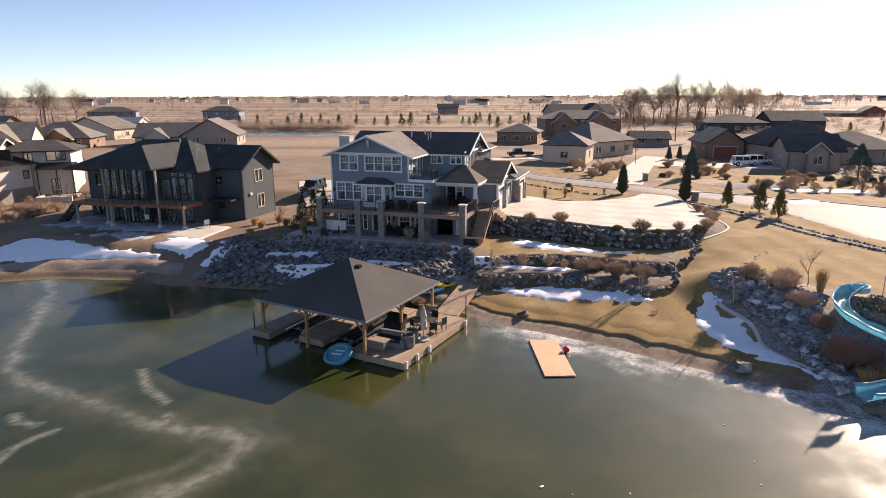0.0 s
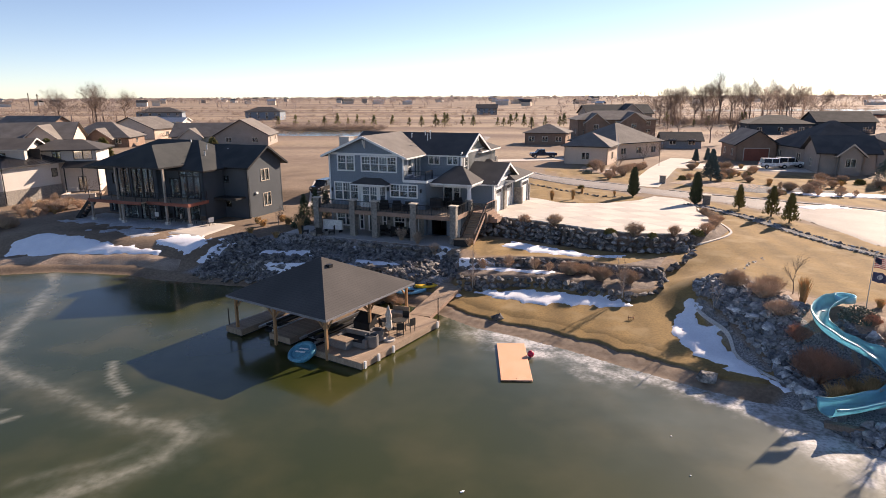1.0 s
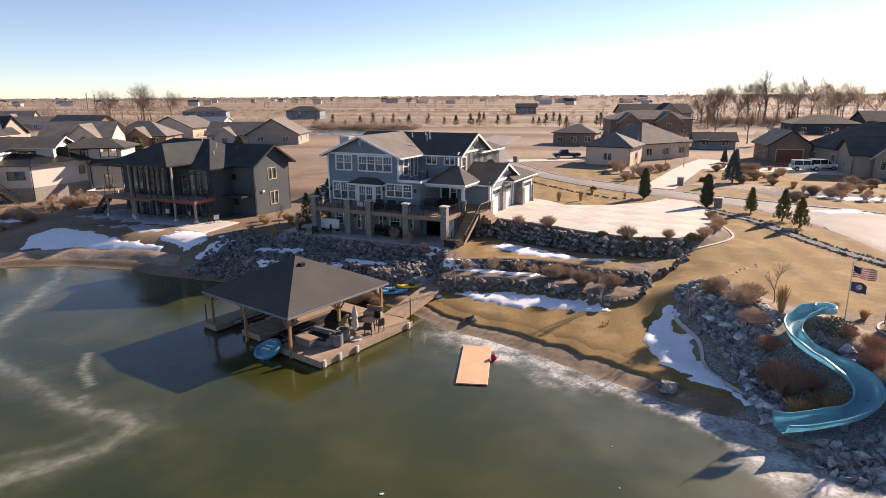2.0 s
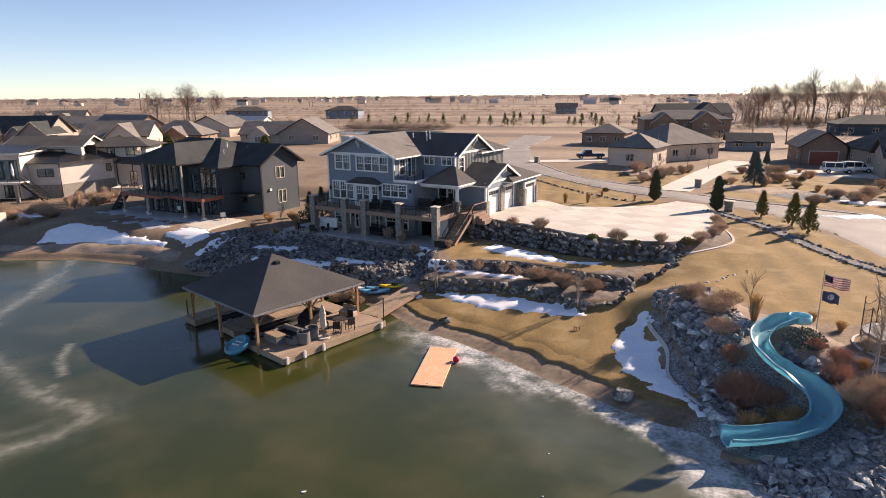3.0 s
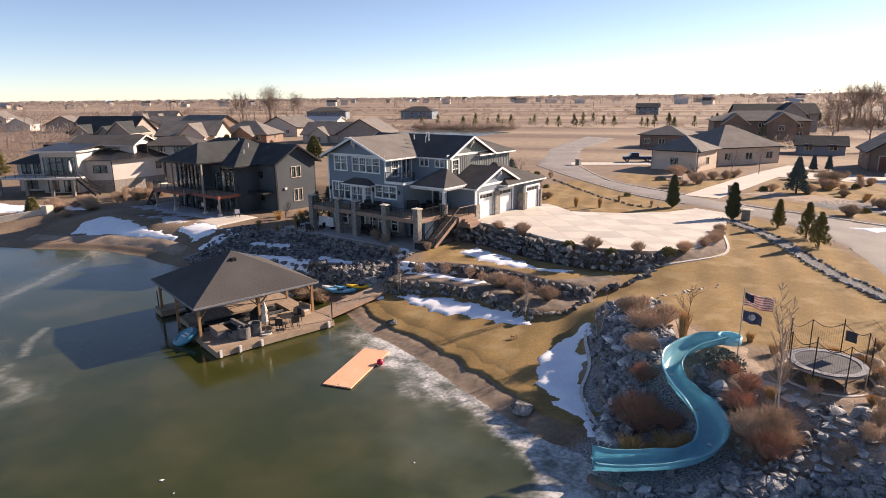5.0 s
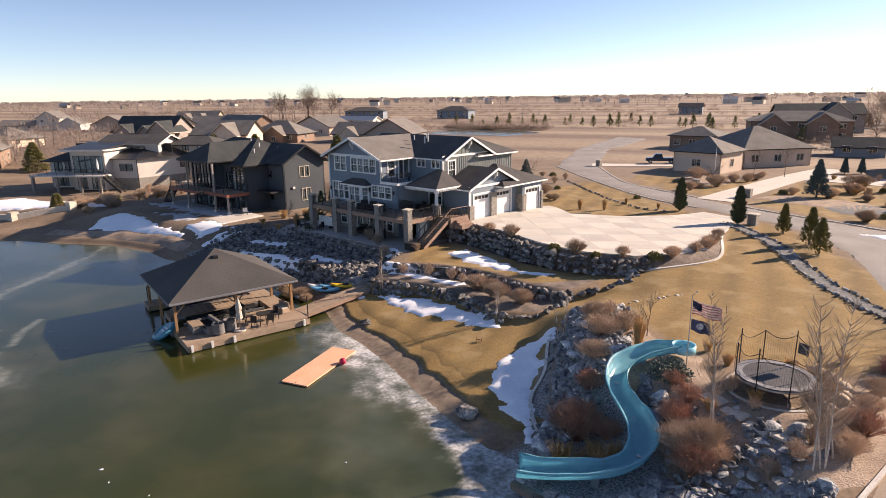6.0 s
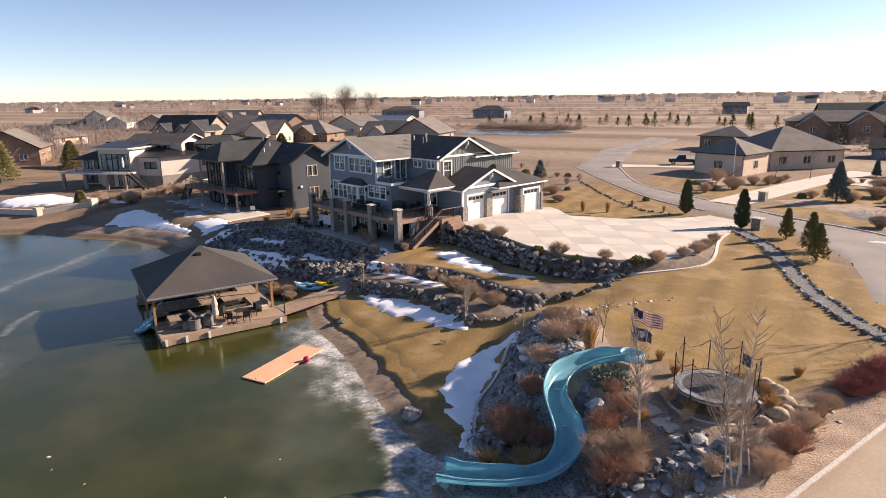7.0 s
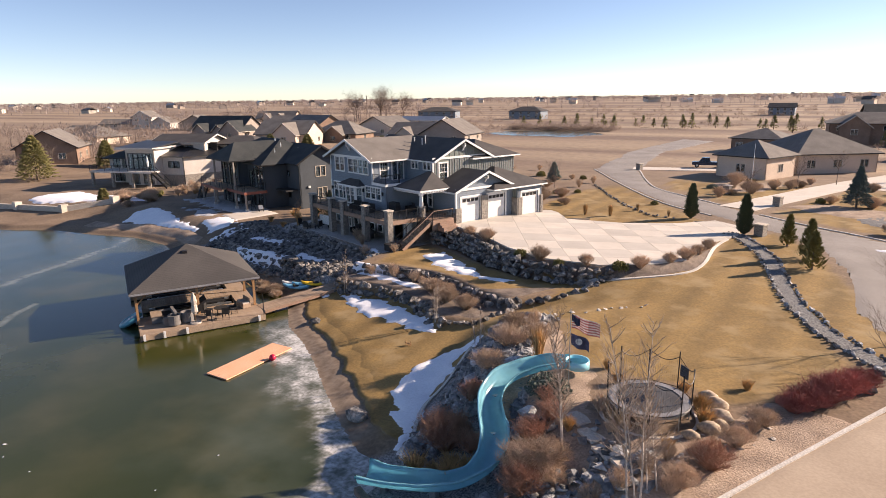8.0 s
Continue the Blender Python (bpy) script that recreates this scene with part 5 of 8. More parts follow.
# flat steps and slabs at the foot and top of the mound
t = thing("stone_steps", "irregular pale flat stone steps climbing the slope", "steps", kind="structure")
PALES = [mesh_of("boulder", boulder(s_ + 120, .28, 15), M["rockpale"]) for s_ in range(4)]
for i in range(9):
    f = i / 8
    for j in range(3):
        x, y = 30.1 + 2.6 * f + (j - 1) * .75 + rng.uniform(-.12, .12), 29.2 + 3.6 * f - (j - 1) * .5 + rng.uniform(-.12, .12)
        lay(t, x, y, gz(x, y) + .1, rng.uniform(.6, .85), PALES if rng.random() < .2 else FLATS, 1.2, 4)
t = thing("flagstone_landing", "sunlit pale flagstones at the foot of the steps", "paving", kind="structure")
for i in range(4):
    for j in range(3):
        x, y = 27.3 + i * .85 + rng.uniform(-.12, .12), 28.6 + j * .62 + i * .05 + rng.uniform(-.1, .1)
        lay(t, x, y, gz(x, y) + .05, rng.uniform(.75, 1.0), PALES, 1.15, 3)
rock_wall("curved wall of small pale stones beside the steps", [(28.8, 30.3), (30.2, 31.4), (30.9, 32.3), (31.5, 33.8), (32.0, 34.4)], lambda x, y: gz(x, y) + .25, .5, .42, .34)
t = thing("scattered_stones", "pale stones scattered over the bare soil", "stones", kind="structure")
for i in range(46):
    f = rng.random()
    x, y = 33.4 + 3.6 * f + rng.uniform(-.7, 1.0), 33.4 + 6.5 * f + rng.uniform(-1.2, .8)
    s_ = rng.uniform(.12, .34)
    lay(t, x, y, gz(x, y) + s_ * .15, s_, PALES, 1.1)
slabs_at = ((30.0, 35.7, -38), (30.9, 34.9, -36), (31.8, 34.15, -34), (32.8, 33.55, -32))
for x, y, a in slabs_at:
    bm = bmesh.new()
    slab(bm, [(-.52, -.36, .08), (-.1, -.40, .08), (.5, -.34, .08), (.54, .30, .08), (.1, .38, .08), (-.5, .33, .08)], .12)
    bmesh.ops.recalc_face_normals(bm, faces=bm.faces)
    ob = tagged(part("stepping_stone", bm, M["paver"]), "pale flat sandstone stepping stone", "stepping stone", "stepping stones")
    ob.matrix_basis = pose(x, y, gz(x, y), 0, 0, a)
# stream of rocks beside the verge
STREAM = [(28.6, 76.4), (29.5, 76.2), (31.7, 72.3), (33.4, 68.1), (34.7, 62.6), (36.2, 56.7), (38.3, 51.9), (39.9, 49.6), (42, 47)]
ribbon("stream_bed", "narrow dry creek bed with grey gravel", "creek bed", STREAM, 1.0, .05, M["creekgravel"], .15)
t = thing("creek_stones", "rough stones lining the dry creek", "stones", kind="structure")
for (ax_, ay_), (bx, by) in zip(STREAM, STREAM[1:]):
    L = math.hypot(bx - ax_, by - ay_)
    for i in range(round(L / .3)):
        f = (i + rng.random()) / round(L / .3)
        for side in (-1, 1):
            off = side * rng.uniform(.5, .72)
            x, y = ax_ + f * (bx - ax_) - off * (by - ay_) / L, ay_ + f * (by - ay_) + off * (bx - ax_) / L
            lay(t, x, y, gz(x, y) + .08, rng.uniform(.22, .46), rng.choice((ROCKS, SLATES)))
for line, label in (([(5.1, 103.5), (14.6, 88.3), (19.7, 82.6), (22.4, 82)], "line of low stones edging the side lawn"), ([(23.2, 53.5), (23.6, 55.5)], "few stones at the wall's end"),
                    ([(23.9, 46.6), (24.4, 47.4), (26, 49.3), (28.4, 52)], "row of small stones in the lawn"), ([(24, 45.5), (25, 42), (25.6, 39.5)], "stones round the planting bed")):
    t = thing("edging_stones", label, "stones", kind="structure")
    for (ax_, ay_), (bx, by) in zip(line, line[1:]):
        L = math.hypot(bx - ax_, by - ay_)
        for i in range(max(2, round(L / .6))):
            f = (i + rng.uniform(.2, .8)) / max(2, round(L / .6))
            x, y = ax_ + f * (bx - ax_) + rng.uniform(-.2, .2), ay_ + f * (by - ay_) + rng.uniform(-.2, .2)
            pale = "row of" in label
            lay(t, x, y, gz(x, y) + (.04 if pale else .08), rng.uniform(.2, .42) if pale else rng.uniform(.3, .6), PALES if pale else ROCKS)
for x, y, s, label in ((18.6, 34.2, 1.2, "large flat boulder at the lawn's edge"), (6.6, 43, .9, "upright grey boulder on the beach"), (34.7, 39.6, .9, "rounded tan boulder beside the trampoline"),
                       (35.1, 38.6, .9, "rounded tan boulder beside the trampoline"), (34.9, 37.4, .8, "rounded tan boulder beside the trampoline"), (35.2, 38.0, .6, "rounded tan boulder beside the trampoline"), (34.4, 36.5, .6, "rounded tan boulder beside the trampoline"), (34.3, 40.3, .7, "rounded tan boulder beside the trampoline"), (40.2, 45, 1.0, "dark boulder beside the red shrubs")):
    ob = tagged(new("boulder", mesh_of("boulder", boulder(int(x * 7), .8, 60 if 34 < x < 36 else 16), M["rocktan" if 34 < x < 36 else "rock"], 34 < x < 36)), label, "boulder")
    ob.matrix_basis = Matrix.LocRotScale((x, y, gz(x, y) + .2 * s), None, (s * 1.2, s, s))

# ---- the water slide ----
slide = thing("water_slide", "turquoise fibreglass water slide winding down to the lake", "slide")
RUN = smooth_line([(x, y, z + .05) for x, y, z in COURSE])
bm, rows = bmesh.new(), []
for i, p in enumerate(RUN):
    d = (RUN[min(i + 1, len(RUN) - 1)] - RUN[max(i - 1, 0)]).normalized()
    d2 = (RUN[min(i + 4, len(RUN) - 1)] - RUN[i]).normalized()
    d0 = (RUN[i] - RUN[max(i - 4, 0)]).normalized()
    side = Vector((-d.y, d.x, 0)).normalized()
    full = .56 + .20 * float(ss(i / len(RUN), .15, .55)) + .10 * float(ss(i / len(RUN), .93, 1))
    curve = max(-.35, min(.35, (d0.x * d2.y - d0.y * d2.x) * .5))
    row = []
    for a, h in ((-.86, .44), (-.86, .52), (-.75, .54), (-.70, .40), (-.60, .15), (-.38, .03), (0, 0), (.38, .03), (.60, .15), (.70, .40), (.75, .54), (.86, .52), (.86, .44)):
        lift = (-a * curve * 1.1)
        row.append(bm.verts.new(p + side * (a * full) + Vector((0, 0, h * (1 + (.5 if a * curve < 0 else -.1) * abs(curve) * 2 + .25 * float(ss(i / len(RUN), .93, 1))) + lift))))
    rows.append(row)
for a, b in zip(rows, rows[1:]):
    for j in range(len(a) - 1):
        bm.faces.new((a[j], a[j + 1], b[j + 1], b[j]))
bmesh.ops.solidify(bm, geom=bm.faces[:], thickness=.03)
bmesh.ops.recalc_face_normals(bm, faces=bm.faces)
part("chute", bm, M["slide"], slide, smooth=True)
bm = bmesh.new()
ringv = []
for i in range(20):
    a = 2 * math.pi * i / 20
    row = []
    for r, h in ((.50, .36), (.53, .48), (.60, .50), (.62, .1), (.45, .06), (.02, .06)):
        row.append(bm.verts.new((28.3 + r * math.cos(a), 39.66 + r * .95 * math.sin(a), 3.3 + h)))
    ringv.append(row)
for i in range(20):
    a, b = ringv[i], ringv[(i + 1) % 20]
    for j in range(5):
        bm.faces.new((a[j], b[j], b[j + 1], a[j + 1]))
bmesh.ops.recalc_face_normals(bm, faces=bm.faces)
part("start_basin", bm, M["slide"], slide, smooth=True)
for i in (12, 28, 44, 60, 76, 90):
    p = RUN[i]
    g0 = gz(p.x, p.y)
    if p.z - g0 > .05:
        part("support", boxes((p.x - .15, p.x + .15, p.y - .15, p.y + .15, g0 - .2, p.z)), M["alu"], slide)
part("outfall_beam", beam(bmesh.new(), (22.7, 29.6, .3), (24.2, 28.9, .35), .3, .3), M["bark"], slide)

# ---- trampoline with its net ----
tr = thing("trampoline", "round trampoline with dark mat and sagging net on poles", "trampoline", pose(32.4, 37.5, 3.0) @ Matrix.Diagonal((.84, .84, .95, 1)))
def disc(r, z0, z1, n_=32):
    bm_ = bmesh.new()
    rod(bm_, (0, 0, z0), (0, 0, z1), r, n=n_)
    return bm_
def annulus(r0, r1, z0, z1, n_=32):
    bm_ = bmesh.new()
    vs_ = []
    for i_ in range(n_):
        c_, s_ = math.cos(6.28319 * i_ / n_), math.sin(6.28319 * i_ / n_)
        vs_.append([bm_.verts.new((r * c_, r * s_, z)) for r, z in ((r0, z0), (r1, z0), (r1, z1), (r0, z1))])
    for i_ in range(n_):
        a_, b_ = vs_[i_], vs_[(i_ + 1) % n_]
        for j_ in range(4):
            bm_.faces.new((a_[j_], a_[(j_ + 1) % 4], b_[(j_ + 1) % 4], b_[j_]))
    bmesh.ops.recalc_face_normals(bm_, faces=bm_.faces)
    return bm_
part("mat", disc(1.62, .84, .86), M["trampoline"], tr)
part("edge_pad", annulus(1.62, 1.98, .83, .89), M["pad"], tr)
part("frame", annulus(1.92, 2.0, .74, .82), M["alu"], tr)
for i in range(8):
    a = i * math.pi / 4 + .3
    c_, s_ = math.cos(a), math.sin(a)
    bm = bmesh.new()
    rod(bm, (1.96 * c_, 1.96 * s_, 0), (1.96 * c_, 1.96 * s_, .8), .035)
    leg = part("leg", bm, M["alu"], tr)
    bm = bmesh.new()
    top = 2.55 + (.15 if i % 2 else -.1)
    rod(bm, (2.03 * c_, 2.03 * s_, .3), (2.05 * c_, 2.05 * s_, top), .032)
    part("pole", bm, M["rail"], tr, "foam-wrapped dark pole")
    b = a + math.pi / 4
    for lo in (2.45, .95):
        bm = bmesh.new()
        prev = None
        for k in range(9):
            f = k / 8
            aa = a + (b - a) * f
            p = Vector((2.04 * math.cos(aa), 2.04 * math.sin(aa), lo - .35 * math.sin(math.pi * f) * (1 if lo > 2 else .2)))
            if prev is not None:
                rod(bm, prev, p, .018, n=4)
            prev = p
        part("net_rope", bm, M["rail"], tr)
    bm = bmesh.new()
    for k in range(1, 14):
        f = k / 14
        aa = a + (b - a) * f
        rod(bm, (2.04 * math.cos(aa), 2.04 * math.sin(aa), .93), (2.04 * math.cos(aa), 2.04 * math.sin(aa), 2.43 - .35 * math.sin(math.pi * f)), .003, n=3)
    part("net", bm, M["rail"], tr)
bm = boxes((-.3, .3, -.03, .03, 2.05, 2.6))
for i in range(4):
    box(bm, -.26, .26, -.06, -.03, 2.12 + i * .12, 2.16 + i * .12)
ob = part("backboard", bm, M["trampoline"], tr)
ob.matrix_basis = pose(1.3, 1.5, -.45, 0, 0, -40)
part("pit_rim", annulus(2.3, 2.45, -.1, .12), M["curb"], tr, "curved stone pit rim")

# ---- flagpole ----
fp = thing("flagpole", "slim flagpole with two weathered flags", "flagpole", pose(28.6, 37.9, 3.05))
bm = bmesh.new()
rod(bm, (0, 0, -.2), (0, 0, 3.95), .028, .02, 8)
part("pole", bm, M["alu"], fp)
def cloth(w, h, x0, z0, rows_, seed):
    """A hanging flag of horizontal strips with soft folds."""
    objs = []
    for r0, r1, mt in rows_:
        bm_ = bmesh.new()
        grid = []
        for a_ in range(9):
            f_ = a_ / 8
            yv = .13 * math.sin(7 * f_ + seed) * f_ ** .6
            grid.append([bm_.verts.new((x0 + w * f_, yv, z0 + h * q * (1 - .12 * f_) - .24 * f_ * f_ + .04 * math.sin(6 * f_ + 2 * q + seed))) for q in (r0, r1)])
        for a_, b_ in zip(grid, grid[1:]):
            bm_.faces.new((a_[0], b_[0], b_[1], a_[1]))
        bmesh.ops.solidify(bm_, geom=bm_.faces[:], thickness=.008)
        objs.append((bm_, mt))
    return objs
flag = part("flag", cloth(1.3, .72, .05, 3.0, [(0, .08, M["flagred"])], 1)[0][0], M["flagred"], fp, "red and white striped flag with blue corner")
for i in range(1, 12):
    bm_, mt = cloth(1.3, .72, .05, 3.0, [(i / 12 + .001, (i + 1) / 12, M["flagwhite"] if i % 2 else M["flagred"])], 1)[0]
    part("stripe", bm_, mt, flag)
for bm_, mt in cloth(.52, .72, .05, 3.0, [(.5, 1.0, M["flagblue"])], 1):
    for v in bm_.verts:
        v.co.y -= .02
    part("canton", bm_, mt, flag)
flag = part("flag", cloth(.85, .62, .05, 2.2, [(0, 1, M["flagblue"])], 2)[0][0], M["flagblue"], fp, "navy flag with pale emblem")
em = disc(.16, 0, .03, 14)
ob = part("emblem", em, M["flagwhite"], flag)
ob.matrix_basis = pose(.45, -.04, 2.46, 90, 0, 0)

# ---- on the dock ----
def on_dock(name, label, category, x, y, rz=0, z=.5, group=""):
    return thing(name, label, category, BH @ pose(x, y, z, 0, 0, rz), group)


sofa = on_dock("outdoor_sofa", "grey wicker sofa with dark cushions on the dock", "sofa", 4.8, -2.3, 5)
part("base", boxes((-.9, .9, -.4, .4, .05, .4)), M["fabric"], sofa)
part("backrest", boxes((-.9, .9, .4, .6, .05, .85)), M["fabric"], sofa)
each("armrest", M["fabric"], sofa, (-1.1, -.9, -.4, .6, .05, .65), (.9, 1.1, -.4, .6, .05, .65))
each("cushion", M["blackcloth"], sofa, (-.88, -.02, -.38, .38, .4, .55), (.02, .88, -.38, .38, .4, .55))
bx = on_dock("storage_bench", "pale grey storage bench on the dock", "bench", 4.3, -3.0, 0)
part("body", boxes((-.7, .7, -.35, .35, .03, .55)), M["fabric"], bx)
part("lid", boxes((-.74, .74, -.38, .38, .55, .62)), M["wood"], bx)
for x, y in ((5.6, -1.0), (5.9, -1.9)):
    b = on_dock("barrel_chair", "round grey wicker tub chair", "chair", x, y, 30, group="tub chairs")
    part("shell", annulus(.36, .44, .08, .8, 20), M["fabric"], b)
    part("seat", disc(.36, .1, .42, 20), M["blackcloth"], b)
tb = on_dock("dock_table", "low black metal table on the dock", "table", 5.6, 1.4)
part("tabletop", disc(.5, .66, .7, 20), M["dark"], tb)
for i in range(4):
    a = i * math.pi / 2 + .7
    bm = bmesh.new()
    rod(bm, (.4 * math.cos(a), .4 * math.sin(a), 0), (.3 * math.cos(a), .3 * math.sin(a), .67), .02)
    part("leg", bm, M["rail"], tb)
def metal_chair(parent):
    each("leg", M["rail"], parent, *[(x - .02, x + .02, y - .02, y + .02, 0, .45) for x in (-.22, .22) for y in (-.22, .22)])
    part("seat", boxes((-.25, .25, -.25, .25, .43, .48)), M["dark"], parent)
    part("backrest", boxes((-.25, .25, .22, .27, .48, .95)), M["dark"], parent)
c0 = on_dock("metal_chair", "black metal patio chair on the dock", "chair", 4.9, .6, 150, group="dock chairs")
metal_chair(c0)
for x, y, a in ((6.4, 1.6, -100), (5.4, 2.3, 10), (6.3, .6, 220)):
    copy_thing(c0, BH @ pose(x, y, .5, 0, 0, a))
um = on_dock("umbrella", "closed cream patio umbrella on a weighted base", "umbrella", 6.2, -.5)
part("base", disc(.4, 0, .1, 20), M["paver"], um)
bm = bmesh.new()
rod(bm, (0, 0, .1), (0, 0, 2.3), .03)
part("pole", bm, M["post"], um)
bm = bmesh.new()
for z0, z1, r0, r1 in ((.7, .95, .1, .24), (.95, 1.4, .24, .19), (1.4, 1.75, .17, .23), (1.75, 2.15, .22, .11), (2.15, 2.4, .11, .02)):
    rod(bm, (0, 0, z0), (.02, .01, z1), r0, r1, 9)
part("folded_canopy", bm, M["stucco"], um, "folded cream canopy")
for i in range(4):
    bm = bmesh.new()
    rod(bm, (.17 * math.cos(i * 1.57), .17 * math.sin(i * 1.57), .85), (.09 * math.cos(i * 1.57), .09 * math.sin(i * 1.57), 2.2), .025)
    part("rib", bm, M["post"], um)
cov = on_dock("covered_grill", "barbecue under a black cover", "grill", 3.6, .2)
bm = bmesh.new()
slab(bm, [(-.7, -.4, .6), (.7, -.4, .6), (.7, .4, 1.1), (-.7, .4, 1.1)], .55)
box(bm, -.6, .6, -.3, .3, 0, .3)
bmesh.ops.recalc_face_normals(bm, faces=bm.faces)
part("cover", bm, M["blackcloth"], cov)
ic = on_dock("storage_bench", "low tan wooden bench with pale cushion on the dock", "bench", 4.2, 3.3, 12)
part("body", boxes((-.65, .65, -.28, .28, .04, .36)), M["wood"], ic)
part("cushion", boxes((-.62, .62, -.26, .26, .36, .46)), M["stucco"], ic)
part("backrest", boxes((-.65, .65, .28, .34, .04, .78)), M["wood"], ic)
for x in (-2.4, 1.6):
    lift = on_dock("boat_lift", "dark jet-ski lift with aluminium rails in the slip", "boat lift", x, -.3, z=0)
    each("rail", M["alu"], lift, (-.75, -.62, -3, 3, .35, .5), (.62, .75, -3, 3, .35, .5))
    part("bunk", boxes((-.4, -.15, -2.6, 2.6, .5, .62), (.15, .4, -2.6, 2.6, .5, .62)), M["blackcloth"], lift)
    each("crossbar", M["alu"], lift, (-.75, .75, -2.2, -2.05, .22, .35), (-.75, .75, 2.05, 2.2, .22, .35))
    part("tank", boxes((-.6, .6, -2.6, 2.6, -.1, .2)), M["blackcloth"], lift)
for x, y in ((7.06, -2.7), (7.06, -1.2), (7.06, -4.0), (7.06, 3.9)):
    b = on_dock("bumper", "white dock bumper on the side of the dock", "bumper", x, y, z=0, group="dock bumpers")
    part("pad", boxes((-.02, .1, -.08, .08, .1, .56)), M["plasticwhite"], b)
tube = thing("towable_tube", "blue towable tube leaning on the dock's corner", "inflatable tube", BH @ pose(2.5, -4.7, .33, 28, -8, 0))
bm = bmesh.new()
vs = []
for i in range(24):
    a = i * math.pi / 12
    vs.append([bm.verts.new(((.72 + .2 * math.cos(q)) * 1.15 * math.cos(a), (.72 + .2 * math.cos(q)) * math.sin(a), .2 * math.sin(q))) for q in np.arange(0, 6.28, .785)])
for i in range(24):
    a, b = vs[i], vs[(i + 1) % 24]
    for j in range(len(a)):
        bm.faces.new((a[j], b[j], b[(j + 1) % len(a)], a[(j + 1) % len(a)]))
bmesh.ops.recalc_face_normals(bm, faces=bm.faces)
part("ring", bm, M["tube"], tube, smooth=True)
part("cover", disc(.74, -.05, .12, 24), M["tube"], tube)
part("panel", boxes((-.45, .4, -.12, .0, .121, .13), (-.3, .5, .15, .25, .121, .13)), M["plasticwhite"], tube, "pale printed band")
rdk = on_dock("mooring_pole", "thin dark mooring pole at the dock's edge", "pole", 6.9, 4.3, z=-.5)
bm = bmesh.new()
rod(bm, (0, 0, 0), (0, 0, 2.7), .04)
part("pole", bm, M["rail"], rdk)
rdk = on_dock("mooring_pole", "thin dark mooring pole at the dock's edge", "pole", -5.1, -4.2, z=-.5)
bm = bmesh.new()
rod(bm, (0, 0, 0), (0, 0, 2.2), .04)
part("pole", bm, M["rail"], rdk)
# gangway
gw = thing("gangway", "plank gangway from the dock to the shore", "gangway")
a, b = Vector((.9, 42.7, .52)), Vector((2.95, 49.2, 1.0))
d = (b - a).normalized()
gm4 = Matrix.Translation(a) @ Euler((0, -math.asin(d.z), math.atan2(d.y, d.x))).to_matrix().to_4x4()
me = mesh_of("plank", boxes((0, .14, -.85, .85, -.04, 0)), M["wood"])
for i in range(int((b - a).length / .152)):
    piece("plank", me, gw, gm4 @ pose(i * .152, 0, 0))
for y in (-.8, .8):
    ob = part("beam", boxes((0, (b - a).length, y - .05, y + .05, -.28, -.045)), M["deckfascia"], gw)
    ob.matrix_basis = gm4
# kayaks on the bank
def kayak(x, y, rz, material, label):
    k_ = thing("kayak", label, "kayak", pose(x, y, gz(x, y) + .1, 8, 0, rz) @ Matrix.Scale(.85, 4), "kayaks")
    bm_ = bmesh.new()
    prev = None
    for i_ in range(13):
        f_ = i_ / 12 * 2 - 1
        w_, h_ = .36 * (1 - abs(f_) ** 2.4) + .02, .2
        row_ = [bm_.verts.new((f_ * 1.5, w_ * math.cos(q), .16 + .22 * f_ * f_ + h_ * (math.sin(q) if math.sin(q) < 0 else .55 * math.sin(q)))) for q in np.arange(0, 6.28, .6283)]
        if prev:
            for j_ in range(10):
                bm_.faces.new((prev[j_], prev[(j_ + 1) % 10], row_[(j_ + 1) % 10], row_[j_]))
        prev = row_
    bmesh.ops.recalc_face_normals(bm_, faces=bm_.faces)
    part("hull", bm_, material, k_, smooth=True)
    ob_ = part("cockpit", disc(.22, .0, .04, 16), M["blackcloth"], k_)
    ob_.matrix_basis = Matrix.Translation((0, 0, .27)) @ Matrix.Diagonal((1.6, 1, 1, 1))
    part("seat", boxes((-.25, -.18, -.16, .16, .3, .5)), M["blackcloth"], k_)
kayak(-1.2, 48.3, 20, M["plasticwhite"], "white kayak lying on the rocks")
kayak(-.2, 48.6, 25, M["kayakblue"], "blue kayak lying on the rocks")
kayak(-.5, 47.7, 15, M["kayakblue"], "blue kayak lying on the rocks")
kayak(.9, 48.75, 30, M["kayakyellow"], "yellow kayak lying on the rocks")

# floating mat and ball
mt_ = thing("floating_mat", "peach foam swim mat frozen on the ice", "swim mat", pose(7.62, 36.27, .02, 0, 0, 3.2))
bm = boxes((-.92, .92, -2.75, 2.75, 0, .08))
bmesh.ops.bevel(bm, geom=bm.edges[:], offset=.02, segments=1, affect='EDGES')
part("mat", bm, M["foam"], mt_)
part("grommet", boxes((-.03, .03, -2.6, -2.5, .08, .085)), M["rail"], mt_)
bm = bmesh.new()
bmesh.ops.create_uvsphere(bm, u_segments=20, v_segments=12, radius=.215)
tagged(part("ball", bm, M["ball"], smooth=True), "crimson buoy ball beside the swim mat", "ball").matrix_basis = pose(8.72, 37.1, .215)

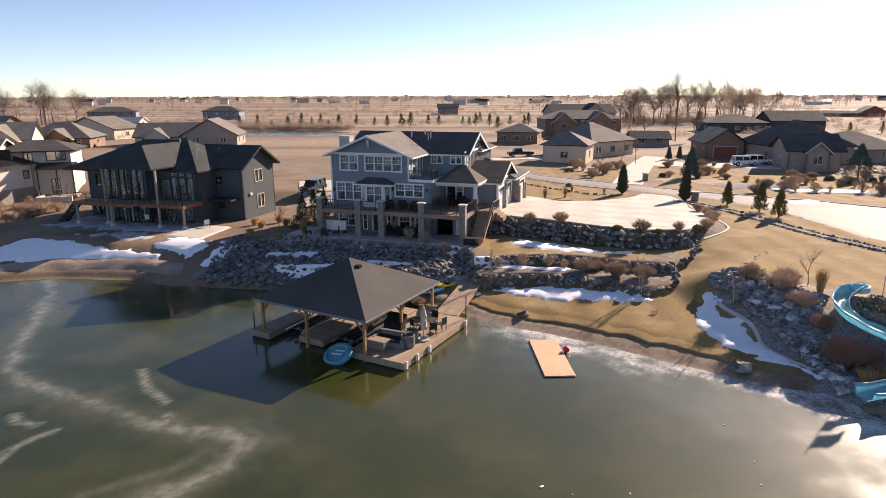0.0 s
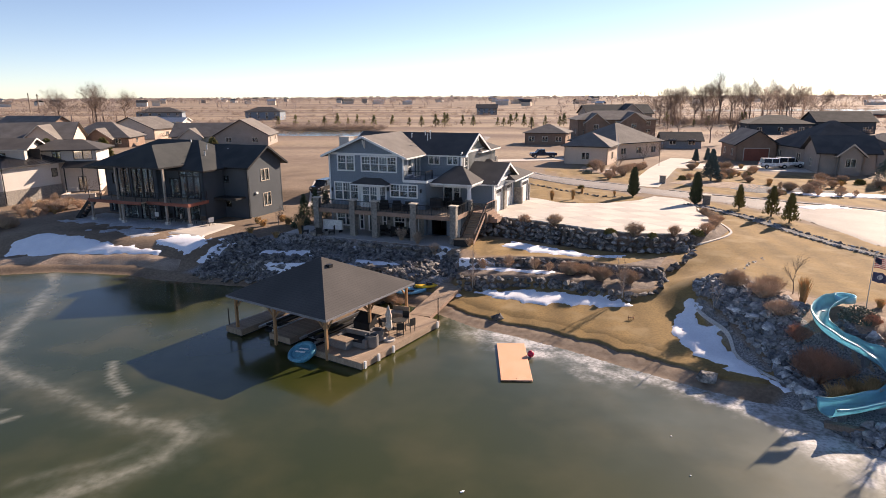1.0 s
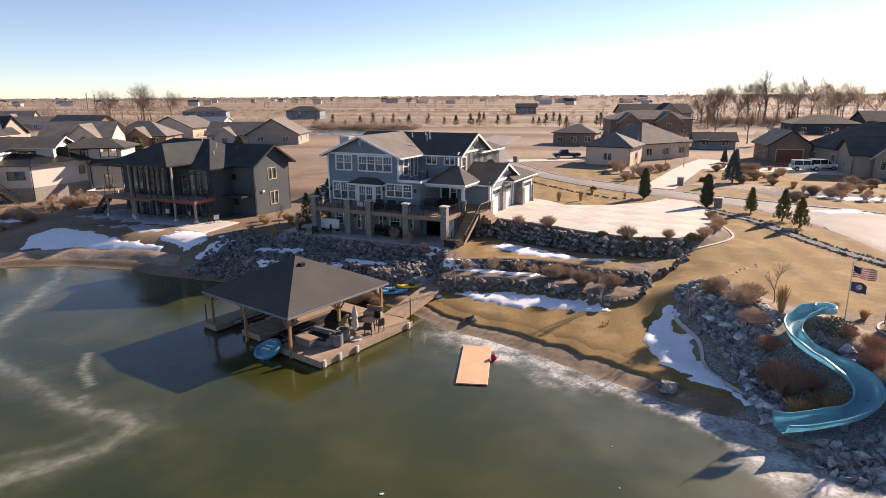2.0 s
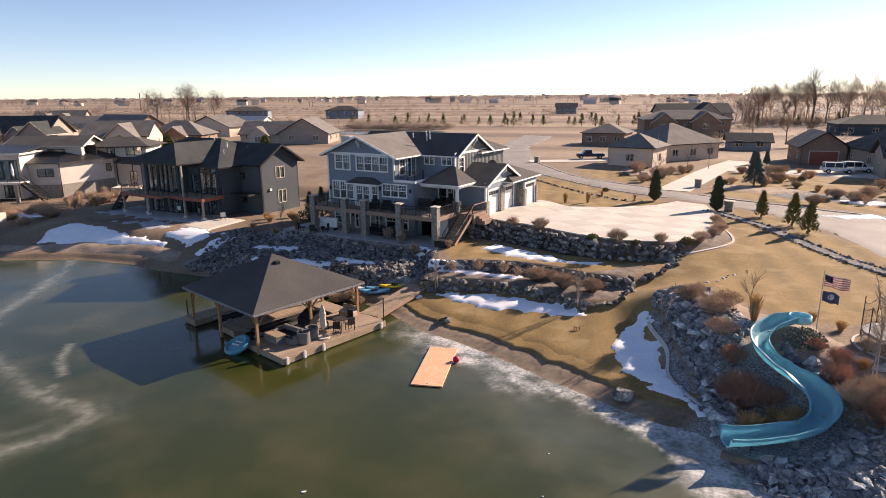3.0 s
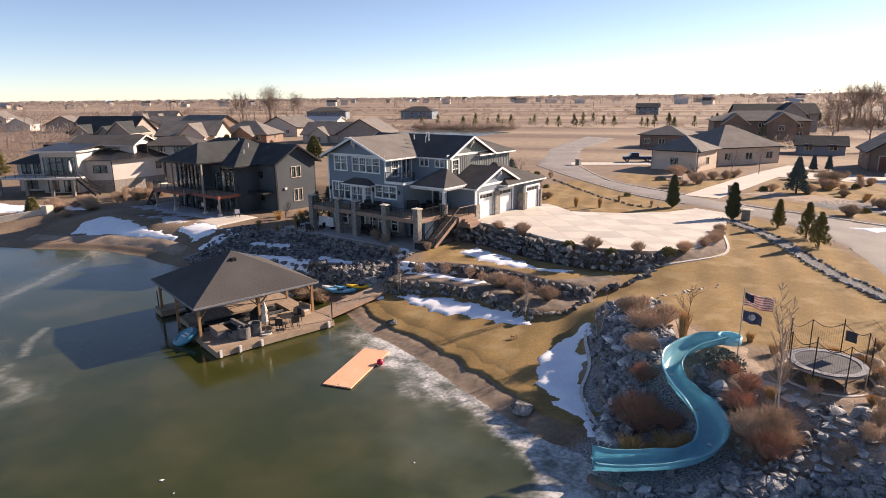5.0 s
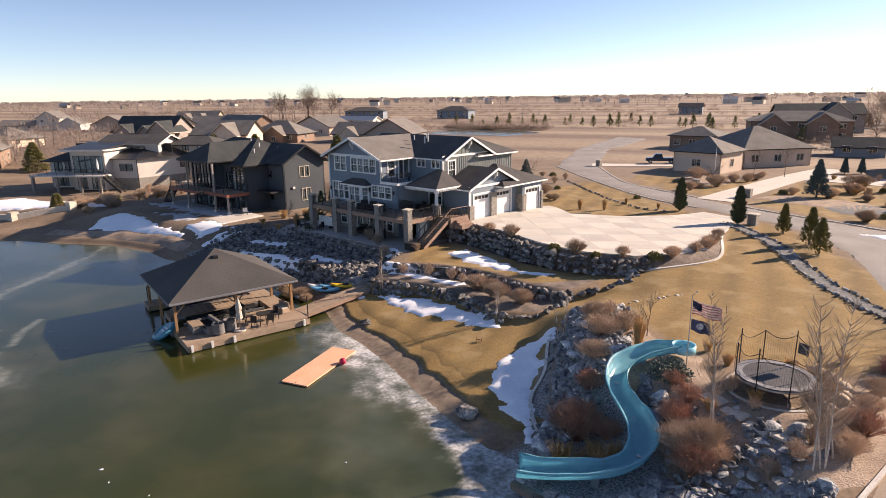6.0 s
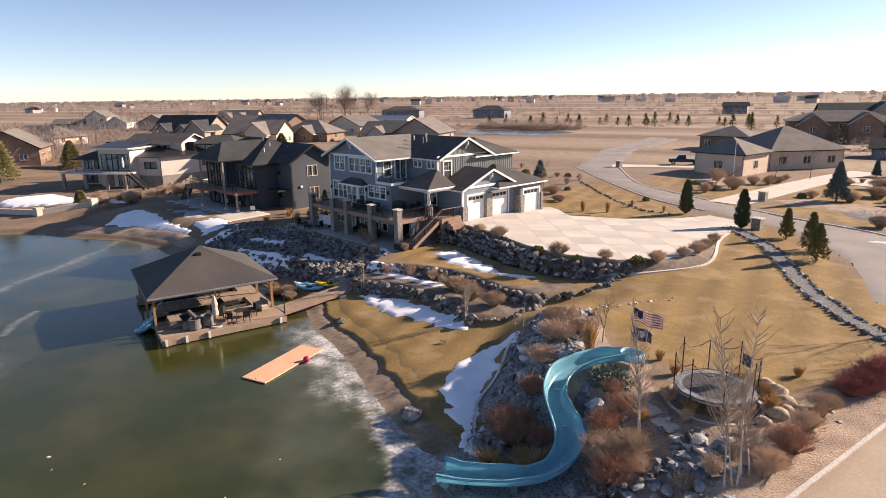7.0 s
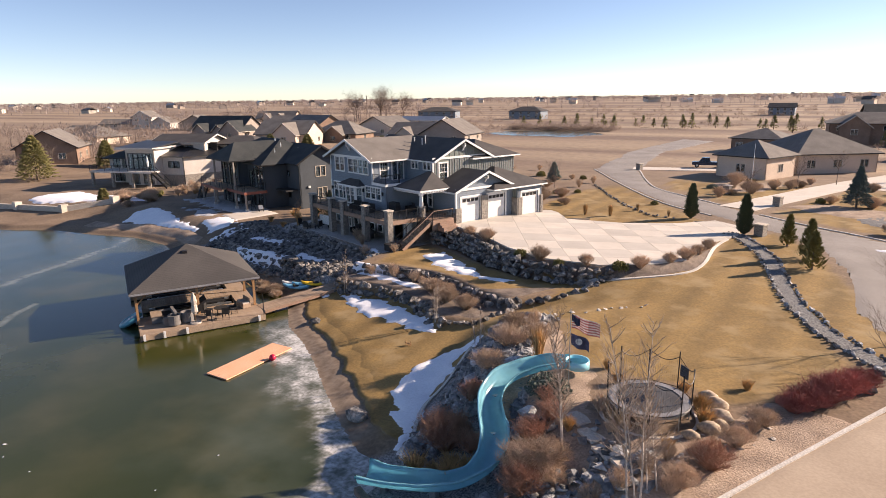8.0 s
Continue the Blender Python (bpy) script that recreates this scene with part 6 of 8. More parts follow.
# chips of broken ice out on the lake, and a marker in the lawn
for x, y, k in ((5.3, 23.1, .17), (6.5, 22.6, .09), (8.9, 22.7, .09), (15.1, 28.3, .1), (15.1, 25.1, .1), (14.6, 23.4, .08)):
    ob = tagged(new("ice_chip", mesh_of("ice_chip", boulder(int(x * 31), .35, 11), M["snow"])), "small white chip of broken ice", "ice", "ice chips")
    ob.matrix_basis = Matrix.LocRotScale((x, y, .02), Euler((0, 0, x * 9)), (k * 1.5, k, k))
mk = thing("lawn_marker", "small yellow-brown irrigation marker in the lawn", "marker", pose(15.85, 42.2, gz(15.85, 42.2)))
for dx, hh in ((-.14, .3), (.0, .2), (.15, .36)):
    bm = bmesh.new()
    rod(bm, (dx, 0, -.05), (dx * 1.4, .03, hh), .03, .02, 6)
    part("stake", bm, M["post"], mk)
part("crosspiece", boxes((-.22, .22, -.03, .03, .12, .17)), M["post"], mk)

# ---- neighbouring dark house ----
nb = thing("neighbour_house", "dark grey stucco house with black hipped roofs and raised deck", "house", pose(-22.75, 69.4, 0, 0, 0, -16.3))
Z0 = 2.1
W = M["darkgrey"]
h1 = [(2.5, 3.9, 6.3, 7.6), (2.7, 4.0, 3.2, 4.7)]
m = wall(nb, (0, 0), (0, 6.4), Z0, 8.3, W, h1, (3.2, 10.3))
for h in h1:
    window(nb, m, h, 2, .08, M["stucco"], bars=False, sash=False)
h1 = [(1.0, 1.75, 6.3, 7.0), (1.2, 1.85, 3.4, 4.0)]
m = wall(nb, (-4.5, 0), (0, 0), Z0, 8.3, W, h1)
for h in h1:
    window(nb, m, h, 1, .06, M["rail"], bars=False, sash=False)
wall(nb, (0, 6.4), (-20, 6.4), Z0, 8.0, W)
wall(nb, (-20, 6.4), (-20, -2.2), Z0, 8.0, W)
h1 = [(1.2, 3.4, 5.7, 7.0), (.5, 1.8, 2.3, 4.2), (2.3, 3.4, 2.3, 4.2)]
m = wall(nb, (-20, -2.2), (-15.5, -2.2), Z0, 8.0, W, h1)
for h in h1:
    window(nb, m, h, 2, .08, M["rail"], bars=False, sash=False)
wall(nb, (-15.5, -2.2), (-15.5, -4.6), Z0, 8.4, W)
h1 = [(.4, 2.2, 4.75, 8.1), (2.6, 4.1, 4.75, 8.1), (4.3, 5.9, 4.75, 8.1), (.8, 3.0, 2.2, 4.2), (3.6, 5.8, 2.2, 4.2)]
m = wall(nb, (-15.5, -4.6), (-9, -4.6), Z0, 8.5, W, h1)
for h in h1:
    window(nb, m, h, 2, .08, M["rail"], bars=False, sash=False)
wall(nb, (-9, -4.6), (-9, -3.3), Z0, 8.5, W)
h1 = [(.6, 1.9, 4.75, 6.9), (2.1, 5.0, 4.75, 7.2), (2.1, 5.0, 7.35, 7.95), (.8, 2.2, 2.3, 4.1), (3.2, 4.6, 2.3, 4.1)]
m = wall(nb, (-9, -3.3), (-3.5, -3.3), Z0, 8.2, W, h1)
for h in h1:
    window(nb, m, h, 3 if h[1] - h[0] > 2 else 1, .08, M["rail"], bars=False, sash=False)
wall(nb, (-3.5, -3.3), (-3.5, 0), Z0, 8.2, W)
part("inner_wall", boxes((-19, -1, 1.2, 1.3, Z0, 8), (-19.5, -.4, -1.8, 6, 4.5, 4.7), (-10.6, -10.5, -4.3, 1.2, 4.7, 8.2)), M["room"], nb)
hip_roof(nb, -20.8, -2.7, -4.0, 7.2, 8.05, (-14.5, 1.6), (-8.2, 1.6), 11.0, M["roofblack"], M["rail"])
hip_roof(nb, -14.9, -6.2, -6.9, 3, 8.55, (-8.9, -4.9), (-8.9, 1.6), 10.85, M["roofblack"], M["rail"])
hip_roof(nb, -22.4, -15, -3.4, 4, 7.75, (-18.5, .2), (-17, .2), 9.5, M["roofblack"], M["rail"])
gable_roof(nb, -8, .65, -.6, 7.0, 8.15, 3.2, 10.45, M["roofblack"], M["rail"], rake=(False, True))
for u, v, z in ((-6, .5, 10.3), (-5.2, -.8, 9.6), (-8.8, 1.0, 10.8), (-4.5, 2.4, 9.7)):
    bm = bmesh.new()
    rod(bm, (u, v, z - .3), (u, v, z + .3), .07, n=6)
    part("vent_pipe", bm, M["plasticwhite"], nb)
part("deck_floor", boxes((-17.2, -9, -7.2, -4.6, 4.5, 4.66), (-9, -3.0, -6.4, -3.3, 4.5, 4.66)), M["wood"], nb)
each("deck_trim", M["reddoor"], nb, (-17.2, -9, -7.26, -7.2, 4.32, 4.68), (-9, -3, -6.46, -6.4, 4.32, 4.68), (-3, -2.94, -6.46, -3.3, 4.32, 4.68), label="red-brown deck edge")
for u, v, zt in ((-16.8, -7.1, 4.4), (-12, -7.1, 4.4), (-2.9 - .3, -6.2, 4.4), (-6.3, -6.3, 8.4), (-13.4, -6.3, 8.4)):
    part("post", boxes((u - .1, u + .1, v - .1, v + .1, Z0, zt)), M["greywall"], nb)
    part("footing", boxes((u - .2, u + .2, v - .2, v + .2, Z0 - .1, Z0 + .35)), M["curb"], nb)
railing(nb, [(-17.1, -7.1, 4.66), (-9, -7.1, 4.66), (-9, -6.3, 4.66), (-3.1, -6.3, 4.66), (-3.1, -3.4, 4.66)], 1.0, gap=.9, low=.5)
bm = bmesh.new()
for i in range(13):
    f = i / 12
    box(bm, -19.6 + 2.4 * f, -19.3 + 2.4 * f, -7.1, -6.1, Z0 + .05 + 2.35 * f, Z0 + .12 + 2.35 * f)
for v in (-7.12, -6.08):
    beam(bm, (-19.7, v, Z0), (-17.0, v, 4.6), .06, .35)
part("stair", bm, M["dark"], nb, "dark open timber stair")
part("patio", boxes((-19.5, -2.6, -7.6, -3.3, Z0 - .1, Z0 + .04)), M["patio"], nb)
part("wall_lamp", boxes((.0, .18, 1.2, 1.55, 4.85, 5.1)), M["plasticwhite"], nb)
for i in range(7):
    c = thing("patio_chair", "white and dark patio chair under the neighbour's deck", "chair", nb.matrix_basis @ pose(-9.5 + i * 1.25 + (.6 if i > 3 else 0), -5 + .5 * (i % 2), Z0 + .04, 0, 0, 40 * i), "neighbour patio chairs")
    part("seat", boxes((-.28, .28, -.28, .28, .38, .45)), M["fabric"], c)
    part("backrest", boxes((-.28, .28, .22, .28, .45, .95)), M["plasticwhite"] if i % 3 == 0 else M["dark"], c)
    each("leg", M["rail"], c, *[(x - .02, x + .02, y - .02, y + .02, 0, .38) for x in (-.25, .25) for y in (-.25, .25)])

# ---- cream house beyond it ----
wh = thing("cream_house", "cream two-storey house with dark metal roofs and balcony", "house", pose(-60.4, 77.2, 0, 0, 0, 19))
Z1 = 2.0
CW = M["whitewall"]


def plain_windows(parent, m, holes, cols=2):
    for h in holes:
        window(parent, m, h, max(1, round((h[1] - h[0]) / 1.1)) if cols == 0 else cols, .07, M["rail"], bars=False, sash=False)


# low wing with its lit side wall
h1 = [(1.2, 3.4, 4.9, 6.0)]
plain_windows(wh, wall(wh, (-4.2, 0), (0, 0), Z1 - .6, 6.9, CW, h1), h1)
h1 = [(7.6, 8.4, 4.9, 6.0)]
plain_windows(wh, wall(wh, (0, 0), (4.6, 7.6), Z1 - .6, 6.9, CW, h1), h1, 1)
part("stone_base", beam(boxes((-4.2, -.02, -.12, -.005, Z1 - .6, 3.7)), (.08, .0, 2.55), (4.68, 7.6, 2.55), .12, 2.3), M["stone"], wh)
each("downspout", M["rail"], wh, (.13, .23, -.2, -.1, Z1, 6.7))
part("roof", slabs(.14, [(-4.9, -.75, 6.95), (.5, -.75, 6.95), (-1.2, 4.15, 8.2), (-4.9, 4.15, 8.2)], [(.5, -.75, 6.95), (5.6, 7.8, 6.95), (1.65, 8.1, 8.2), (-1.2, 4.15, 8.2)]), M["metalroof"], wh)
for i in range(15):
    f = i / 14
    part("seam", beam(bmesh.new(), (.5 + 5.1 * f, -.75 + 8.55 * f, 6.98), (-1.2 + 2.85 * f, 4.15 + 3.95 * f, 8.23), .03, .05), M["metalroof"], wh)
# glazed wing with its shed roof
h1 = [(.5, 5.6, 4.8, 7.5), (.8, 2.4, 2.2, 4.2), (3.4, 5.4, 2.2, 4.2)]
plain_windows(wh, wall(wh, (-10.2, -2), (-4.2, -2), Z1, 8.5, CW, h1), h1, 0)
wall(wh, (-4.2, -2), (-4.2, 5), Z1, 8.6, CW)
wall(wh, (-10.2, 5), (-10.2, -2), Z1, 8.6, CW)
part("roof", slabs(.2, [(-11.2, -3.2, 8.6), (-3.4, -3.2, 8.6), (-3.4, 4.6, 9.35), (-11.2, 4.6, 9.35)]), M["metalroof"], wh)
part("fascia", boxes((-11.24, -3.36, -3.26, -3.2, 8.3, 8.62), (-3.4, -3.34, -3.2, 4.6, 8.42, 8.6)), CW, wh)
# left wing
h1 = [(.8, 2.2, 4.8, 6.4), (2.8, 4.2, 4.8, 6.4), (1, 3, 2.3, 4.2)]
plain_windows(wh, wall(wh, (-16, .4), (-10.2, .4), Z1, 6.6, CW, h1), h1)
wall(wh, (-16, 9), (-16, .4), Z1, 6.6, CW)
hip_roof(wh, -16.9, -9.8, -.6, 9.6, 6.55, (-13.2, 3.4), (-13.2, 6), 8.1, M["roofblack"], M["rail"], .15)
# upper wing
h1 = [(5.4, 8.2, 7.4, 8.5)]
plain_windows(wh, wall(wh, (-9, 4.2), (1.6, 4.2), 5.5, 9.2, CW, h1), h1)
h1 = [(1.1, 1.9, 7.5, 8.8), (3.9, 4.7, 3.4, 4.6)]
plain_windows(wh, wall(wh, (1.6, 4.2), (1.6, 10.6), Z1, 9.2, CW, h1, (3.2, 10.3)), h1, 1)
gable_roof(wh, -9.6, 2.3, 3.5, 11.3, 9.1, 7.4, 10.45, M["roof"], CW)
wall(wh, (1.6, 10.6), (-16, 10.6), Z1, 9.1, CW)
# rear wing with lean-to porch
h1 = [(2.2, 3.2, 7.2, 8.3), (5, 7.4, 7.2, 8.4), (5.2, 6.2, 2.4, 4.5)]
plain_windows(wh, wall(wh, (1.6, 8.2), (9.6, 8.2), Z1, 8.7, CW, h1), h1)
wall(wh, (9.6, 8.2), (9.6, 15), Z1, 8.7, CW)
hip_roof(wh, .2, 10.4, 7.5, 15.8, 8.6, (3.4, 11.6), (7, 11.6), 9.9, M["roof"], M["rail"], .15)
part("porch_roof", slabs(.14, [(5.4, 6.0, 6.2), (10.4, 6.0, 6.2), (10.4, 8.18, 6.9), (5.4, 8.18, 6.9)]), M["metalroof"], wh)
each("porch_post", M["rail"], wh, *[(u, u + .14, 6.1, 6.24, Z1, 6.1) for u in (5.6, 8, 10)])
part("porch_floor", boxes((5.2, 10.4, 5.8, 8.2, Z1 - .3, Z1 + .35)), M["wood"], wh)
railing(wh, [(5.6, 5.95, Z1 + .35), (10.2, 5.95, Z1 + .35)], .9, CW, .8, low=.4)
# balcony and its stair
part("balcony", boxes((-16.2, -3.2, -4.4, -2, 4.35, 4.62), (-16.2, -10.2, -2, .4, 4.35, 4.62)), CW, wh)
railing(wh, [(-16.1, -4.3, 4.62), (-3.3, -4.3, 4.62)], 1.0, gap=.8, low=.4)
each("post", M["stone"], wh, *[(u - .2, u + .2, -4.3, -3.9, Z1 - .2, 4.35) for u in (-15.8, -11.5, -7.4, -4)])
each("tread", M["dark"], wh, *[(-3.2 + .21 * i, -2.9 + .21 * i, -4.3, -3.2, 4.5 - .2 * i, 4.56 - .2 * i) for i in range(13)])
for v in (-4.32, -3.18):
    part("stringer", beam(bmesh.new(), (-3.3, v, 4.5), (-.4, v, 1.9), .06, .3), M["dark"], wh)
    part("handrail", beam(bmesh.new(), (-3.3, v, 5.4), (-.4, v, 2.9), .05, .06), M["rail"], wh)
part("inner_wall", boxes((-15, 3, 6, 6.1, Z1, 9), (-9.8, -4.6, 2.4, 2.5, Z1, 8.4)), M["room"], wh)
bl = thing("garden_block_wall", "pale block retaining wall beside the cream house", "wall", wh.matrix_basis.copy())
part("blocks", boxes((6.6, 10.6, 1.8, 2.2, Z1 - .4, Z1 + .8), (6.2, 6.6, 1.8, 4.6, Z1 - .4, Z1 + .8)), M["paver"], bl)
um = thing("umbrella", "closed white patio umbrella on the balcony", "umbrella", wh.matrix_basis @ pose(-4.6, -3.3, 4.62))
bm = bmesh.new()
rod(bm, (0, 0, 0), (0, 0, 2.6), .03)
part("pole", bm, M["rail"], um)
bm = bmesh.new()
rod(bm, (0, 0, .8), (0, 0, 1.6), .12, .2, 8)
rod(bm, (0, 0, 1.6), (0, 0, 2.6), .2, .03, 8)
part("folded_canopy", bm, M["plasticwhite"], um)


# ---- other houses round about ----
def simple_house(name, label, x, y, yaw, w, d, eave, ridge, kind, walls, roof, trim=None, z0=3.0, wins=(2, 1), garage=None, over=.6):
    """A house with four walls, windows or a garage door in front, and a gabled or hipped roof."""
    h = thing(name, label, "house", pose(x, y, 0, 0, 0, yaw))
    ez = eave + (ridge - eave) * over / (d / 2 + over)
    front = []
    n_ = wins[0]
    for i in range(n_):
        c_ = w * (i + .5) / n_
        front.append((c_ - .7, c_ + .7, z0 + 1.0, z0 + 2.2))
        if eave - z0 > 4.6:
            front.append((c_ - .7, c_ + .7, eave - 1.9, eave - .7))
    if garage:
        front = [f for f in front if f[1] < garage[0] - .2 or f[0] > garage[1] + .2] + [(*garage, z0 + .1, z0 + 2.5)]
    m_ = wall(h, (-w / 2, 0), (w / 2, 0), z0 - .3, eave, walls, front, (w / 2, ridge - .2) if kind == "front" else None)
    for f in front:
        if garage and f[0] == garage[0]:
            slot(h, m_, f, M["reddoor"], "garage_door", .1, .15, trim or M["stucco"])
        else:
            window(h, m_, f, 2, .1, trim or M["stucco"], bars=False, sash=False)
    side = [(d * (i + .5) / wins[1] - .6, d * (i + .5) / wins[1] + .6, z0 + 1.0, z0 + 2.2) for i in range(wins[1])]
    for p_, q_ in (((w / 2, 0), (w / 2, d)), ((-w / 2, d), (-w / 2, 0))):
        m_ = wall(h, p_, q_, z0 - .3, eave, walls, side, (d / 2, ridge - .2) if kind == "side" else None)
        for f in side:
            window(h, m_, f, 2, .1, trim or M["stucco"], bars=False, sash=False)
    wall(h, (w / 2, d), (-w / 2, d), z0 - .3, eave, walls, (), (w / 2, ridge - .2) if kind == "front" else None)
    e = trim or M["rail"]
    if kind == "side":
        gable_roof(h, -w / 2 - over, w / 2 + over, -over, d + over, eave - .1, d / 2, ridge, roof, e)
    elif kind == "front":
        gable_roof(h, -over, d + over, -w / 2 - over, w / 2 + over, eave - .1, 0, ridge, roof, e, "y")
    else:
        k_ = min(w, d) / 2
        if w >= d:
            hip_roof(h, -w / 2 - over, w / 2 + over, -over, d + over, eave - .1, (-w / 2 + k_, d / 2), (w / 2 - k_ + .01, d / 2), ridge, roof, e)
        else:
            hip_roof(h, -w / 2 - over, w / 2 + over, -over, d + over, eave - .1, (0, k_), (0, d - k_ + .01), ridge, roof, e)
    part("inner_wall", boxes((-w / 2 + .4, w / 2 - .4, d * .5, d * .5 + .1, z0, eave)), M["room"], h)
    return h


def front_gable(h, u, w, eave, ridge, proj, walls, roof, z0, edge, back=6):
    """A gable that stands forward of a house's front, with a window in it."""
    hole = [(w / 2 - .7, w / 2 + .7, eave - 1.9, eave - .6)]
    m_ = wall(h, (u - w / 2, -proj), (u + w / 2, -proj), z0 - .3, eave, walls, hole, (w / 2, ridge - .2), "gable_wall")
    window(h, m_, hole[0], 2, .1, edge, bars=False, sash=False)
    wall(h, (u + w / 2, -proj), (u + w / 2, .0), z0 - .3, eave, walls, name="gable_wall")
    wall(h, (u - w / 2, .0), (u - w / 2, -proj), z0 - .3, eave, walls, name="gable_wall")
    gable_roof(h, -proj - .5, back, u - w / 2 - .5, u + w / 2 + .5, eave - .1, u, ridge, roof, edge, "y", rake=(True, False))


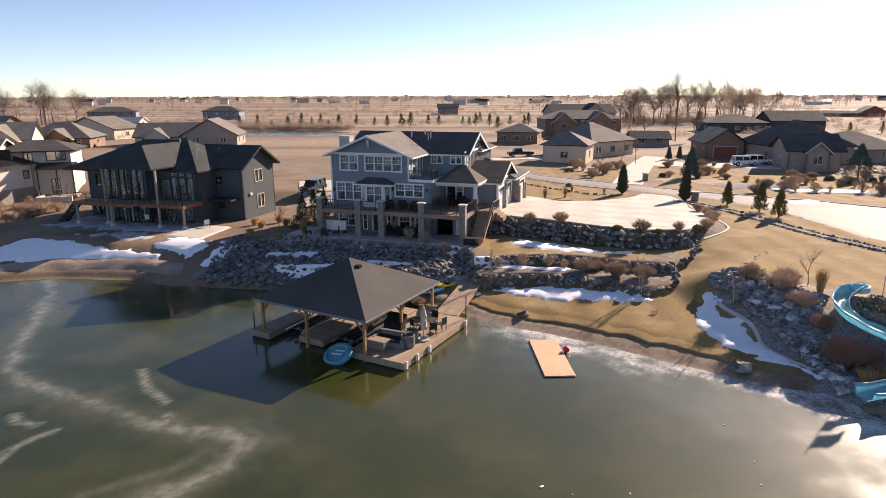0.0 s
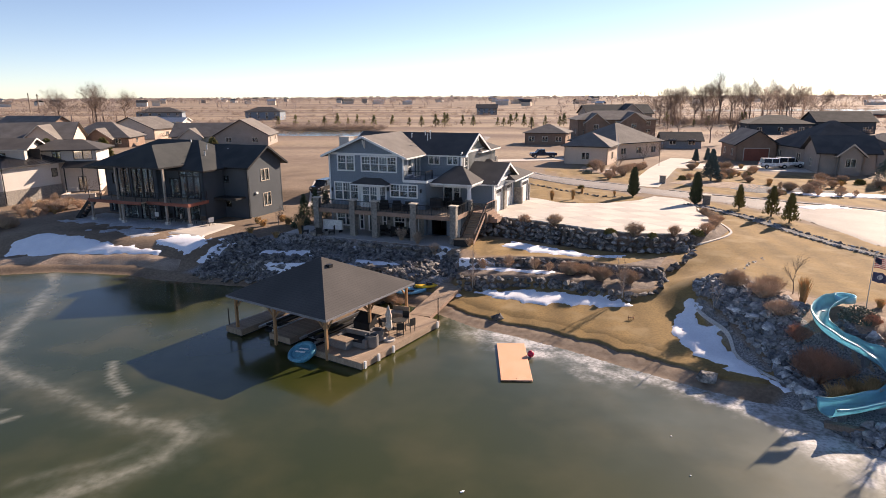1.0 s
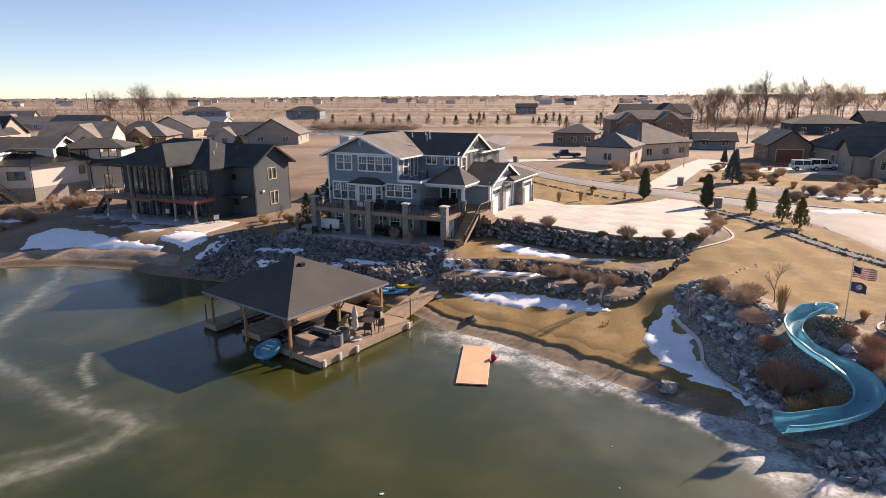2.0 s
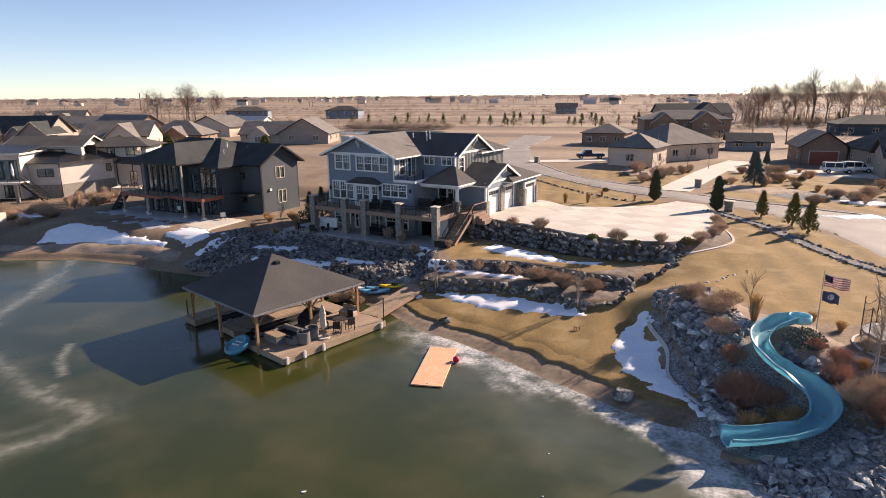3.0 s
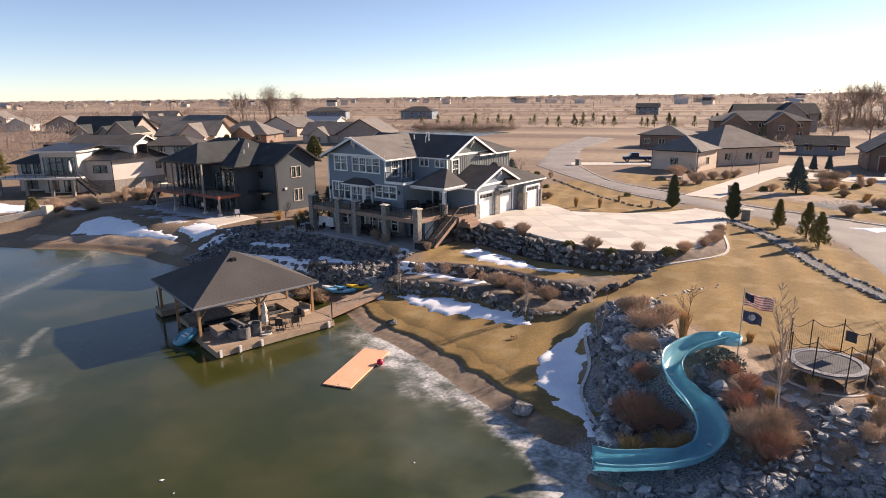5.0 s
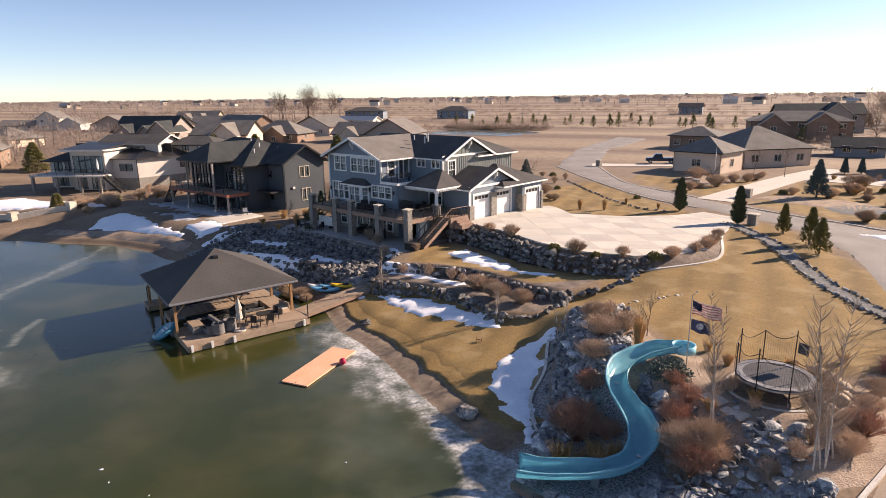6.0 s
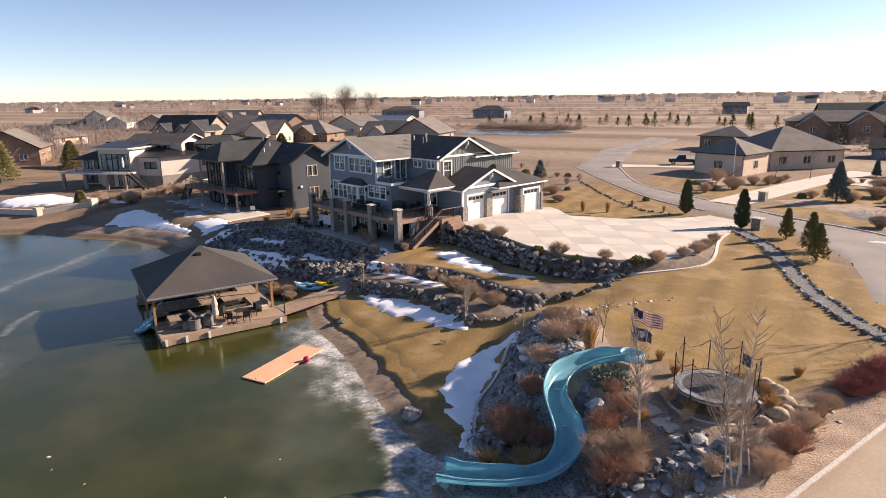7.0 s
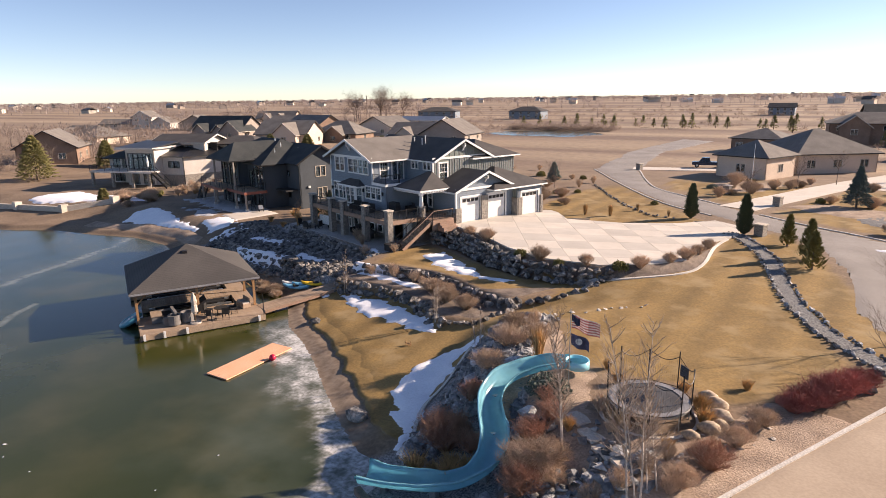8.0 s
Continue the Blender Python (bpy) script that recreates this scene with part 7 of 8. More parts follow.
HOUSES = [
    ("tan_house", "tan stucco house with brown hipped roof beside the street", 22.6, 122.1, -22, 8.4, 8.5, 6.7, 9.0, "hip", "tan", "roofwarm", (1, 1), None, []),
    ("tan_house", "long tan house wing with brown hipped roof", 35.4, 135.6, 38, 14, 13, 6.5, 10.2, "hip", "tan", "roofwarm", (3, 1), None, []),
    ("brown_house", "brown two-storey house beyond the tan one", 18, 171, -14, 11, 10, 6.4, 8.4, "hip", "brownwall", "roofwarm", (3, 1), None, []),
    ("brown_house", "wide brown timber house with broad roof", 43, 206, 6, 25, 13, 8.6, 11.2, "hip", "brownwall", "roofwarm", (5, 2), None, [(-7, 7, 7.6, 10.6, 1.5), (5, 8, 7.8, 10.9, 1.5)]),
    ("brown_house", "dark gabled house beyond the timber one", 51, 246, 8, 25, 14, 9.4, 12.6, "side", "greywall", "roofblack", (4, 2), None, [(4, 9, 9, 13, 1.5)]),
    ("craftsman_house", "grey-brown gabled house wing with lit window", 63.4, 108.5, -10, 8.4, 9, 6.7, 9.3, "side", "greywall", "roof", (1, 1), None, [(.2, 3.6, 6.3, 8.2, .9)]),
    ("craftsman_house", "gabled garage wing with red-brown door", 57.2, 130, -4, 7.6, 11, 6.4, 9.2, "front", "brownwall", "roofwarm", (1, 2), (1.5, 6.1), []),
    ("craftsman_house", "tall grey-roofed main wing of the gabled house", 69.6, 119.5, 4, 15, 14, 6.6, 11.2, "hip", "greywall", "roof", (2, 2), None, []),
    ("craftsman_house", "low tan-roofed side wing of the gabled house", 81, 122, 4, 15, 12, 5.8, 8.8, "hip", "greywall", "roofwarm", (2, 2), None, []),
    ("dark_house", "low dark house with snow on its roof", 100, 222, -4, 20, 14, 6.6, 9.2, "hip", "darkgrey", "roofblack", (3, 2), None, []),
    ("dark_house", "dark gabled wing of the low house", 121, 222, -4, 18, 14, 7.2, 10.4, "side", "darkgrey", "roofblack", (3, 2), None, []),
    ("dark_house", "small blue-roofed shed beyond the red garage", 51, 160, -6, 9, 8, 5.2, 7, "side", "siding", "roofblack", (2, 1), None, []),
    ("red_barn", "small red-brown barn with pitched roof in the field", 244, 372, -12, 12, 12, 6.2, 9.5, "front", "reddoor", "roofwarm", (2, 1), None, []),
    ("red_barn", "long low shed beside the barn", 226, 374, -12, 24, 8, 5, 6.6, "side", "reddoor", "roofwarm", (3, 1), None, []),
    ("brown_house", "low brown gabled house beyond the dark neighbour", -64, 164, 10, 14, 14, 6.0, 10.2, "front", "greywall", "roofwarm", (2, 2), None, []),
    ("brown_house", "long roofed house wing beyond the dark neighbour", -77, 166, 10, 15, 12, 5.6, 9.0, "side", "stucco", "roofwarm", (3, 2), None, [(-2, 6, 5.4, 7.8, 1.2)]),
    ("brown_house", "large brown-roofed house with a timber gable", -104, 138, 20, 16, 12, 6.6, 10.3, "side", "tan", "roofwarm", (3, 2), None, [(2.5, 7.5, 6.4, 9.9, 2.9)]),
    ("brown_house", "brown-roofed house with low gable", -101, 157, 12, 16, 12, 5.8, 9.6, "hip", "brownwall", "roofwarm", (3, 1), None, [(1, 6.5, 5.6, 8.2, 2)]),
    ("dark_house", "big dark-roofed house with several gables", -149, 148, 12, 22, 13, 6.2, 11.2, "side", "greywall", "roofblack", (4, 2), None, [(-5, 6, 6, 8.8, 2), (3, 5, 6, 8.4, 1.6), (9, 8, 6.2, 9.8, 3)]),
    ("brown_house", "broad brown-roofed house with two dormer gables", -228, 243, 20, 22, 12, 6.2, 10.6, "side", "tan", "roofwarm", (4, 1), None, [(-4, 6, 6.2, 9.4, 1.2), (4, 6, 6.2, 9.4, 1.2)]),
    ("white_house", "white two-storey house with gables", -262, 188, 30, 10, 10, 8.8, 12, "front", "whitewall", "roofwarm", (2, 2), None, []),
    ("white_house", "low white house wing with gabled end", -253, 192, 30, 10, 9, 6, 9, "front", "whitewall", "roofwarm", (1, 1), None, []),
    ("brown_house", "low tan ranch house among bare trees", -276, 182, 30, 16, 10, 5.6, 8, "side", "tan", "roofwarm", (3, 1), None, []),
    ("white_house", "small gabled house with a white porch", -222, 190, 30, 14, 10, 6.2, 10, "front", "greywall", "roofwarm", (2, 1), None, []),
    ("brown_house", "brown gabled house beside the big pine", -113, 78, 52, 12, 13, 6.6, 10.4, "front", "brownwall", "roofwarm", (2, 2), None, []),
    ("brown_house", "brown ranch house with pale trim", -175, 112, 14, 24, 13, 5.6, 9.0, "hip", "tan", "roofwarm", (4, 2), None, [(-3, 7, 5.4, 8.4, 2)]),
    ("grey_house", "blue-grey two-storey house in the mid distance", -5, 440, 0, 14, 10, 8, 10.5, "side", "siding", "roof", (4, 2), None, []),
    ("grey_house", "blue-grey house with stacked roofs in the mid distance", -131, 350, 4, 20, 12, 8.0, 10.5, "hip", "siding", "roof", (4, 2), None, []),
    ("grey_house", "blue-grey house with flat terraces", -187, 339, 20, 24, 14, 8, 10.5, "hip", "siding", "roof", (5, 2), None, []),
    ("white_house", "low pale ranch house among trees", -205, 232, 10, 24, 11, 6, 8.5, "side", "whitewall", "roofwarm", (4, 1), None, []),
    ("white_house", "low pale sheds in the field", -150, 270, 0, 26, 8, 5.5, 7.2, "side", "whitewall", "alu", (3, 1), None, []),
    ("brown_house", "pair of brown gabled houses beyond", -112, 190, -10, 18, 12, 6.5, 10, "front", "tan", "roofwarm", (2, 1), None, []),
    ("brown_house", "brown-roofed cottage in a row", -150, 190, -10, 22, 12, 6.5, 10.3, "side", "brownwall", "roofwarm", (4, 1), None, []),
    ("brown_house", "brown house with a wide porch", -165, 168, -10, 18, 12, 6.5, 9.8, "side", "tan", "roofwarm", (4, 1), None, []),
]
for nm, lb, x, y, yaw, w, d, e, r, kd, wm, rm, wi, ga, gables in HOUSES:
    h = simple_house(nm, lb, x, y, yaw, w, d, e, r, kd, M[wm], M[rm], M["white"] if "white" in wm else None, gz(x, y), wi, ga)
    for gu, gw_, ge, gr, gp in gables:
        front_gable(h, gu, gw_, ge, gr, gp, M[wm], M[rm], gz(x, y), M["stucco"], d / 2)
farr = random.Random(11)
for i in range(150):
    a, r = radians(farr.uniform(40, 172)), farr.choice((950, 1200, 1500, 1800, 2300, 2800, 3300)) * farr.uniform(.85, 1.15)
    x, y = r * math.cos(a), r * math.sin(a)
    s = 1 + r / 2500
    h = thing("far_house", farr.choice(("small pale farmhouse on the horizon", "distant house with dark roof in fields", "far-off pale barn in the fields")), "house", pose(x, y, 3, 0, 0, farr.uniform(-40, 40)), "distant houses")
    w, d, e, q = farr.uniform(10, 20), farr.uniform(8, 11), farr.uniform(2.8, 4.8) * s, farr.uniform(1.5, 2.6) * s
    part("wall", boxes((-w / 2, w / 2, 0, d, -.5, e)), M[farr.choice(("whitewall", "whitewall", "stucco", "tan", "greywall"))], h)
    gable_roof(h, -w / 2 - .5, w / 2 + .5, -.5, d + .5, e, d / 2, e + q, M[farr.choice(("roof", "roofwarm", "alu"))])

# ---- vehicles ----
def vehicle(name, label, x, y, yaw, paint, pickup=False, L=4.7):
    v = thing(name, label, "car", pose(x, y, gz(x, y) + .1, 0, 0, yaw))
    bm_ = bmesh.new()
    h = L / 2
    prof = [(-h, .45), (-h, .95), (-h + .15, 1.02), (-h + 1.2, 1.08), (h - .1, 1.0), (h, .9), (h, .45)]
    a_ = [bm_.verts.new((p, -.92, z)) for p, z in prof]
    b_ = [bm_.verts.new((p, .92, z)) for p, z in prof]
    bm_.faces.new(a_)
    bm_.faces.new(b_[::-1])
    for i_ in range(len(prof)):
        j_ = (i_ + 1) % len(prof)
        bm_.faces.new((a_[i_], b_[i_], b_[j_], a_[j_]))
    bmesh.ops.recalc_face_normals(bm_, faces=bm_.faces)
    bmesh.ops.bevel(bm_, geom=bm_.edges[:], offset=.06, segments=2, affect='EDGES')
    part("body", bm_, paint, v)
    c0, c1 = (-h + 1.15, (.35 if pickup else h - .15))
    bm_ = bmesh.new()
    lo = [(c0, -.88, 1.04), (c1, -.88, 1.0), (c1, .88, 1.0), (c0, .88, 1.04)]
    hi = [(c0 + .55, -.72, 1.72), (c1 - .2, -.72, 1.74), (c1 - .2, .72, 1.74), (c0 + .55, .72, 1.72)]
    A, B = [bm_.verts.new(p) for p in lo], [bm_.verts.new(p) for p in hi]
    bm_.faces.new(B)
    for i_ in range(4):
        bm_.faces.new((A[i_], A[(i_ + 1) % 4], B[(i_ + 1) % 4], B[i_]))
    bm_.faces.new(A[::-1])
    bmesh.ops.recalc_face_normals(bm_, faces=bm_.faces)
    part("windows", bm_, M["carblack"], v, "dark tinted window band")
    part("roof", boxes((c0 + .5, c1 - .15, -.74, .74, 1.72, 1.79)), paint, v)
    each("pillar", paint, v, *[(x_ - .05, x_ + .05, s_ * .82 - .07, s_ * .82 + .07, 1.02, 1.74) for x_ in (c0 + .6, (c0 + c1) / 2 + .1, c1 - .22) for s_ in (-1, 1)])
    for x_ in (-h + .85, h - .9):
        for s_ in (-.88, .88):
            bm_ = bmesh.new()
            rod(bm_, (x_, s_ - .12, .36), (x_, s_ + .12, .36), .37, n=16)
            w_ = part("wheel", bm_, M["rubber"], v)
            bm_ = bmesh.new()
            rod(bm_, (x_, s_ - .13, .36), (x_, s_ + .13, .36), .2, n=10)
            part("rim", bm_, M["alu"], w_)
    each("headlight", M["plasticwhite"], v, (-h - .02, -h + .05, -.8, -.5, .75, .9), (-h - .02, -h + .05, .5, .8, .75, .9))
    each("tail_light", M["reddoor"], v, (h - .05, h + .02, -.85, -.65, .7, .95), (h - .05, h + .02, .65, .85, .7, .95))
    return v


vehicle("suv", "white off-road suv parked on the far driveway", 55.2, 116.6, 176, M["carwhite"])
vehicle("suv", "second pale suv parked beside the white one", 58.6, 118.3, 176, M["carwhite"])
vehicle("pickup_truck", "dark blue pickup parked beside the tan house", 15.3, 134.5, 12, M["carblue"], True, 5.6)
vehicle("suv", "black suv parked beside the dark house", -18.2, 84.5, 75, M["carblack"])

# ---- plants ----
def twigs(seed, h, r, n_, thick=.016, fork=4, lean=1.0):
    """A leafless shrub: many thin forking twigs from one crown."""
    q = random.Random(seed)
    bm_ = bmesh.new()
    for _ in range(n_):
        a_, s_ = q.uniform(0, 6.283), math.sqrt(q.random())
        base = Vector((.18 * r * math.cos(a_) * q.random(), .18 * r * math.sin(a_) * q.random(), -.05))
        hh = h * (1 - .45 * s_ * s_) * q.uniform(.75, 1.05)
        tip = Vector((r * s_ * lean * math.cos(a_), r * s_ * lean * math.sin(a_), hh))
        mid = base.lerp(tip, .5) + Vector((q.uniform(-.1, .1) * r, q.uniform(-.1, .1) * r, .06 * h))
        rod(bm_, base, mid, thick, thick * .7, 3)
        rod(bm_, mid, tip, thick * .7, thick * .25, 3)
        for _k in range(fork):
            p = mid.lerp(tip, q.uniform(.0, .8))
            e = p + Vector((q.uniform(-.3, .3) * r, q.uniform(-.3, .3) * r, q.uniform(.05, .3) * h))
            rod(bm_, p, e, thick * .65, thick * .3, 3)
    return bm_


def blades(seed, h, r, n_):
    """A tuft of dry grass."""
    q = random.Random(seed)
    bm_ = bmesh.new()
    for _ in range(n_):
        a_, s_ = q.uniform(0, 6.283), q.random()
        b_ = Vector((.25 * r * q.uniform(-1, 1), .25 * r * q.uniform(-1, 1), 0))
        tip = b_ + Vector((r * s_ * math.cos(a_), r * s_ * math.sin(a_), h * q.uniform(.6, 1)))
        rod(bm_, b_, b_.lerp(tip, .55) + Vector((0, 0, .1 * h)), .02, .014, 3)
        rod(bm_, b_.lerp(tip, .55) + Vector((0, 0, .1 * h)), tip, .014, .003, 3)
    return bm_


SHRUB = {}
for key, mt, args in (("tan", "twig", (1.15, .85, 150, .012, 6)), ("russet", "twigred", (1.5, 1.2, 130, .016, 6)), ("crimson", "twigcrimson", (1.25, 1.2, 190, .012, 7)), ("dome", "twig", (1.0, .95, 210, .014, 6)), ("big", "twig", (1.45, 1.35, 140, .014, 7)), ("thin", "twig", (1.2, .6, 70, .011, 6)), ("redstem", "twigred", (2.1, 1.5, 250, .014, 8))):
    SHRUB[key] = [mesh_of("shrub", twigs(s, *args), M[mt]) for s in (1, 2, 3)]
SHRUB["tuft"] = [mesh_of("tuft", blades(s, .75, .55, 160), M["straw"]) for s in (1, 2)]
SHRUB["tall"] = [mesh_of("tuft", blades(s, 1.5, .4, 170), M["straw"]) for s in (3, 4)]


def green_mound(seed, h, r, n_=420):
    q = random.Random(seed)
    bm_ = bmesh.new()
    for _ in range(n_):
        a_, e_ = q.uniform(0, 6.283), math.asin(q.uniform(-.1, 1))
        k_ = q.uniform(.55, 1.0)
        c_ = Vector((r * k_ * math.cos(a_) * math.cos(e_), r * k_ * math.sin(a_) * math.cos(e_), h * k_ * math.sin(e_) + .05))
        d_ = Vector((q.gauss(0, 1), q.gauss(0, 1), q.gauss(.5, 1))).normalized() * .16
        s_ = d_.cross(Vector((q.gauss(0, 1), q.gauss(0, 1), q.gauss(0, 1)))).normalized() * .07
        v_ = [bm_.verts.new(c_ - s_), bm_.verts.new(c_ + s_), bm_.verts.new(c_ + d_), bm_.verts.new(c_ + d_ * .4 + s_.cross(d_) * 3)]
        for f_ in ((0, 1, 2), (0, 2, 3), (1, 3, 2), (0, 3, 1)):
            bm_.faces.new([v_[i_] for i_ in f_])
    return bm_


SHRUB["green"] = [mesh_of("shrub", green_mound(s, .55, .6), M["needle"]) for s in (1, 2)]
SHRUB["juniper"] = [mesh_of("shrub", green_mound(s, .8, 1.1, 700), M["spruce"]) for s in (3,)]
PLANTS = {
    ("dome", "rounded leafless tan shrub in the boulder bed", "shrub"): [(12.4, 49.9, 1.15), (14.6, 48.4, 1.2), (16.7, 47.9, 1.1), (13.5, 50.4, .8), (-3.2, 46.4, .8), (-2.2, 46.9, .9), (-4.4, 47.2, .8), (-1.3, 46.1, .7)],
    ("thin", "sparse leafless shrub in the boulder bed", "shrub"): [(7.4, 51.4, 1), (9.6, 51.3, 1), (5.2, 51, .9), (10.8, 50.8, .8), (3.8, 56, .8), (.6, 55.6, 1.0), (-1.2, 57.2, 1), (-3, 58.5, 1.1), (33.0, 32.0, .8), (33.6, 33.2, .7), (34.6, 32.4, .7), (34.0, 34.4, .7), (35.3, 36.0, .6), (32.2, 31.4, .8), (31.6, 35.2, .6), (30.6, 36.6, .8), (36.4, 38.2, .6), (23.6, 44.6, .9)],
    ("tan", "bare tan shrub along the driveway edge", "shrub"): [(9, 60.9, .9), (11.8, 59.3, 1.1), (18.6, 55.8, 1.15), (22.2, 56.4, .8), (25.7, 58.6, 1.0), (28, 63, 1.0), (27.2, 61.2, .8), (28.4, 65.5, .9), (28.6, 68.5, .8)],
    ("green", "low green shrub along the driveway edge", "shrub"): [(16.6, 56.5, 1), (20.2, 55.9, .8), (24.5, 57.5, 1.1), (18, 90, .8)],
    ("big", "large bare tan shrub on the slope by the slide", "shrub"): [(22.9, 43.4, .8), (23.9, 40.9, .95), (24, 38.5, .8), (29.0, 32.5, .9), (29.8, 33.0, .8), (30.2, 32.2, .6), (24.9, 42.4, .85), (34.8, 33, .6), (35.2, 35, .6), (36, 36.8, .6), (36.6, 39, .6)],
    ("russet", "russet leafless shrub on the slope by the slide", "shrub"): [(24.3, 36.4, .7), (28.5, 34.2, .75), (35.5, 34.7, .75), (29.5, 31.4, .85), (28.9, 35.2, .6), (28.2, 36.4, .5), (25.7, 33.9, .7)],
    ("redstem", "large round leafless shrub with orange-brown stems", "shrub"): [(24.3, 33.9, 1.0)],
    ("crimson", "crimson dogwood shrub beside the sandy track", "shrub"): [(37.6, 41.0, .75), (38.1, 41.8, .95), (38.8, 42.9, 1.0), (39.4, 44, .9), (40, 45.2, .8)],
    ("tuft", "clump of straw-coloured ornamental grass", "grass"): [(24.2, 31.7, 1.3), (25.1, 31.8, 1.2), (25.9, 31.8, 1.3), (26.4, 32.4, 1.2), (25.5, 32.5, 1.2), (29.9, 34.9, .8), (33.8, 35.2, .7), (34.2, 39, 1), (34.6, 37.9, 1), (30.4, 39.6, .8), (29.4, 41, .7), (33.2, 40.4, .8),
                                                                           (-16.4, 60.6, 1), (-19.5, 61.5, 1), (-19.6, 65.3, 1.2), (-17.2, 66.5, 1.2), (-20.8, 66.7, 1.1), (-18.4, 68, 1.2), (31.6, 36.0, .8), (35.6, 42.2, .7)],
    ("tall", "tall straw-coloured ornamental grass", "grass"): [(26.0, 40.1, 1.2), (13.1, 79.5, .9), (15.8, 80.2, .9), (-13.8, 60.6, 1.1), (17.5, 84.8, .6), (21.5, 83.0, .6)],
    ("juniper", "low spreading blue juniper beside the slide", "shrub"): [(27.9, 37.2, 1.0), (21.2, 108, .8)],
}
for (key, label, cat), spots in PLANTS.items():
    for i, (x, y, s) in enumerate(spots):
        ob = tagged(new("grass_clump" if cat == "grass" else "shrub", SHRUB[key][i % len(SHRUB[key])]), label, cat, key + " plants")
        ob.matrix_basis = Matrix.LocRotScale((x, y, gz(x, y)), Euler((0, 0, rng.uniform(0, 6.28))), (s, s, s * rng.uniform(.9, 1.1)))
pr = random.Random(5)
for i in range(170):      # brush across the street and along yards
    x, y = pr.choice(((pr.uniform(22, 50), pr.uniform(100, 120)), (pr.uniform(-16, 10), pr.uniform(80, 118)), (pr.uniform(40, 75), pr.uniform(82, 100)), (pr.uniform(-56, -48), pr.uniform(60, 80))))
    if sdist(x, y, ROAD) > -1.5 or (PAD and sdist(x, y, PAD) > -2) or abs((x - 27) * .92 - (y - 92) * .38) < 3.2 and y > 92:
        continue
    key = pr.choice(("tan", "big", "dome", "thin", "green", "tuft"))
    ob = tagged(new("shrub", SHRUB[key][0]), "bare winter shrub in a neighbouring garden", "shrub", "garden shrubs")
    s = pr.uniform(.7, 1.4)
    ob.matrix_basis = Matrix.LocRotScale((x, y, gz(x, y)), Euler((0, 0, pr.uniform(0, 6.28))), (s, s, s))


def conifer(seed, h, r, n_, droop=.25, bare=.1, top=1.0, size=.35, col=1.0):
    """Foliage of a conifer: many small pointed sprays round the stem, with gaps."""
    q = random.Random(seed)
    bm_ = bmesh.new()
    for _ in range(n_):
        f_ = bare + (1 - bare) * q.random() ** .85
        z_ = h * f_
        lim = r * (1 - f_) ** top * (1 if col == 1.0 else min(1, f_ * 6)) + .03
        a_ = q.uniform(0, 6.283)
        k_ = lim * math.sqrt(q.uniform(.2, 1.08)) * (1 + .15 * math.sin(9 * f_ * h + 3 * a_))
        c_ = Vector((k_ * math.cos(a_), k_ * math.sin(a_), z_))
        o_ = Vector((math.cos(a_), math.sin(a_), -droop + q.uniform(-.2, .5))).normalized() * size * q.uniform(.6, 1.2)
        s_ = Vector((-math.sin(a_), math.cos(a_), q.uniform(-.3, .3))) * size * .28
        u_ = Vector((0, 0, size * .22))
        v_ = [bm_.verts.new(p) for p in (c_ - o_ * .5 - s_ * .3, c_ + s_, c_ + o_ * .6, c_ - s_, c_ + u_)]
        for f2 in ((0, 1, 4), (1, 2, 4), (2, 3, 4), (3, 0, 4), (0, 3, 2), (0, 2, 1)):
            bm_.faces.new([v_[i_] for i_ in f2])
    return bm_


def evergreen(name, label, x, y, h, r, mt, n_=700, seed=1, **kw):
    t_ = thing(name, label, "tree", pose(x, y, gz(x, y)))
    bm_ = bmesh.new()
    rod(bm_, (0, 0, -.1), (0, 0, h * .92), .045 * h ** .7, .01, 7)
    part("trunk", bm_, M["bark"], t_)
    part("crown", conifer(seed, h, r, n_, **kw), M[mt], t_)
    return t_


for x, y, h, r, s in ((23.9, 82.9, 3.8, .78, 1), (30.1, 77.0, 3.9, .8, 2)):
    evergreen("cypress", "dense dark columnar evergreen at the driveway mouth", x, y, h, r, "cypress", 3200, s, droop=-.8, bare=.02, top=.5, size=.26, col=.5)
for x, y, h, r, s in ((34.1, 74.0, 2.8, .75, 3), (36, 69.8, 3.3, .95, 4), (36.5, 66.5, 3.0, .95, 5)):
    evergreen("pine", "young yellow-green pine on the grass verge", x, y, h, r, "needle", 620, s, droop=-.9, bare=.08, top=.75, size=.36)
for x, y, h, r, s in ((38.8, 99, 4.9, 1.7, 6), (-2.0, 104.5, 3.0, 1.2, 8), (64.5, 98, 5.5, 3.0, 9), (69, 95, 7, 3.2, 10), (67, 92, 5, 2.8, 26), (45, 128, 2.6, .6, 23), (47.5, 129, 2.6, .55, 24)):
    evergreen("spruce", "blue-green spruce in a street-side garden", x, y, h, r, "spruce", 2200, s, size=.42)
for x, y, h, r, s in ((-15.6, 67.6, 3.2, .8, 11), (-14.4, 68.2, 3.6, .85, 12), (-13.4, 68.8, 3.2, .8, 13)):
    evergreen("cypress", "dark columnar evergreen beside the house", x, y, h, r, "cypress", 700, s, droop=-.4, bare=.02, top=.7, size=.28, col=.5)
for x, y, h, r, s in ((-94, 67.5, 8.6, 3.6, 14), (-103, 86, 6, 2.6, 15), (-55.5, 60.2, 2.0, .8, 16), (-75, 121, 5, 2.2, 17), (-52, 122, 5, 2.2, 18), (-85, 118, 5, 2.4, 25)):
    evergreen("pine", "broad green pine near the lake bank", x, y, h, r, "needle", 3200, s, droop=0, bare=.04, top=.7, size=.55)
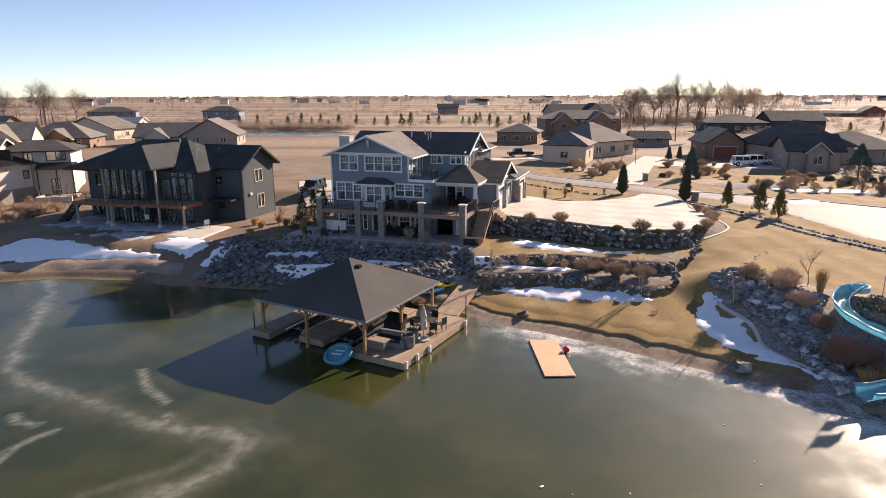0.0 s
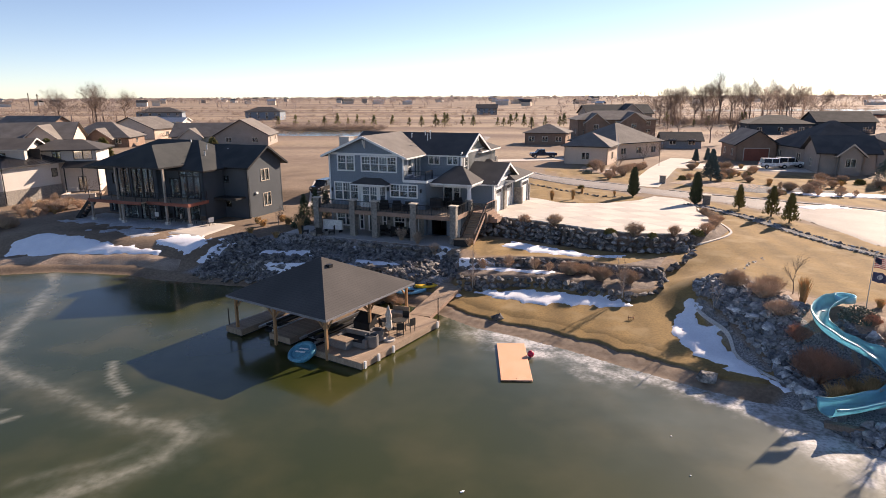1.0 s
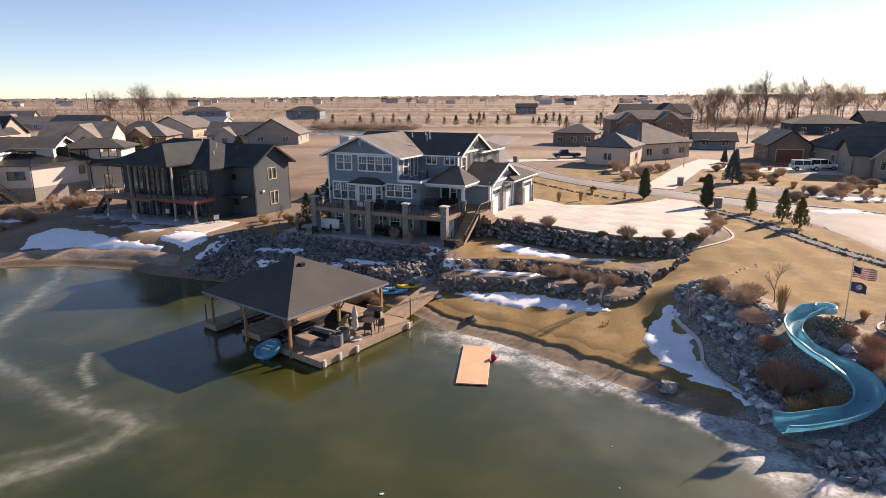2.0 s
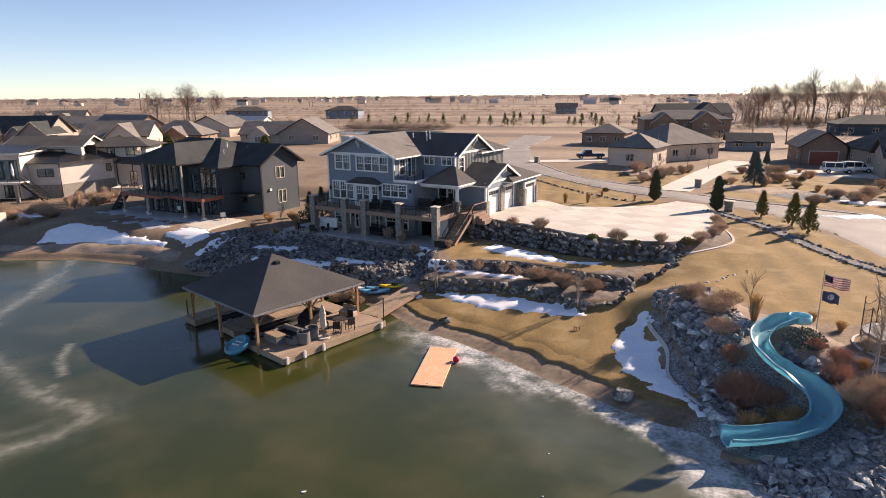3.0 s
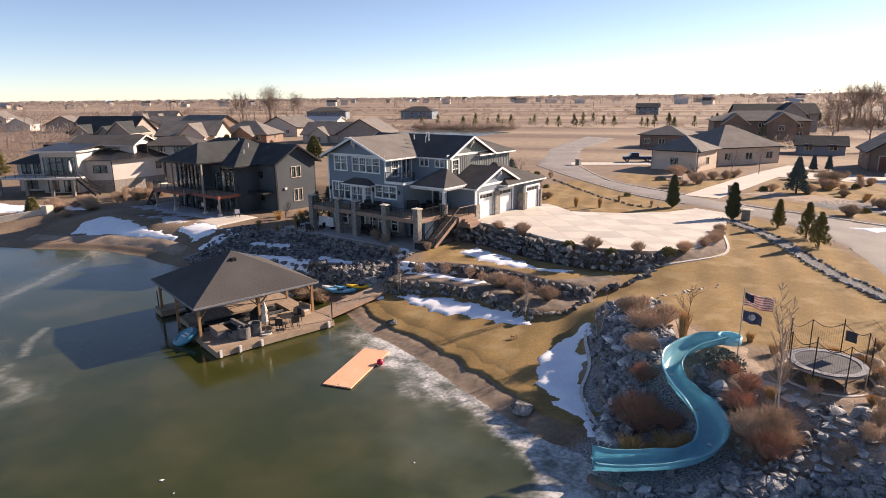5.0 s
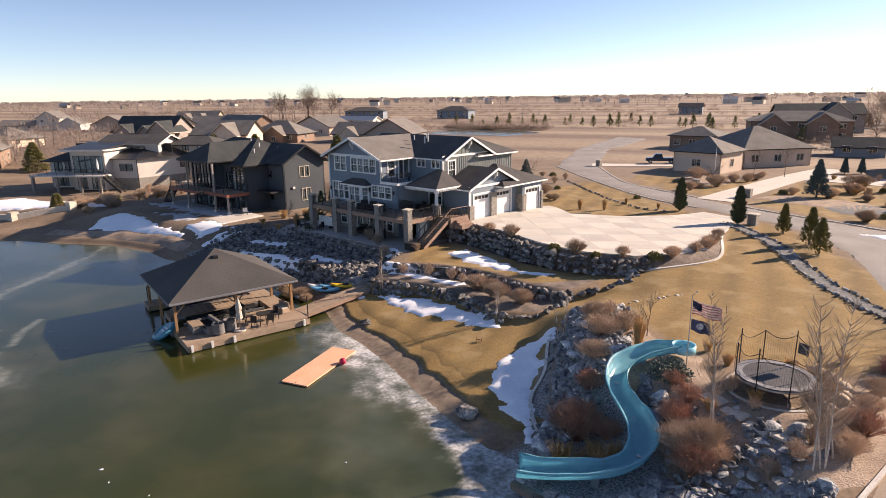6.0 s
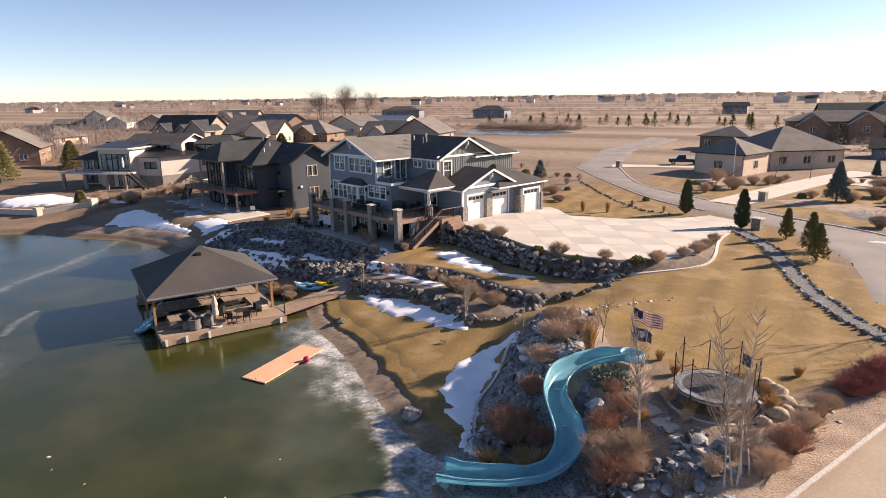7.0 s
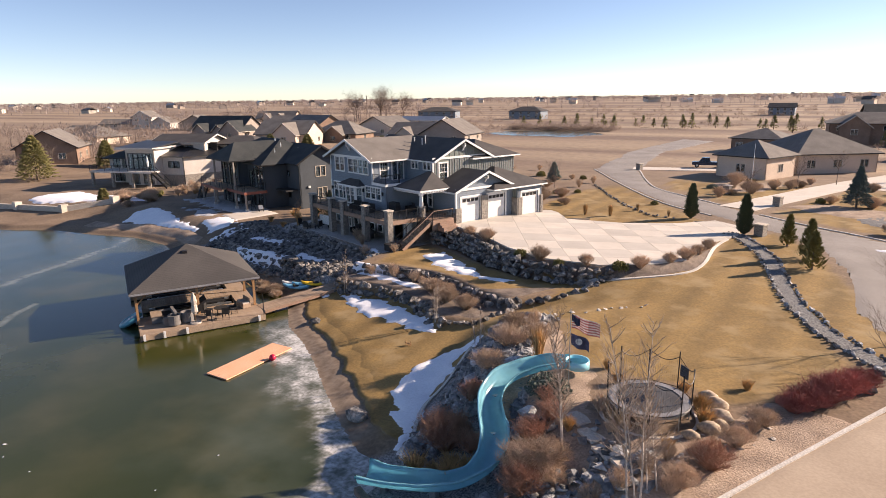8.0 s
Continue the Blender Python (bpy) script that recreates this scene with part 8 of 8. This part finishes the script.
ob = tagged(new("shrub", mesh_of("shrub", green_mound(9, 1.5, 1.3, 700), M["cypress"])), "dark rounded evergreen shrub by the house corner", "shrub")
ob.matrix_basis = pose(-15.4, 65.6, gz(-15.4, 65.6))
pr = random.Random(21)
CONE = [(mesh_of("crown", conifer(50 + i, 4.5, 1.5, 160, size=.8), M["needle"]), mesh_of("trunk", boxes((-.12, .12, -.12, .12, -.2, 3.5)), M["bark"])) for i in range(3)]
for i in range(64):
    if i < 26:
        x, y = -95 + i * 7.5 + pr.uniform(-2, 2), 277 + pr.uniform(-6, 8)
    else:
        x, y = pr.uniform(-80, 150), pr.uniform(150, 330)
        if sdist(x, y, ROAD) > -3 or (y < 242 and x < 25):
            continue
    t_ = thing("spruce", "small conifer in a row across the field", "tree", pose(x, y, gz(x, y)) @ Matrix.Diagonal((1, 1, 1, 1)), "field conifers")
    s = pr.uniform(.6, 1.15)
    c_, k_ = CONE[i % 3]
    piece("crown", c_, t_, Matrix.Diagonal((s, s, s * pr.uniform(.9, 1.2), 1)))
    piece("trunk", k_, t_, Matrix.Diagonal((s, s, s, 1)))


def bare_tree(seed, h, spread_, thick, levels=4, split=3, stems=1):
    """A leafless tree: tapering limbs that fork again and again."""
    q = random.Random(seed)
    limbs, fine = bmesh.new(), bmesh.new()

    def grow(p, d, length, r_, lv):
        k = 3
        for i_ in range(k):
            e = p + d * (length / k)
            rod(limbs if lv >= levels - 1 else fine, p, e, r_, r_ * .86, 5 if lv > 2 else 3)
            p, r_ = e, r_ * .86
            d = (d + Vector((q.gauss(0, .09), q.gauss(0, .09), q.gauss(.03, .05)))).normalized()
            if lv > 0 and (i_ > 0 or lv < levels):
                for _ in range(split - 1 if i_ < k - 1 else split):
                    a_ = Vector((q.gauss(0, 1), q.gauss(0, 1), q.gauss(.25, .5))).normalized()
                    grow(p, (d + a_ * spread_).normalized(), length * q.uniform(.5, .75), r_ * .6, lv - 1)
    for s_ in range(stems):
        d0 = Vector((q.gauss(0, .1) * (stems > 1) * 1.6, q.gauss(0, .1) * (stems > 1) * 1.6, 1)).normalized()
        grow(Vector((q.uniform(-.15, .15) * (stems > 1), q.uniform(-.15, .15) * (stems > 1), -.1)), d0, h * .5, thick * q.uniform(.8, 1.1), levels)
    return limbs, fine


def birch(seed, h, stems, thick, low=.25, wide=.3, many=4):
    """A clump of slender stems, each with short fine upward side twigs: stems, then twigs."""
    q = random.Random(seed)
    trunks, fine = [], bmesh.new()
    for s_ in range(stems):
        bm_ = bmesh.new()
        p = Vector((q.uniform(-.2, .2), q.uniform(-.2, .2), -.1))
        d = Vector((q.gauss(0, .09), q.gauss(0, .09), 1)).normalized()
        hh, r_ = h * q.uniform(.72, 1.0), thick * q.uniform(.8, 1.1)
        n_ = 14
        for i_ in range(n_):
            e = p + d * (hh / n_)
            f_ = i_ / n_
            rod(bm_, p, e, r_ * (1 - .85 * f_), r_ * (1 - .85 * (i_ + 1) / n_), 5)
            if f_ > low * .6:
                for _ in range(many):
                    a_ = q.uniform(0, 6.283)
                    o_ = Vector((math.cos(a_), math.sin(a_), q.uniform(.7, 1.6))).normalized()
                    b_ = p.lerp(e, q.random())
                    L_ = hh * wide * (1.15 - f_) * q.uniform(.5, 1.1)
                    m_ = b_ + o_ * L_ * .55
                    t_ = m_ + (o_ + Vector((0, 0, .35))).normalized() * L_ * .45
                    rod(fine, b_, m_, .014, .009, 3)
                    rod(fine, m_, t_, .009, .004, 3)
                    for _k in range(5):
                        c_ = b_.lerp(m_, q.uniform(.3, 1)) if _k < 2 else m_.lerp(t_, q.random())
                        w_ = (o_ + Vector((q.gauss(0, .6), q.gauss(0, .6), q.gauss(.2, .4)))).normalized()
                        rod(fine, c_, c_ + w_ * L_ * q.uniform(.15, .4), .006, .003, 3)
            p = e
            d = (d + Vector((q.gauss(0, .035), q.gauss(0, .035), .02))).normalized()
        trunks.append(bm_)
    return trunks, fine


for x, y, h, sd, st, wd, label in ((30.1, 33.9, 6.4, 1, 3, .22, "slim leafless birch beside the slide"), (33.7, 31.3, 7.0, 2, 3, .36, "many-stemmed pale leafless birch beside the trampoline"), (34.1, 32.2, 5.4, 6, 2, .3, "slender leafless birch beside the trampoline"),
                           (4.6, 48.4, 3.8, 3, 2, .22, "thin leafless birch by the gangway"), (15.9, 45.5, 3.4, 4, 3, .26, "thin leafless birch beside the boulder bed"), (21.3, 42, 3.2, 5, 2, .24, "thin leafless birch beside the snow patch")):
    t_ = thing("birch_tree", label, "tree", pose(x, y, gz(x, y)))
    trunks, fine = birch(sd, h, st, .018 + .003 * h, wide=wd, many=5 if h > 4 else 3)
    for b_ in trunks:
        part("stem", b_, M["birch"], t_)
    part("crown", fine, M["birchtwig"], t_)
for x, y, h, sd, label in ((26.2, 41.9, 2.7, 8, "young leafless maple above the slide"), (41, 47, 4.2, 9, "young leafless tree by the creek"), (41.8, 49.5, 4.0, 10, "young leafless tree by the creek"), (42.2, 52.8, 5.2, 20, "young leafless tree by the creek"), (-17, 63.2, 3, 11, "young leafless tree by the house"), (1.5, 97, 4.2, 12, "leafless street tree on the verge"), (31.5, 113, 5, 13, "spreading leafless ornamental tree"),
                       (36, 120, 5.5, 14, "spreading leafless ornamental tree"), (26, 106, 3.5, 15, "small leafless tree by the driveway pillar"), (-48, 77, 4, 16, "bare young tree in the yard"), (-100, 72, 7, 17, "bare tree on the lake bank"), (-104, 64, 8, 18, "bare tree on the lake bank"), (-97, 62, 6, 19, "bare tree on the lake bank")):
    t_ = thing("bare_tree", label, "tree", pose(x, y, gz(x, y)))
    limbs, fine = bare_tree(sd, h, .75, .02 + .009 * h, 3, 3)
    part("trunk", limbs, M["bark"], t_)
    part("crown", fine, M["bark"], t_)
BIG = [[mesh_of(nm, b_, M["fartree"]) for nm, b_ in zip(("trunk", "crown"), bare_tree(30 + i, 14, 1.05, .34, 4, 3))] for i in range(3)]
pr = random.Random(31)
for x, y, s in ((84, 300, .85), (92, 292, .7), (104, 296, 1.15), (112, 305, .9), (118, 298, 1.0), (128, 310, 1.05), (139, 305, .8), (150, 318, .9), (88, 310, .8), (99, 304, .95), (108, 318, .9), (122, 316, .85), (133, 296, .8), (144, 330, .95), (160, 322, .8), (76, 288, .6), (96, 330, .9), (-190, 288, .9), (-200, 300, 1.0), (-212, 292, .85), (-180, 296, .8), (70, 250, .55), (62, 262, .5), (58, 190, .45), (64, 180, .5), (68, 176, .45)):
    ob = thing("bare_tree", "tall leafless cottonwood in the fields", "tree", None, "cottonwoods")
    for nm, me_ in zip(("trunk", "crown"), BIG[int(x) % 3]):
        piece(nm, me_, ob, Matrix.Identity(4))
    ob.matrix_basis = Matrix.LocRotScale((x, y, 3), Euler((0, 0, pr.uniform(0, 6.28))), (s * 1.35, s * 1.35, s * 1.4))

# far woods and brush: stems with airy crowns of many thin twigs
def woods(name, label, spots, seed, mt="fartree"):
    q = random.Random(seed)
    verts, faces_ = [], []

    def sliver(p, d, r_):
        t0 = q.uniform(0, 3.14)
        c_, s_, i_ = r_ * math.cos(t0), r_ * math.sin(t0), len(verts)
        verts.extend(((p[0] - c_, p[1] - s_, p[2]), (p[0] + c_, p[1] + s_, p[2]), (p[0] + d[0], p[1] + d[1], p[2] + d[2])))
        faces_.append((i_, i_ + 1, i_ + 2))
    for x, y, h, w in spots:
        far_ = math.hypot(x, y)
        tree = h > 5
        base = 3.0
        n_, k_ = (110, .42) if tree else (90, .15)
        thin = (.06 + far_ / 4200) if tree else (.04 + far_ / 5500)
        if tree:
            for _ in range(3):
                sliver((x, y, base - .3), (q.gauss(0, .06) * h, q.gauss(0, .06) * h, h * .8), thin * 1.6)
        rx, rz = min(w * .5, h * .55) if tree else w * .5, h * (1 - k_) * .5
        lumps = [(q.gauss(0, .5) * rx, q.gauss(0, .5) * rx, q.gauss(0, .3) * rz) for _ in range(4)]
        for j_ in range(n_):
            lx_, ly_, lz_ = lumps[j_ % 4]
            a_, e_, g_ = q.uniform(0, 6.283), math.asin(q.uniform(-.5, 1)), q.random() ** .5 * .75
            ox, oy, oz = math.cos(a_) * math.cos(e_), math.sin(a_) * math.cos(e_), math.sin(e_)
            if not tree:
                oz = abs(oz)
            p = (x + lx_ + rx * g_ * ox, y + ly_ + rx * g_ * oy, max(base + .05, base + h * k_ + rz * (.9 if tree else 0) + lz_ * tree + rz * g_ * oz * (1 if tree else 1.8)))
            L_ = h * q.uniform(.08, .17)
            sliver(p, (ox * L_ * .8 + q.gauss(0, .2) * L_, oy * L_ * .8 + q.gauss(0, .2) * L_, (.6 + .5 * oz) * L_), thin * q.uniform(.6, 1.3))
    me_ = bpy.data.meshes.new(name)
    me_.from_pydata(verts, [], faces_)
    me_.materials.append(M[mt])
    tagged(new(name, me_), label, "woods", kind="stuff")


pr = random.Random(41)
spots = []
for i in range(3600):
    a = radians(pr.uniform(35, 175))
    r = 2300 * (pr.random() ** .55) + 360
    if noise.noise(Vector((5 * a, r / 260, 0))) < .02 and r < 2100:
        continue
    spots.append((r * math.cos(a), r * math.sin(a), pr.uniform(5.2, 10) * (1 + r / 6000), pr.uniform(6, 12) * (1 + r / 2500)))
for i in range(1500):
    a = radians(pr.uniform(35, 175))
    r = pr.uniform(2700, 3900)
    spots.append((r * math.cos(a), r * math.sin(a), pr.uniform(7, 12), pr.uniform(25, 60)))
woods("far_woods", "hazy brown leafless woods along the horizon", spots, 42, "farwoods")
spots = []
for i in range(1700):
    x, y = pr.choice(((pr.uniform(-400, 300), pr.uniform(240, 520)), (pr.uniform(-230, -60), pr.uniform(170, 330)), (pr.uniform(40, 220), pr.uniform(150, 330)), (pr.uniform(-180, -100), pr.uniform(60, 170)), (pr.uniform(-84, -40), 244 + pr.gauss(0, 2)), (pr.uniform(80, 150), pr.uniform(285, 330))))
    if sdist(x, y, ROAD) > -6:
        continue
    spots.append((x, y, pr.uniform(1.5, 4.5), pr.uniform(2, 5)))
for i in range(900):
    x, y = pr.uniform(-520, 380), pr.choice((345, 430, 540, 680)) + pr.gauss(0, 5)
    spots.append((x, y, pr.uniform(2.0, 4.8), pr.uniform(3, 9)))
for i in range(46):
    spots.append((pr.uniform(74, 168), pr.uniform(286, 340), pr.uniform(9, 17), pr.uniform(7, 11)))
for i in range(9):
    spots.append((pr.uniform(-215, -178), pr.uniform(284, 304), pr.uniform(10, 14), pr.uniform(8, 11)))
for i in range(26):
    spots.append((pr.uniform(-260, -200), pr.uniform(170, 330), pr.uniform(6, 11), pr.uniform(6, 10)))
for i in range(40):
    spots.append((pr.uniform(-190, -118), pr.uniform(84, 128), pr.uniform(5.2, 8), pr.uniform(5, 8)))
woods("brush", "brown leafless brush between the far houses", spots, 43)

# ---- street furniture and garden things ----
for x, y, label in ((31.5, 77.3, "stone mailbox pillar at the driveway mouth"), (24, 103.5, "tan stone pillar at a driveway across the street"), (30.9, 96.2, "tan stone pillar at a driveway across the street"), (5.2, 126, "low stone pillar at the street bend")):
    p = thing("stone_pillar", label, "pillar", pose(x, y, gz(x, y), 0, 0, -20), "stone pillars")
    part("shaft", boxes((-.42, .42, -.42, .42, -.1, 1.1)), M["stone"], p)
    part("cap", boxes((-.5, .5, -.5, .5, 1.1, 1.2)), M["paver"], p)
fp2 = thing("flagpole", "bare white flagpole across the street", "flagpole", pose(26.2, 108.5, gz(26, 108)))
bm = bmesh.new()
rod(bm, (0, 0, 0), (0, 0, 6.5), .05, .03, 8)
part("pole", bm, M["plasticwhite"], fp2)
for x, y, h in ((-429.5, 544.4, 17.6), (-400, 518, 16.4)):
    up = thing("utility_pole", "dark wooden utility pole above the roofs", "pole", pose(x, y, 3), "utility poles")
    bm = bmesh.new()
    rod(bm, (0, 0, 0), (0, 0, h), .5, .4, 8)
    part("pole", bm, M["bark"], up)
    part("crossarm", boxes((-1.1, 1.1, -.1, .1, h - 1.2, h - .9)), M["bark"], up)
# patio things
def at_house(name, label, cat, u, v, z, rz=0, group=""):
    return thing(name, label, cat, house.matrix_basis @ pose(u, v, z, 0, 0, rz), group)


sw = at_house("hot_tub", "white hot tub cover leaning on the patio", "hot tub", 1.2, -2.2, P0, 4)
part("cover", boxes((-1.1, 1.1, -.12, .12, .25, 1.25)), M["plasticwhite"], sw)
each("leg", M["rail"], sw, (-.9, -.8, -.3, .3, 0, .25), (.8, .9, -.3, .3, 0, .25))
ft = at_house("fire_pit", "round stone fire pit on the patio", "fire pit", .4, -3.9, P0)
part("ring", annulus(.45, .75, 0, .35, 20), M["stone"], ft)
part("ash", disc(.45, .05, .15, 16), M["blackcloth"], ft)
for i in range(4):
    a = i * 1.57 + .4
    c = at_house("fireside_chair", "dark low chair round the fire pit", "chair", .4 + 1.5 * math.cos(a), -3.75 + .75 * math.sin(a), P0, math.degrees(a) - 90, "fireside chairs")
    part("seat", boxes((-.3, .3, -.3, .3, .25, .35)), M["dark"], c)
    part("backrest", boxes((-.3, .3, .25, .32, .35, .9)), M["dark"], c)
    each("leg", M["rail"], c, *[(x_ - .03, x_ + .03, y_ - .03, y_ + .03, 0, .25) for x_ in (-.26, .26) for y_ in (-.26, .26)])
for u, v, z in ((6.9, -1.7, DECK), (8.3, -1.6, DECK), (9.6, -1.7, DECK), (12.2, 1.6, DECK), (13.2, 2.4, DECK), (7.8, -2.0, P0), (8.9, -1.8, P0), (9.9, -2.1, P0), (6.6, -1.6, P0)):
    c = at_house("lounge_chair", "dark cushioned patio armchair", "chair", u, v, z, rng.uniform(-30, 30), "patio armchairs")
    part("base", boxes((-.4, .4, -.4, .4, .08, .42)), M["dark"], c)
    part("backrest", boxes((-.4, .4, .28, .42, .42, .92)), M["dark"], c)
    each("armrest", M["dark"], c, (-.48, -.38, -.4, .4, .08, .62), (.38, .48, -.4, .4, .08, .62))
gr_ = at_house("barbecue", "black barbecue on the porch", "grill", 12.0, -.2, DECK)
part("body", boxes((-.6, .6, -.3, .3, .3, .95)), M["blackcloth"], gr_)
part("lid", boxes((-.55, .55, -.28, .28, .95, 1.2)), M["dark"], gr_)
tb = at_house("porch_table", "dark table on the covered porch", "table", 13.3, 1.2, DECK)
part("tabletop", boxes((-.6, .6, -.4, .4, .7, .75)), M["dark"], tb)
each("leg", M["rail"], tb, *[(x_ - .03, x_ + .03, y_ - .03, y_ + .03, 0, .7) for x_ in (-.5, .5) for y_ in (-.32, .32)])
for u, z in ((1.05 - 1.3, 6.6), (6.85, 6.9), (10.5, 6.9), (3.2, 3.9), (6.9, 3.9), (9.0, 3.9)):
    l_ = at_house("wall_lantern", "small black wall lantern", "lamp", u if u > 0 else .3, -.62, z, group="wall lanterns")
    part("body", boxes((-.07, .07, -.07, .07, -.18, .18)), M["rail"], l_)
    part("bracket", boxes((-.03, .03, .07, .14, .05, .12)), M["rail"], l_)
for x, y, rz in ((-5.0, 51.2, 10), (-3.6, 50.8, -5)):
    b_ = thing("stone_bench", "rough stone block bench among the boulders", "bench", pose(x, y, gz(x, y), 0, 0, rz))
    part("seat", boxes((-.7, .7, -.35, .35, .3, .5)), M["rock"], b_)
    each("support", M["rock"], b_, (-.6, -.35, -.3, .3, -.1, .3), (.35, .6, -.3, .3, -.1, .3))
bt = thing("terrace_wall", "low pale block wall of a terrace on the lake bank", "wall", kind="structure")
for a, b in (((-74, 50.5), (-57, 55)), ((-57, 55), (-53, 60.5))):
    part("blocks", beam(bmesh.new(), (*a, gz(*a) + .3), (*b, gz(*b) + .3), .5, .9), M["paver"], bt)
each("cap_post", M["paver"], bt, *[(x - .5, x + .5, y - .5, y + .5, gz(x, y) - .2, gz(x, y) + 1.1) for x, y in ((-57, 55), (-53, 60.5), (-66, 52.6))])
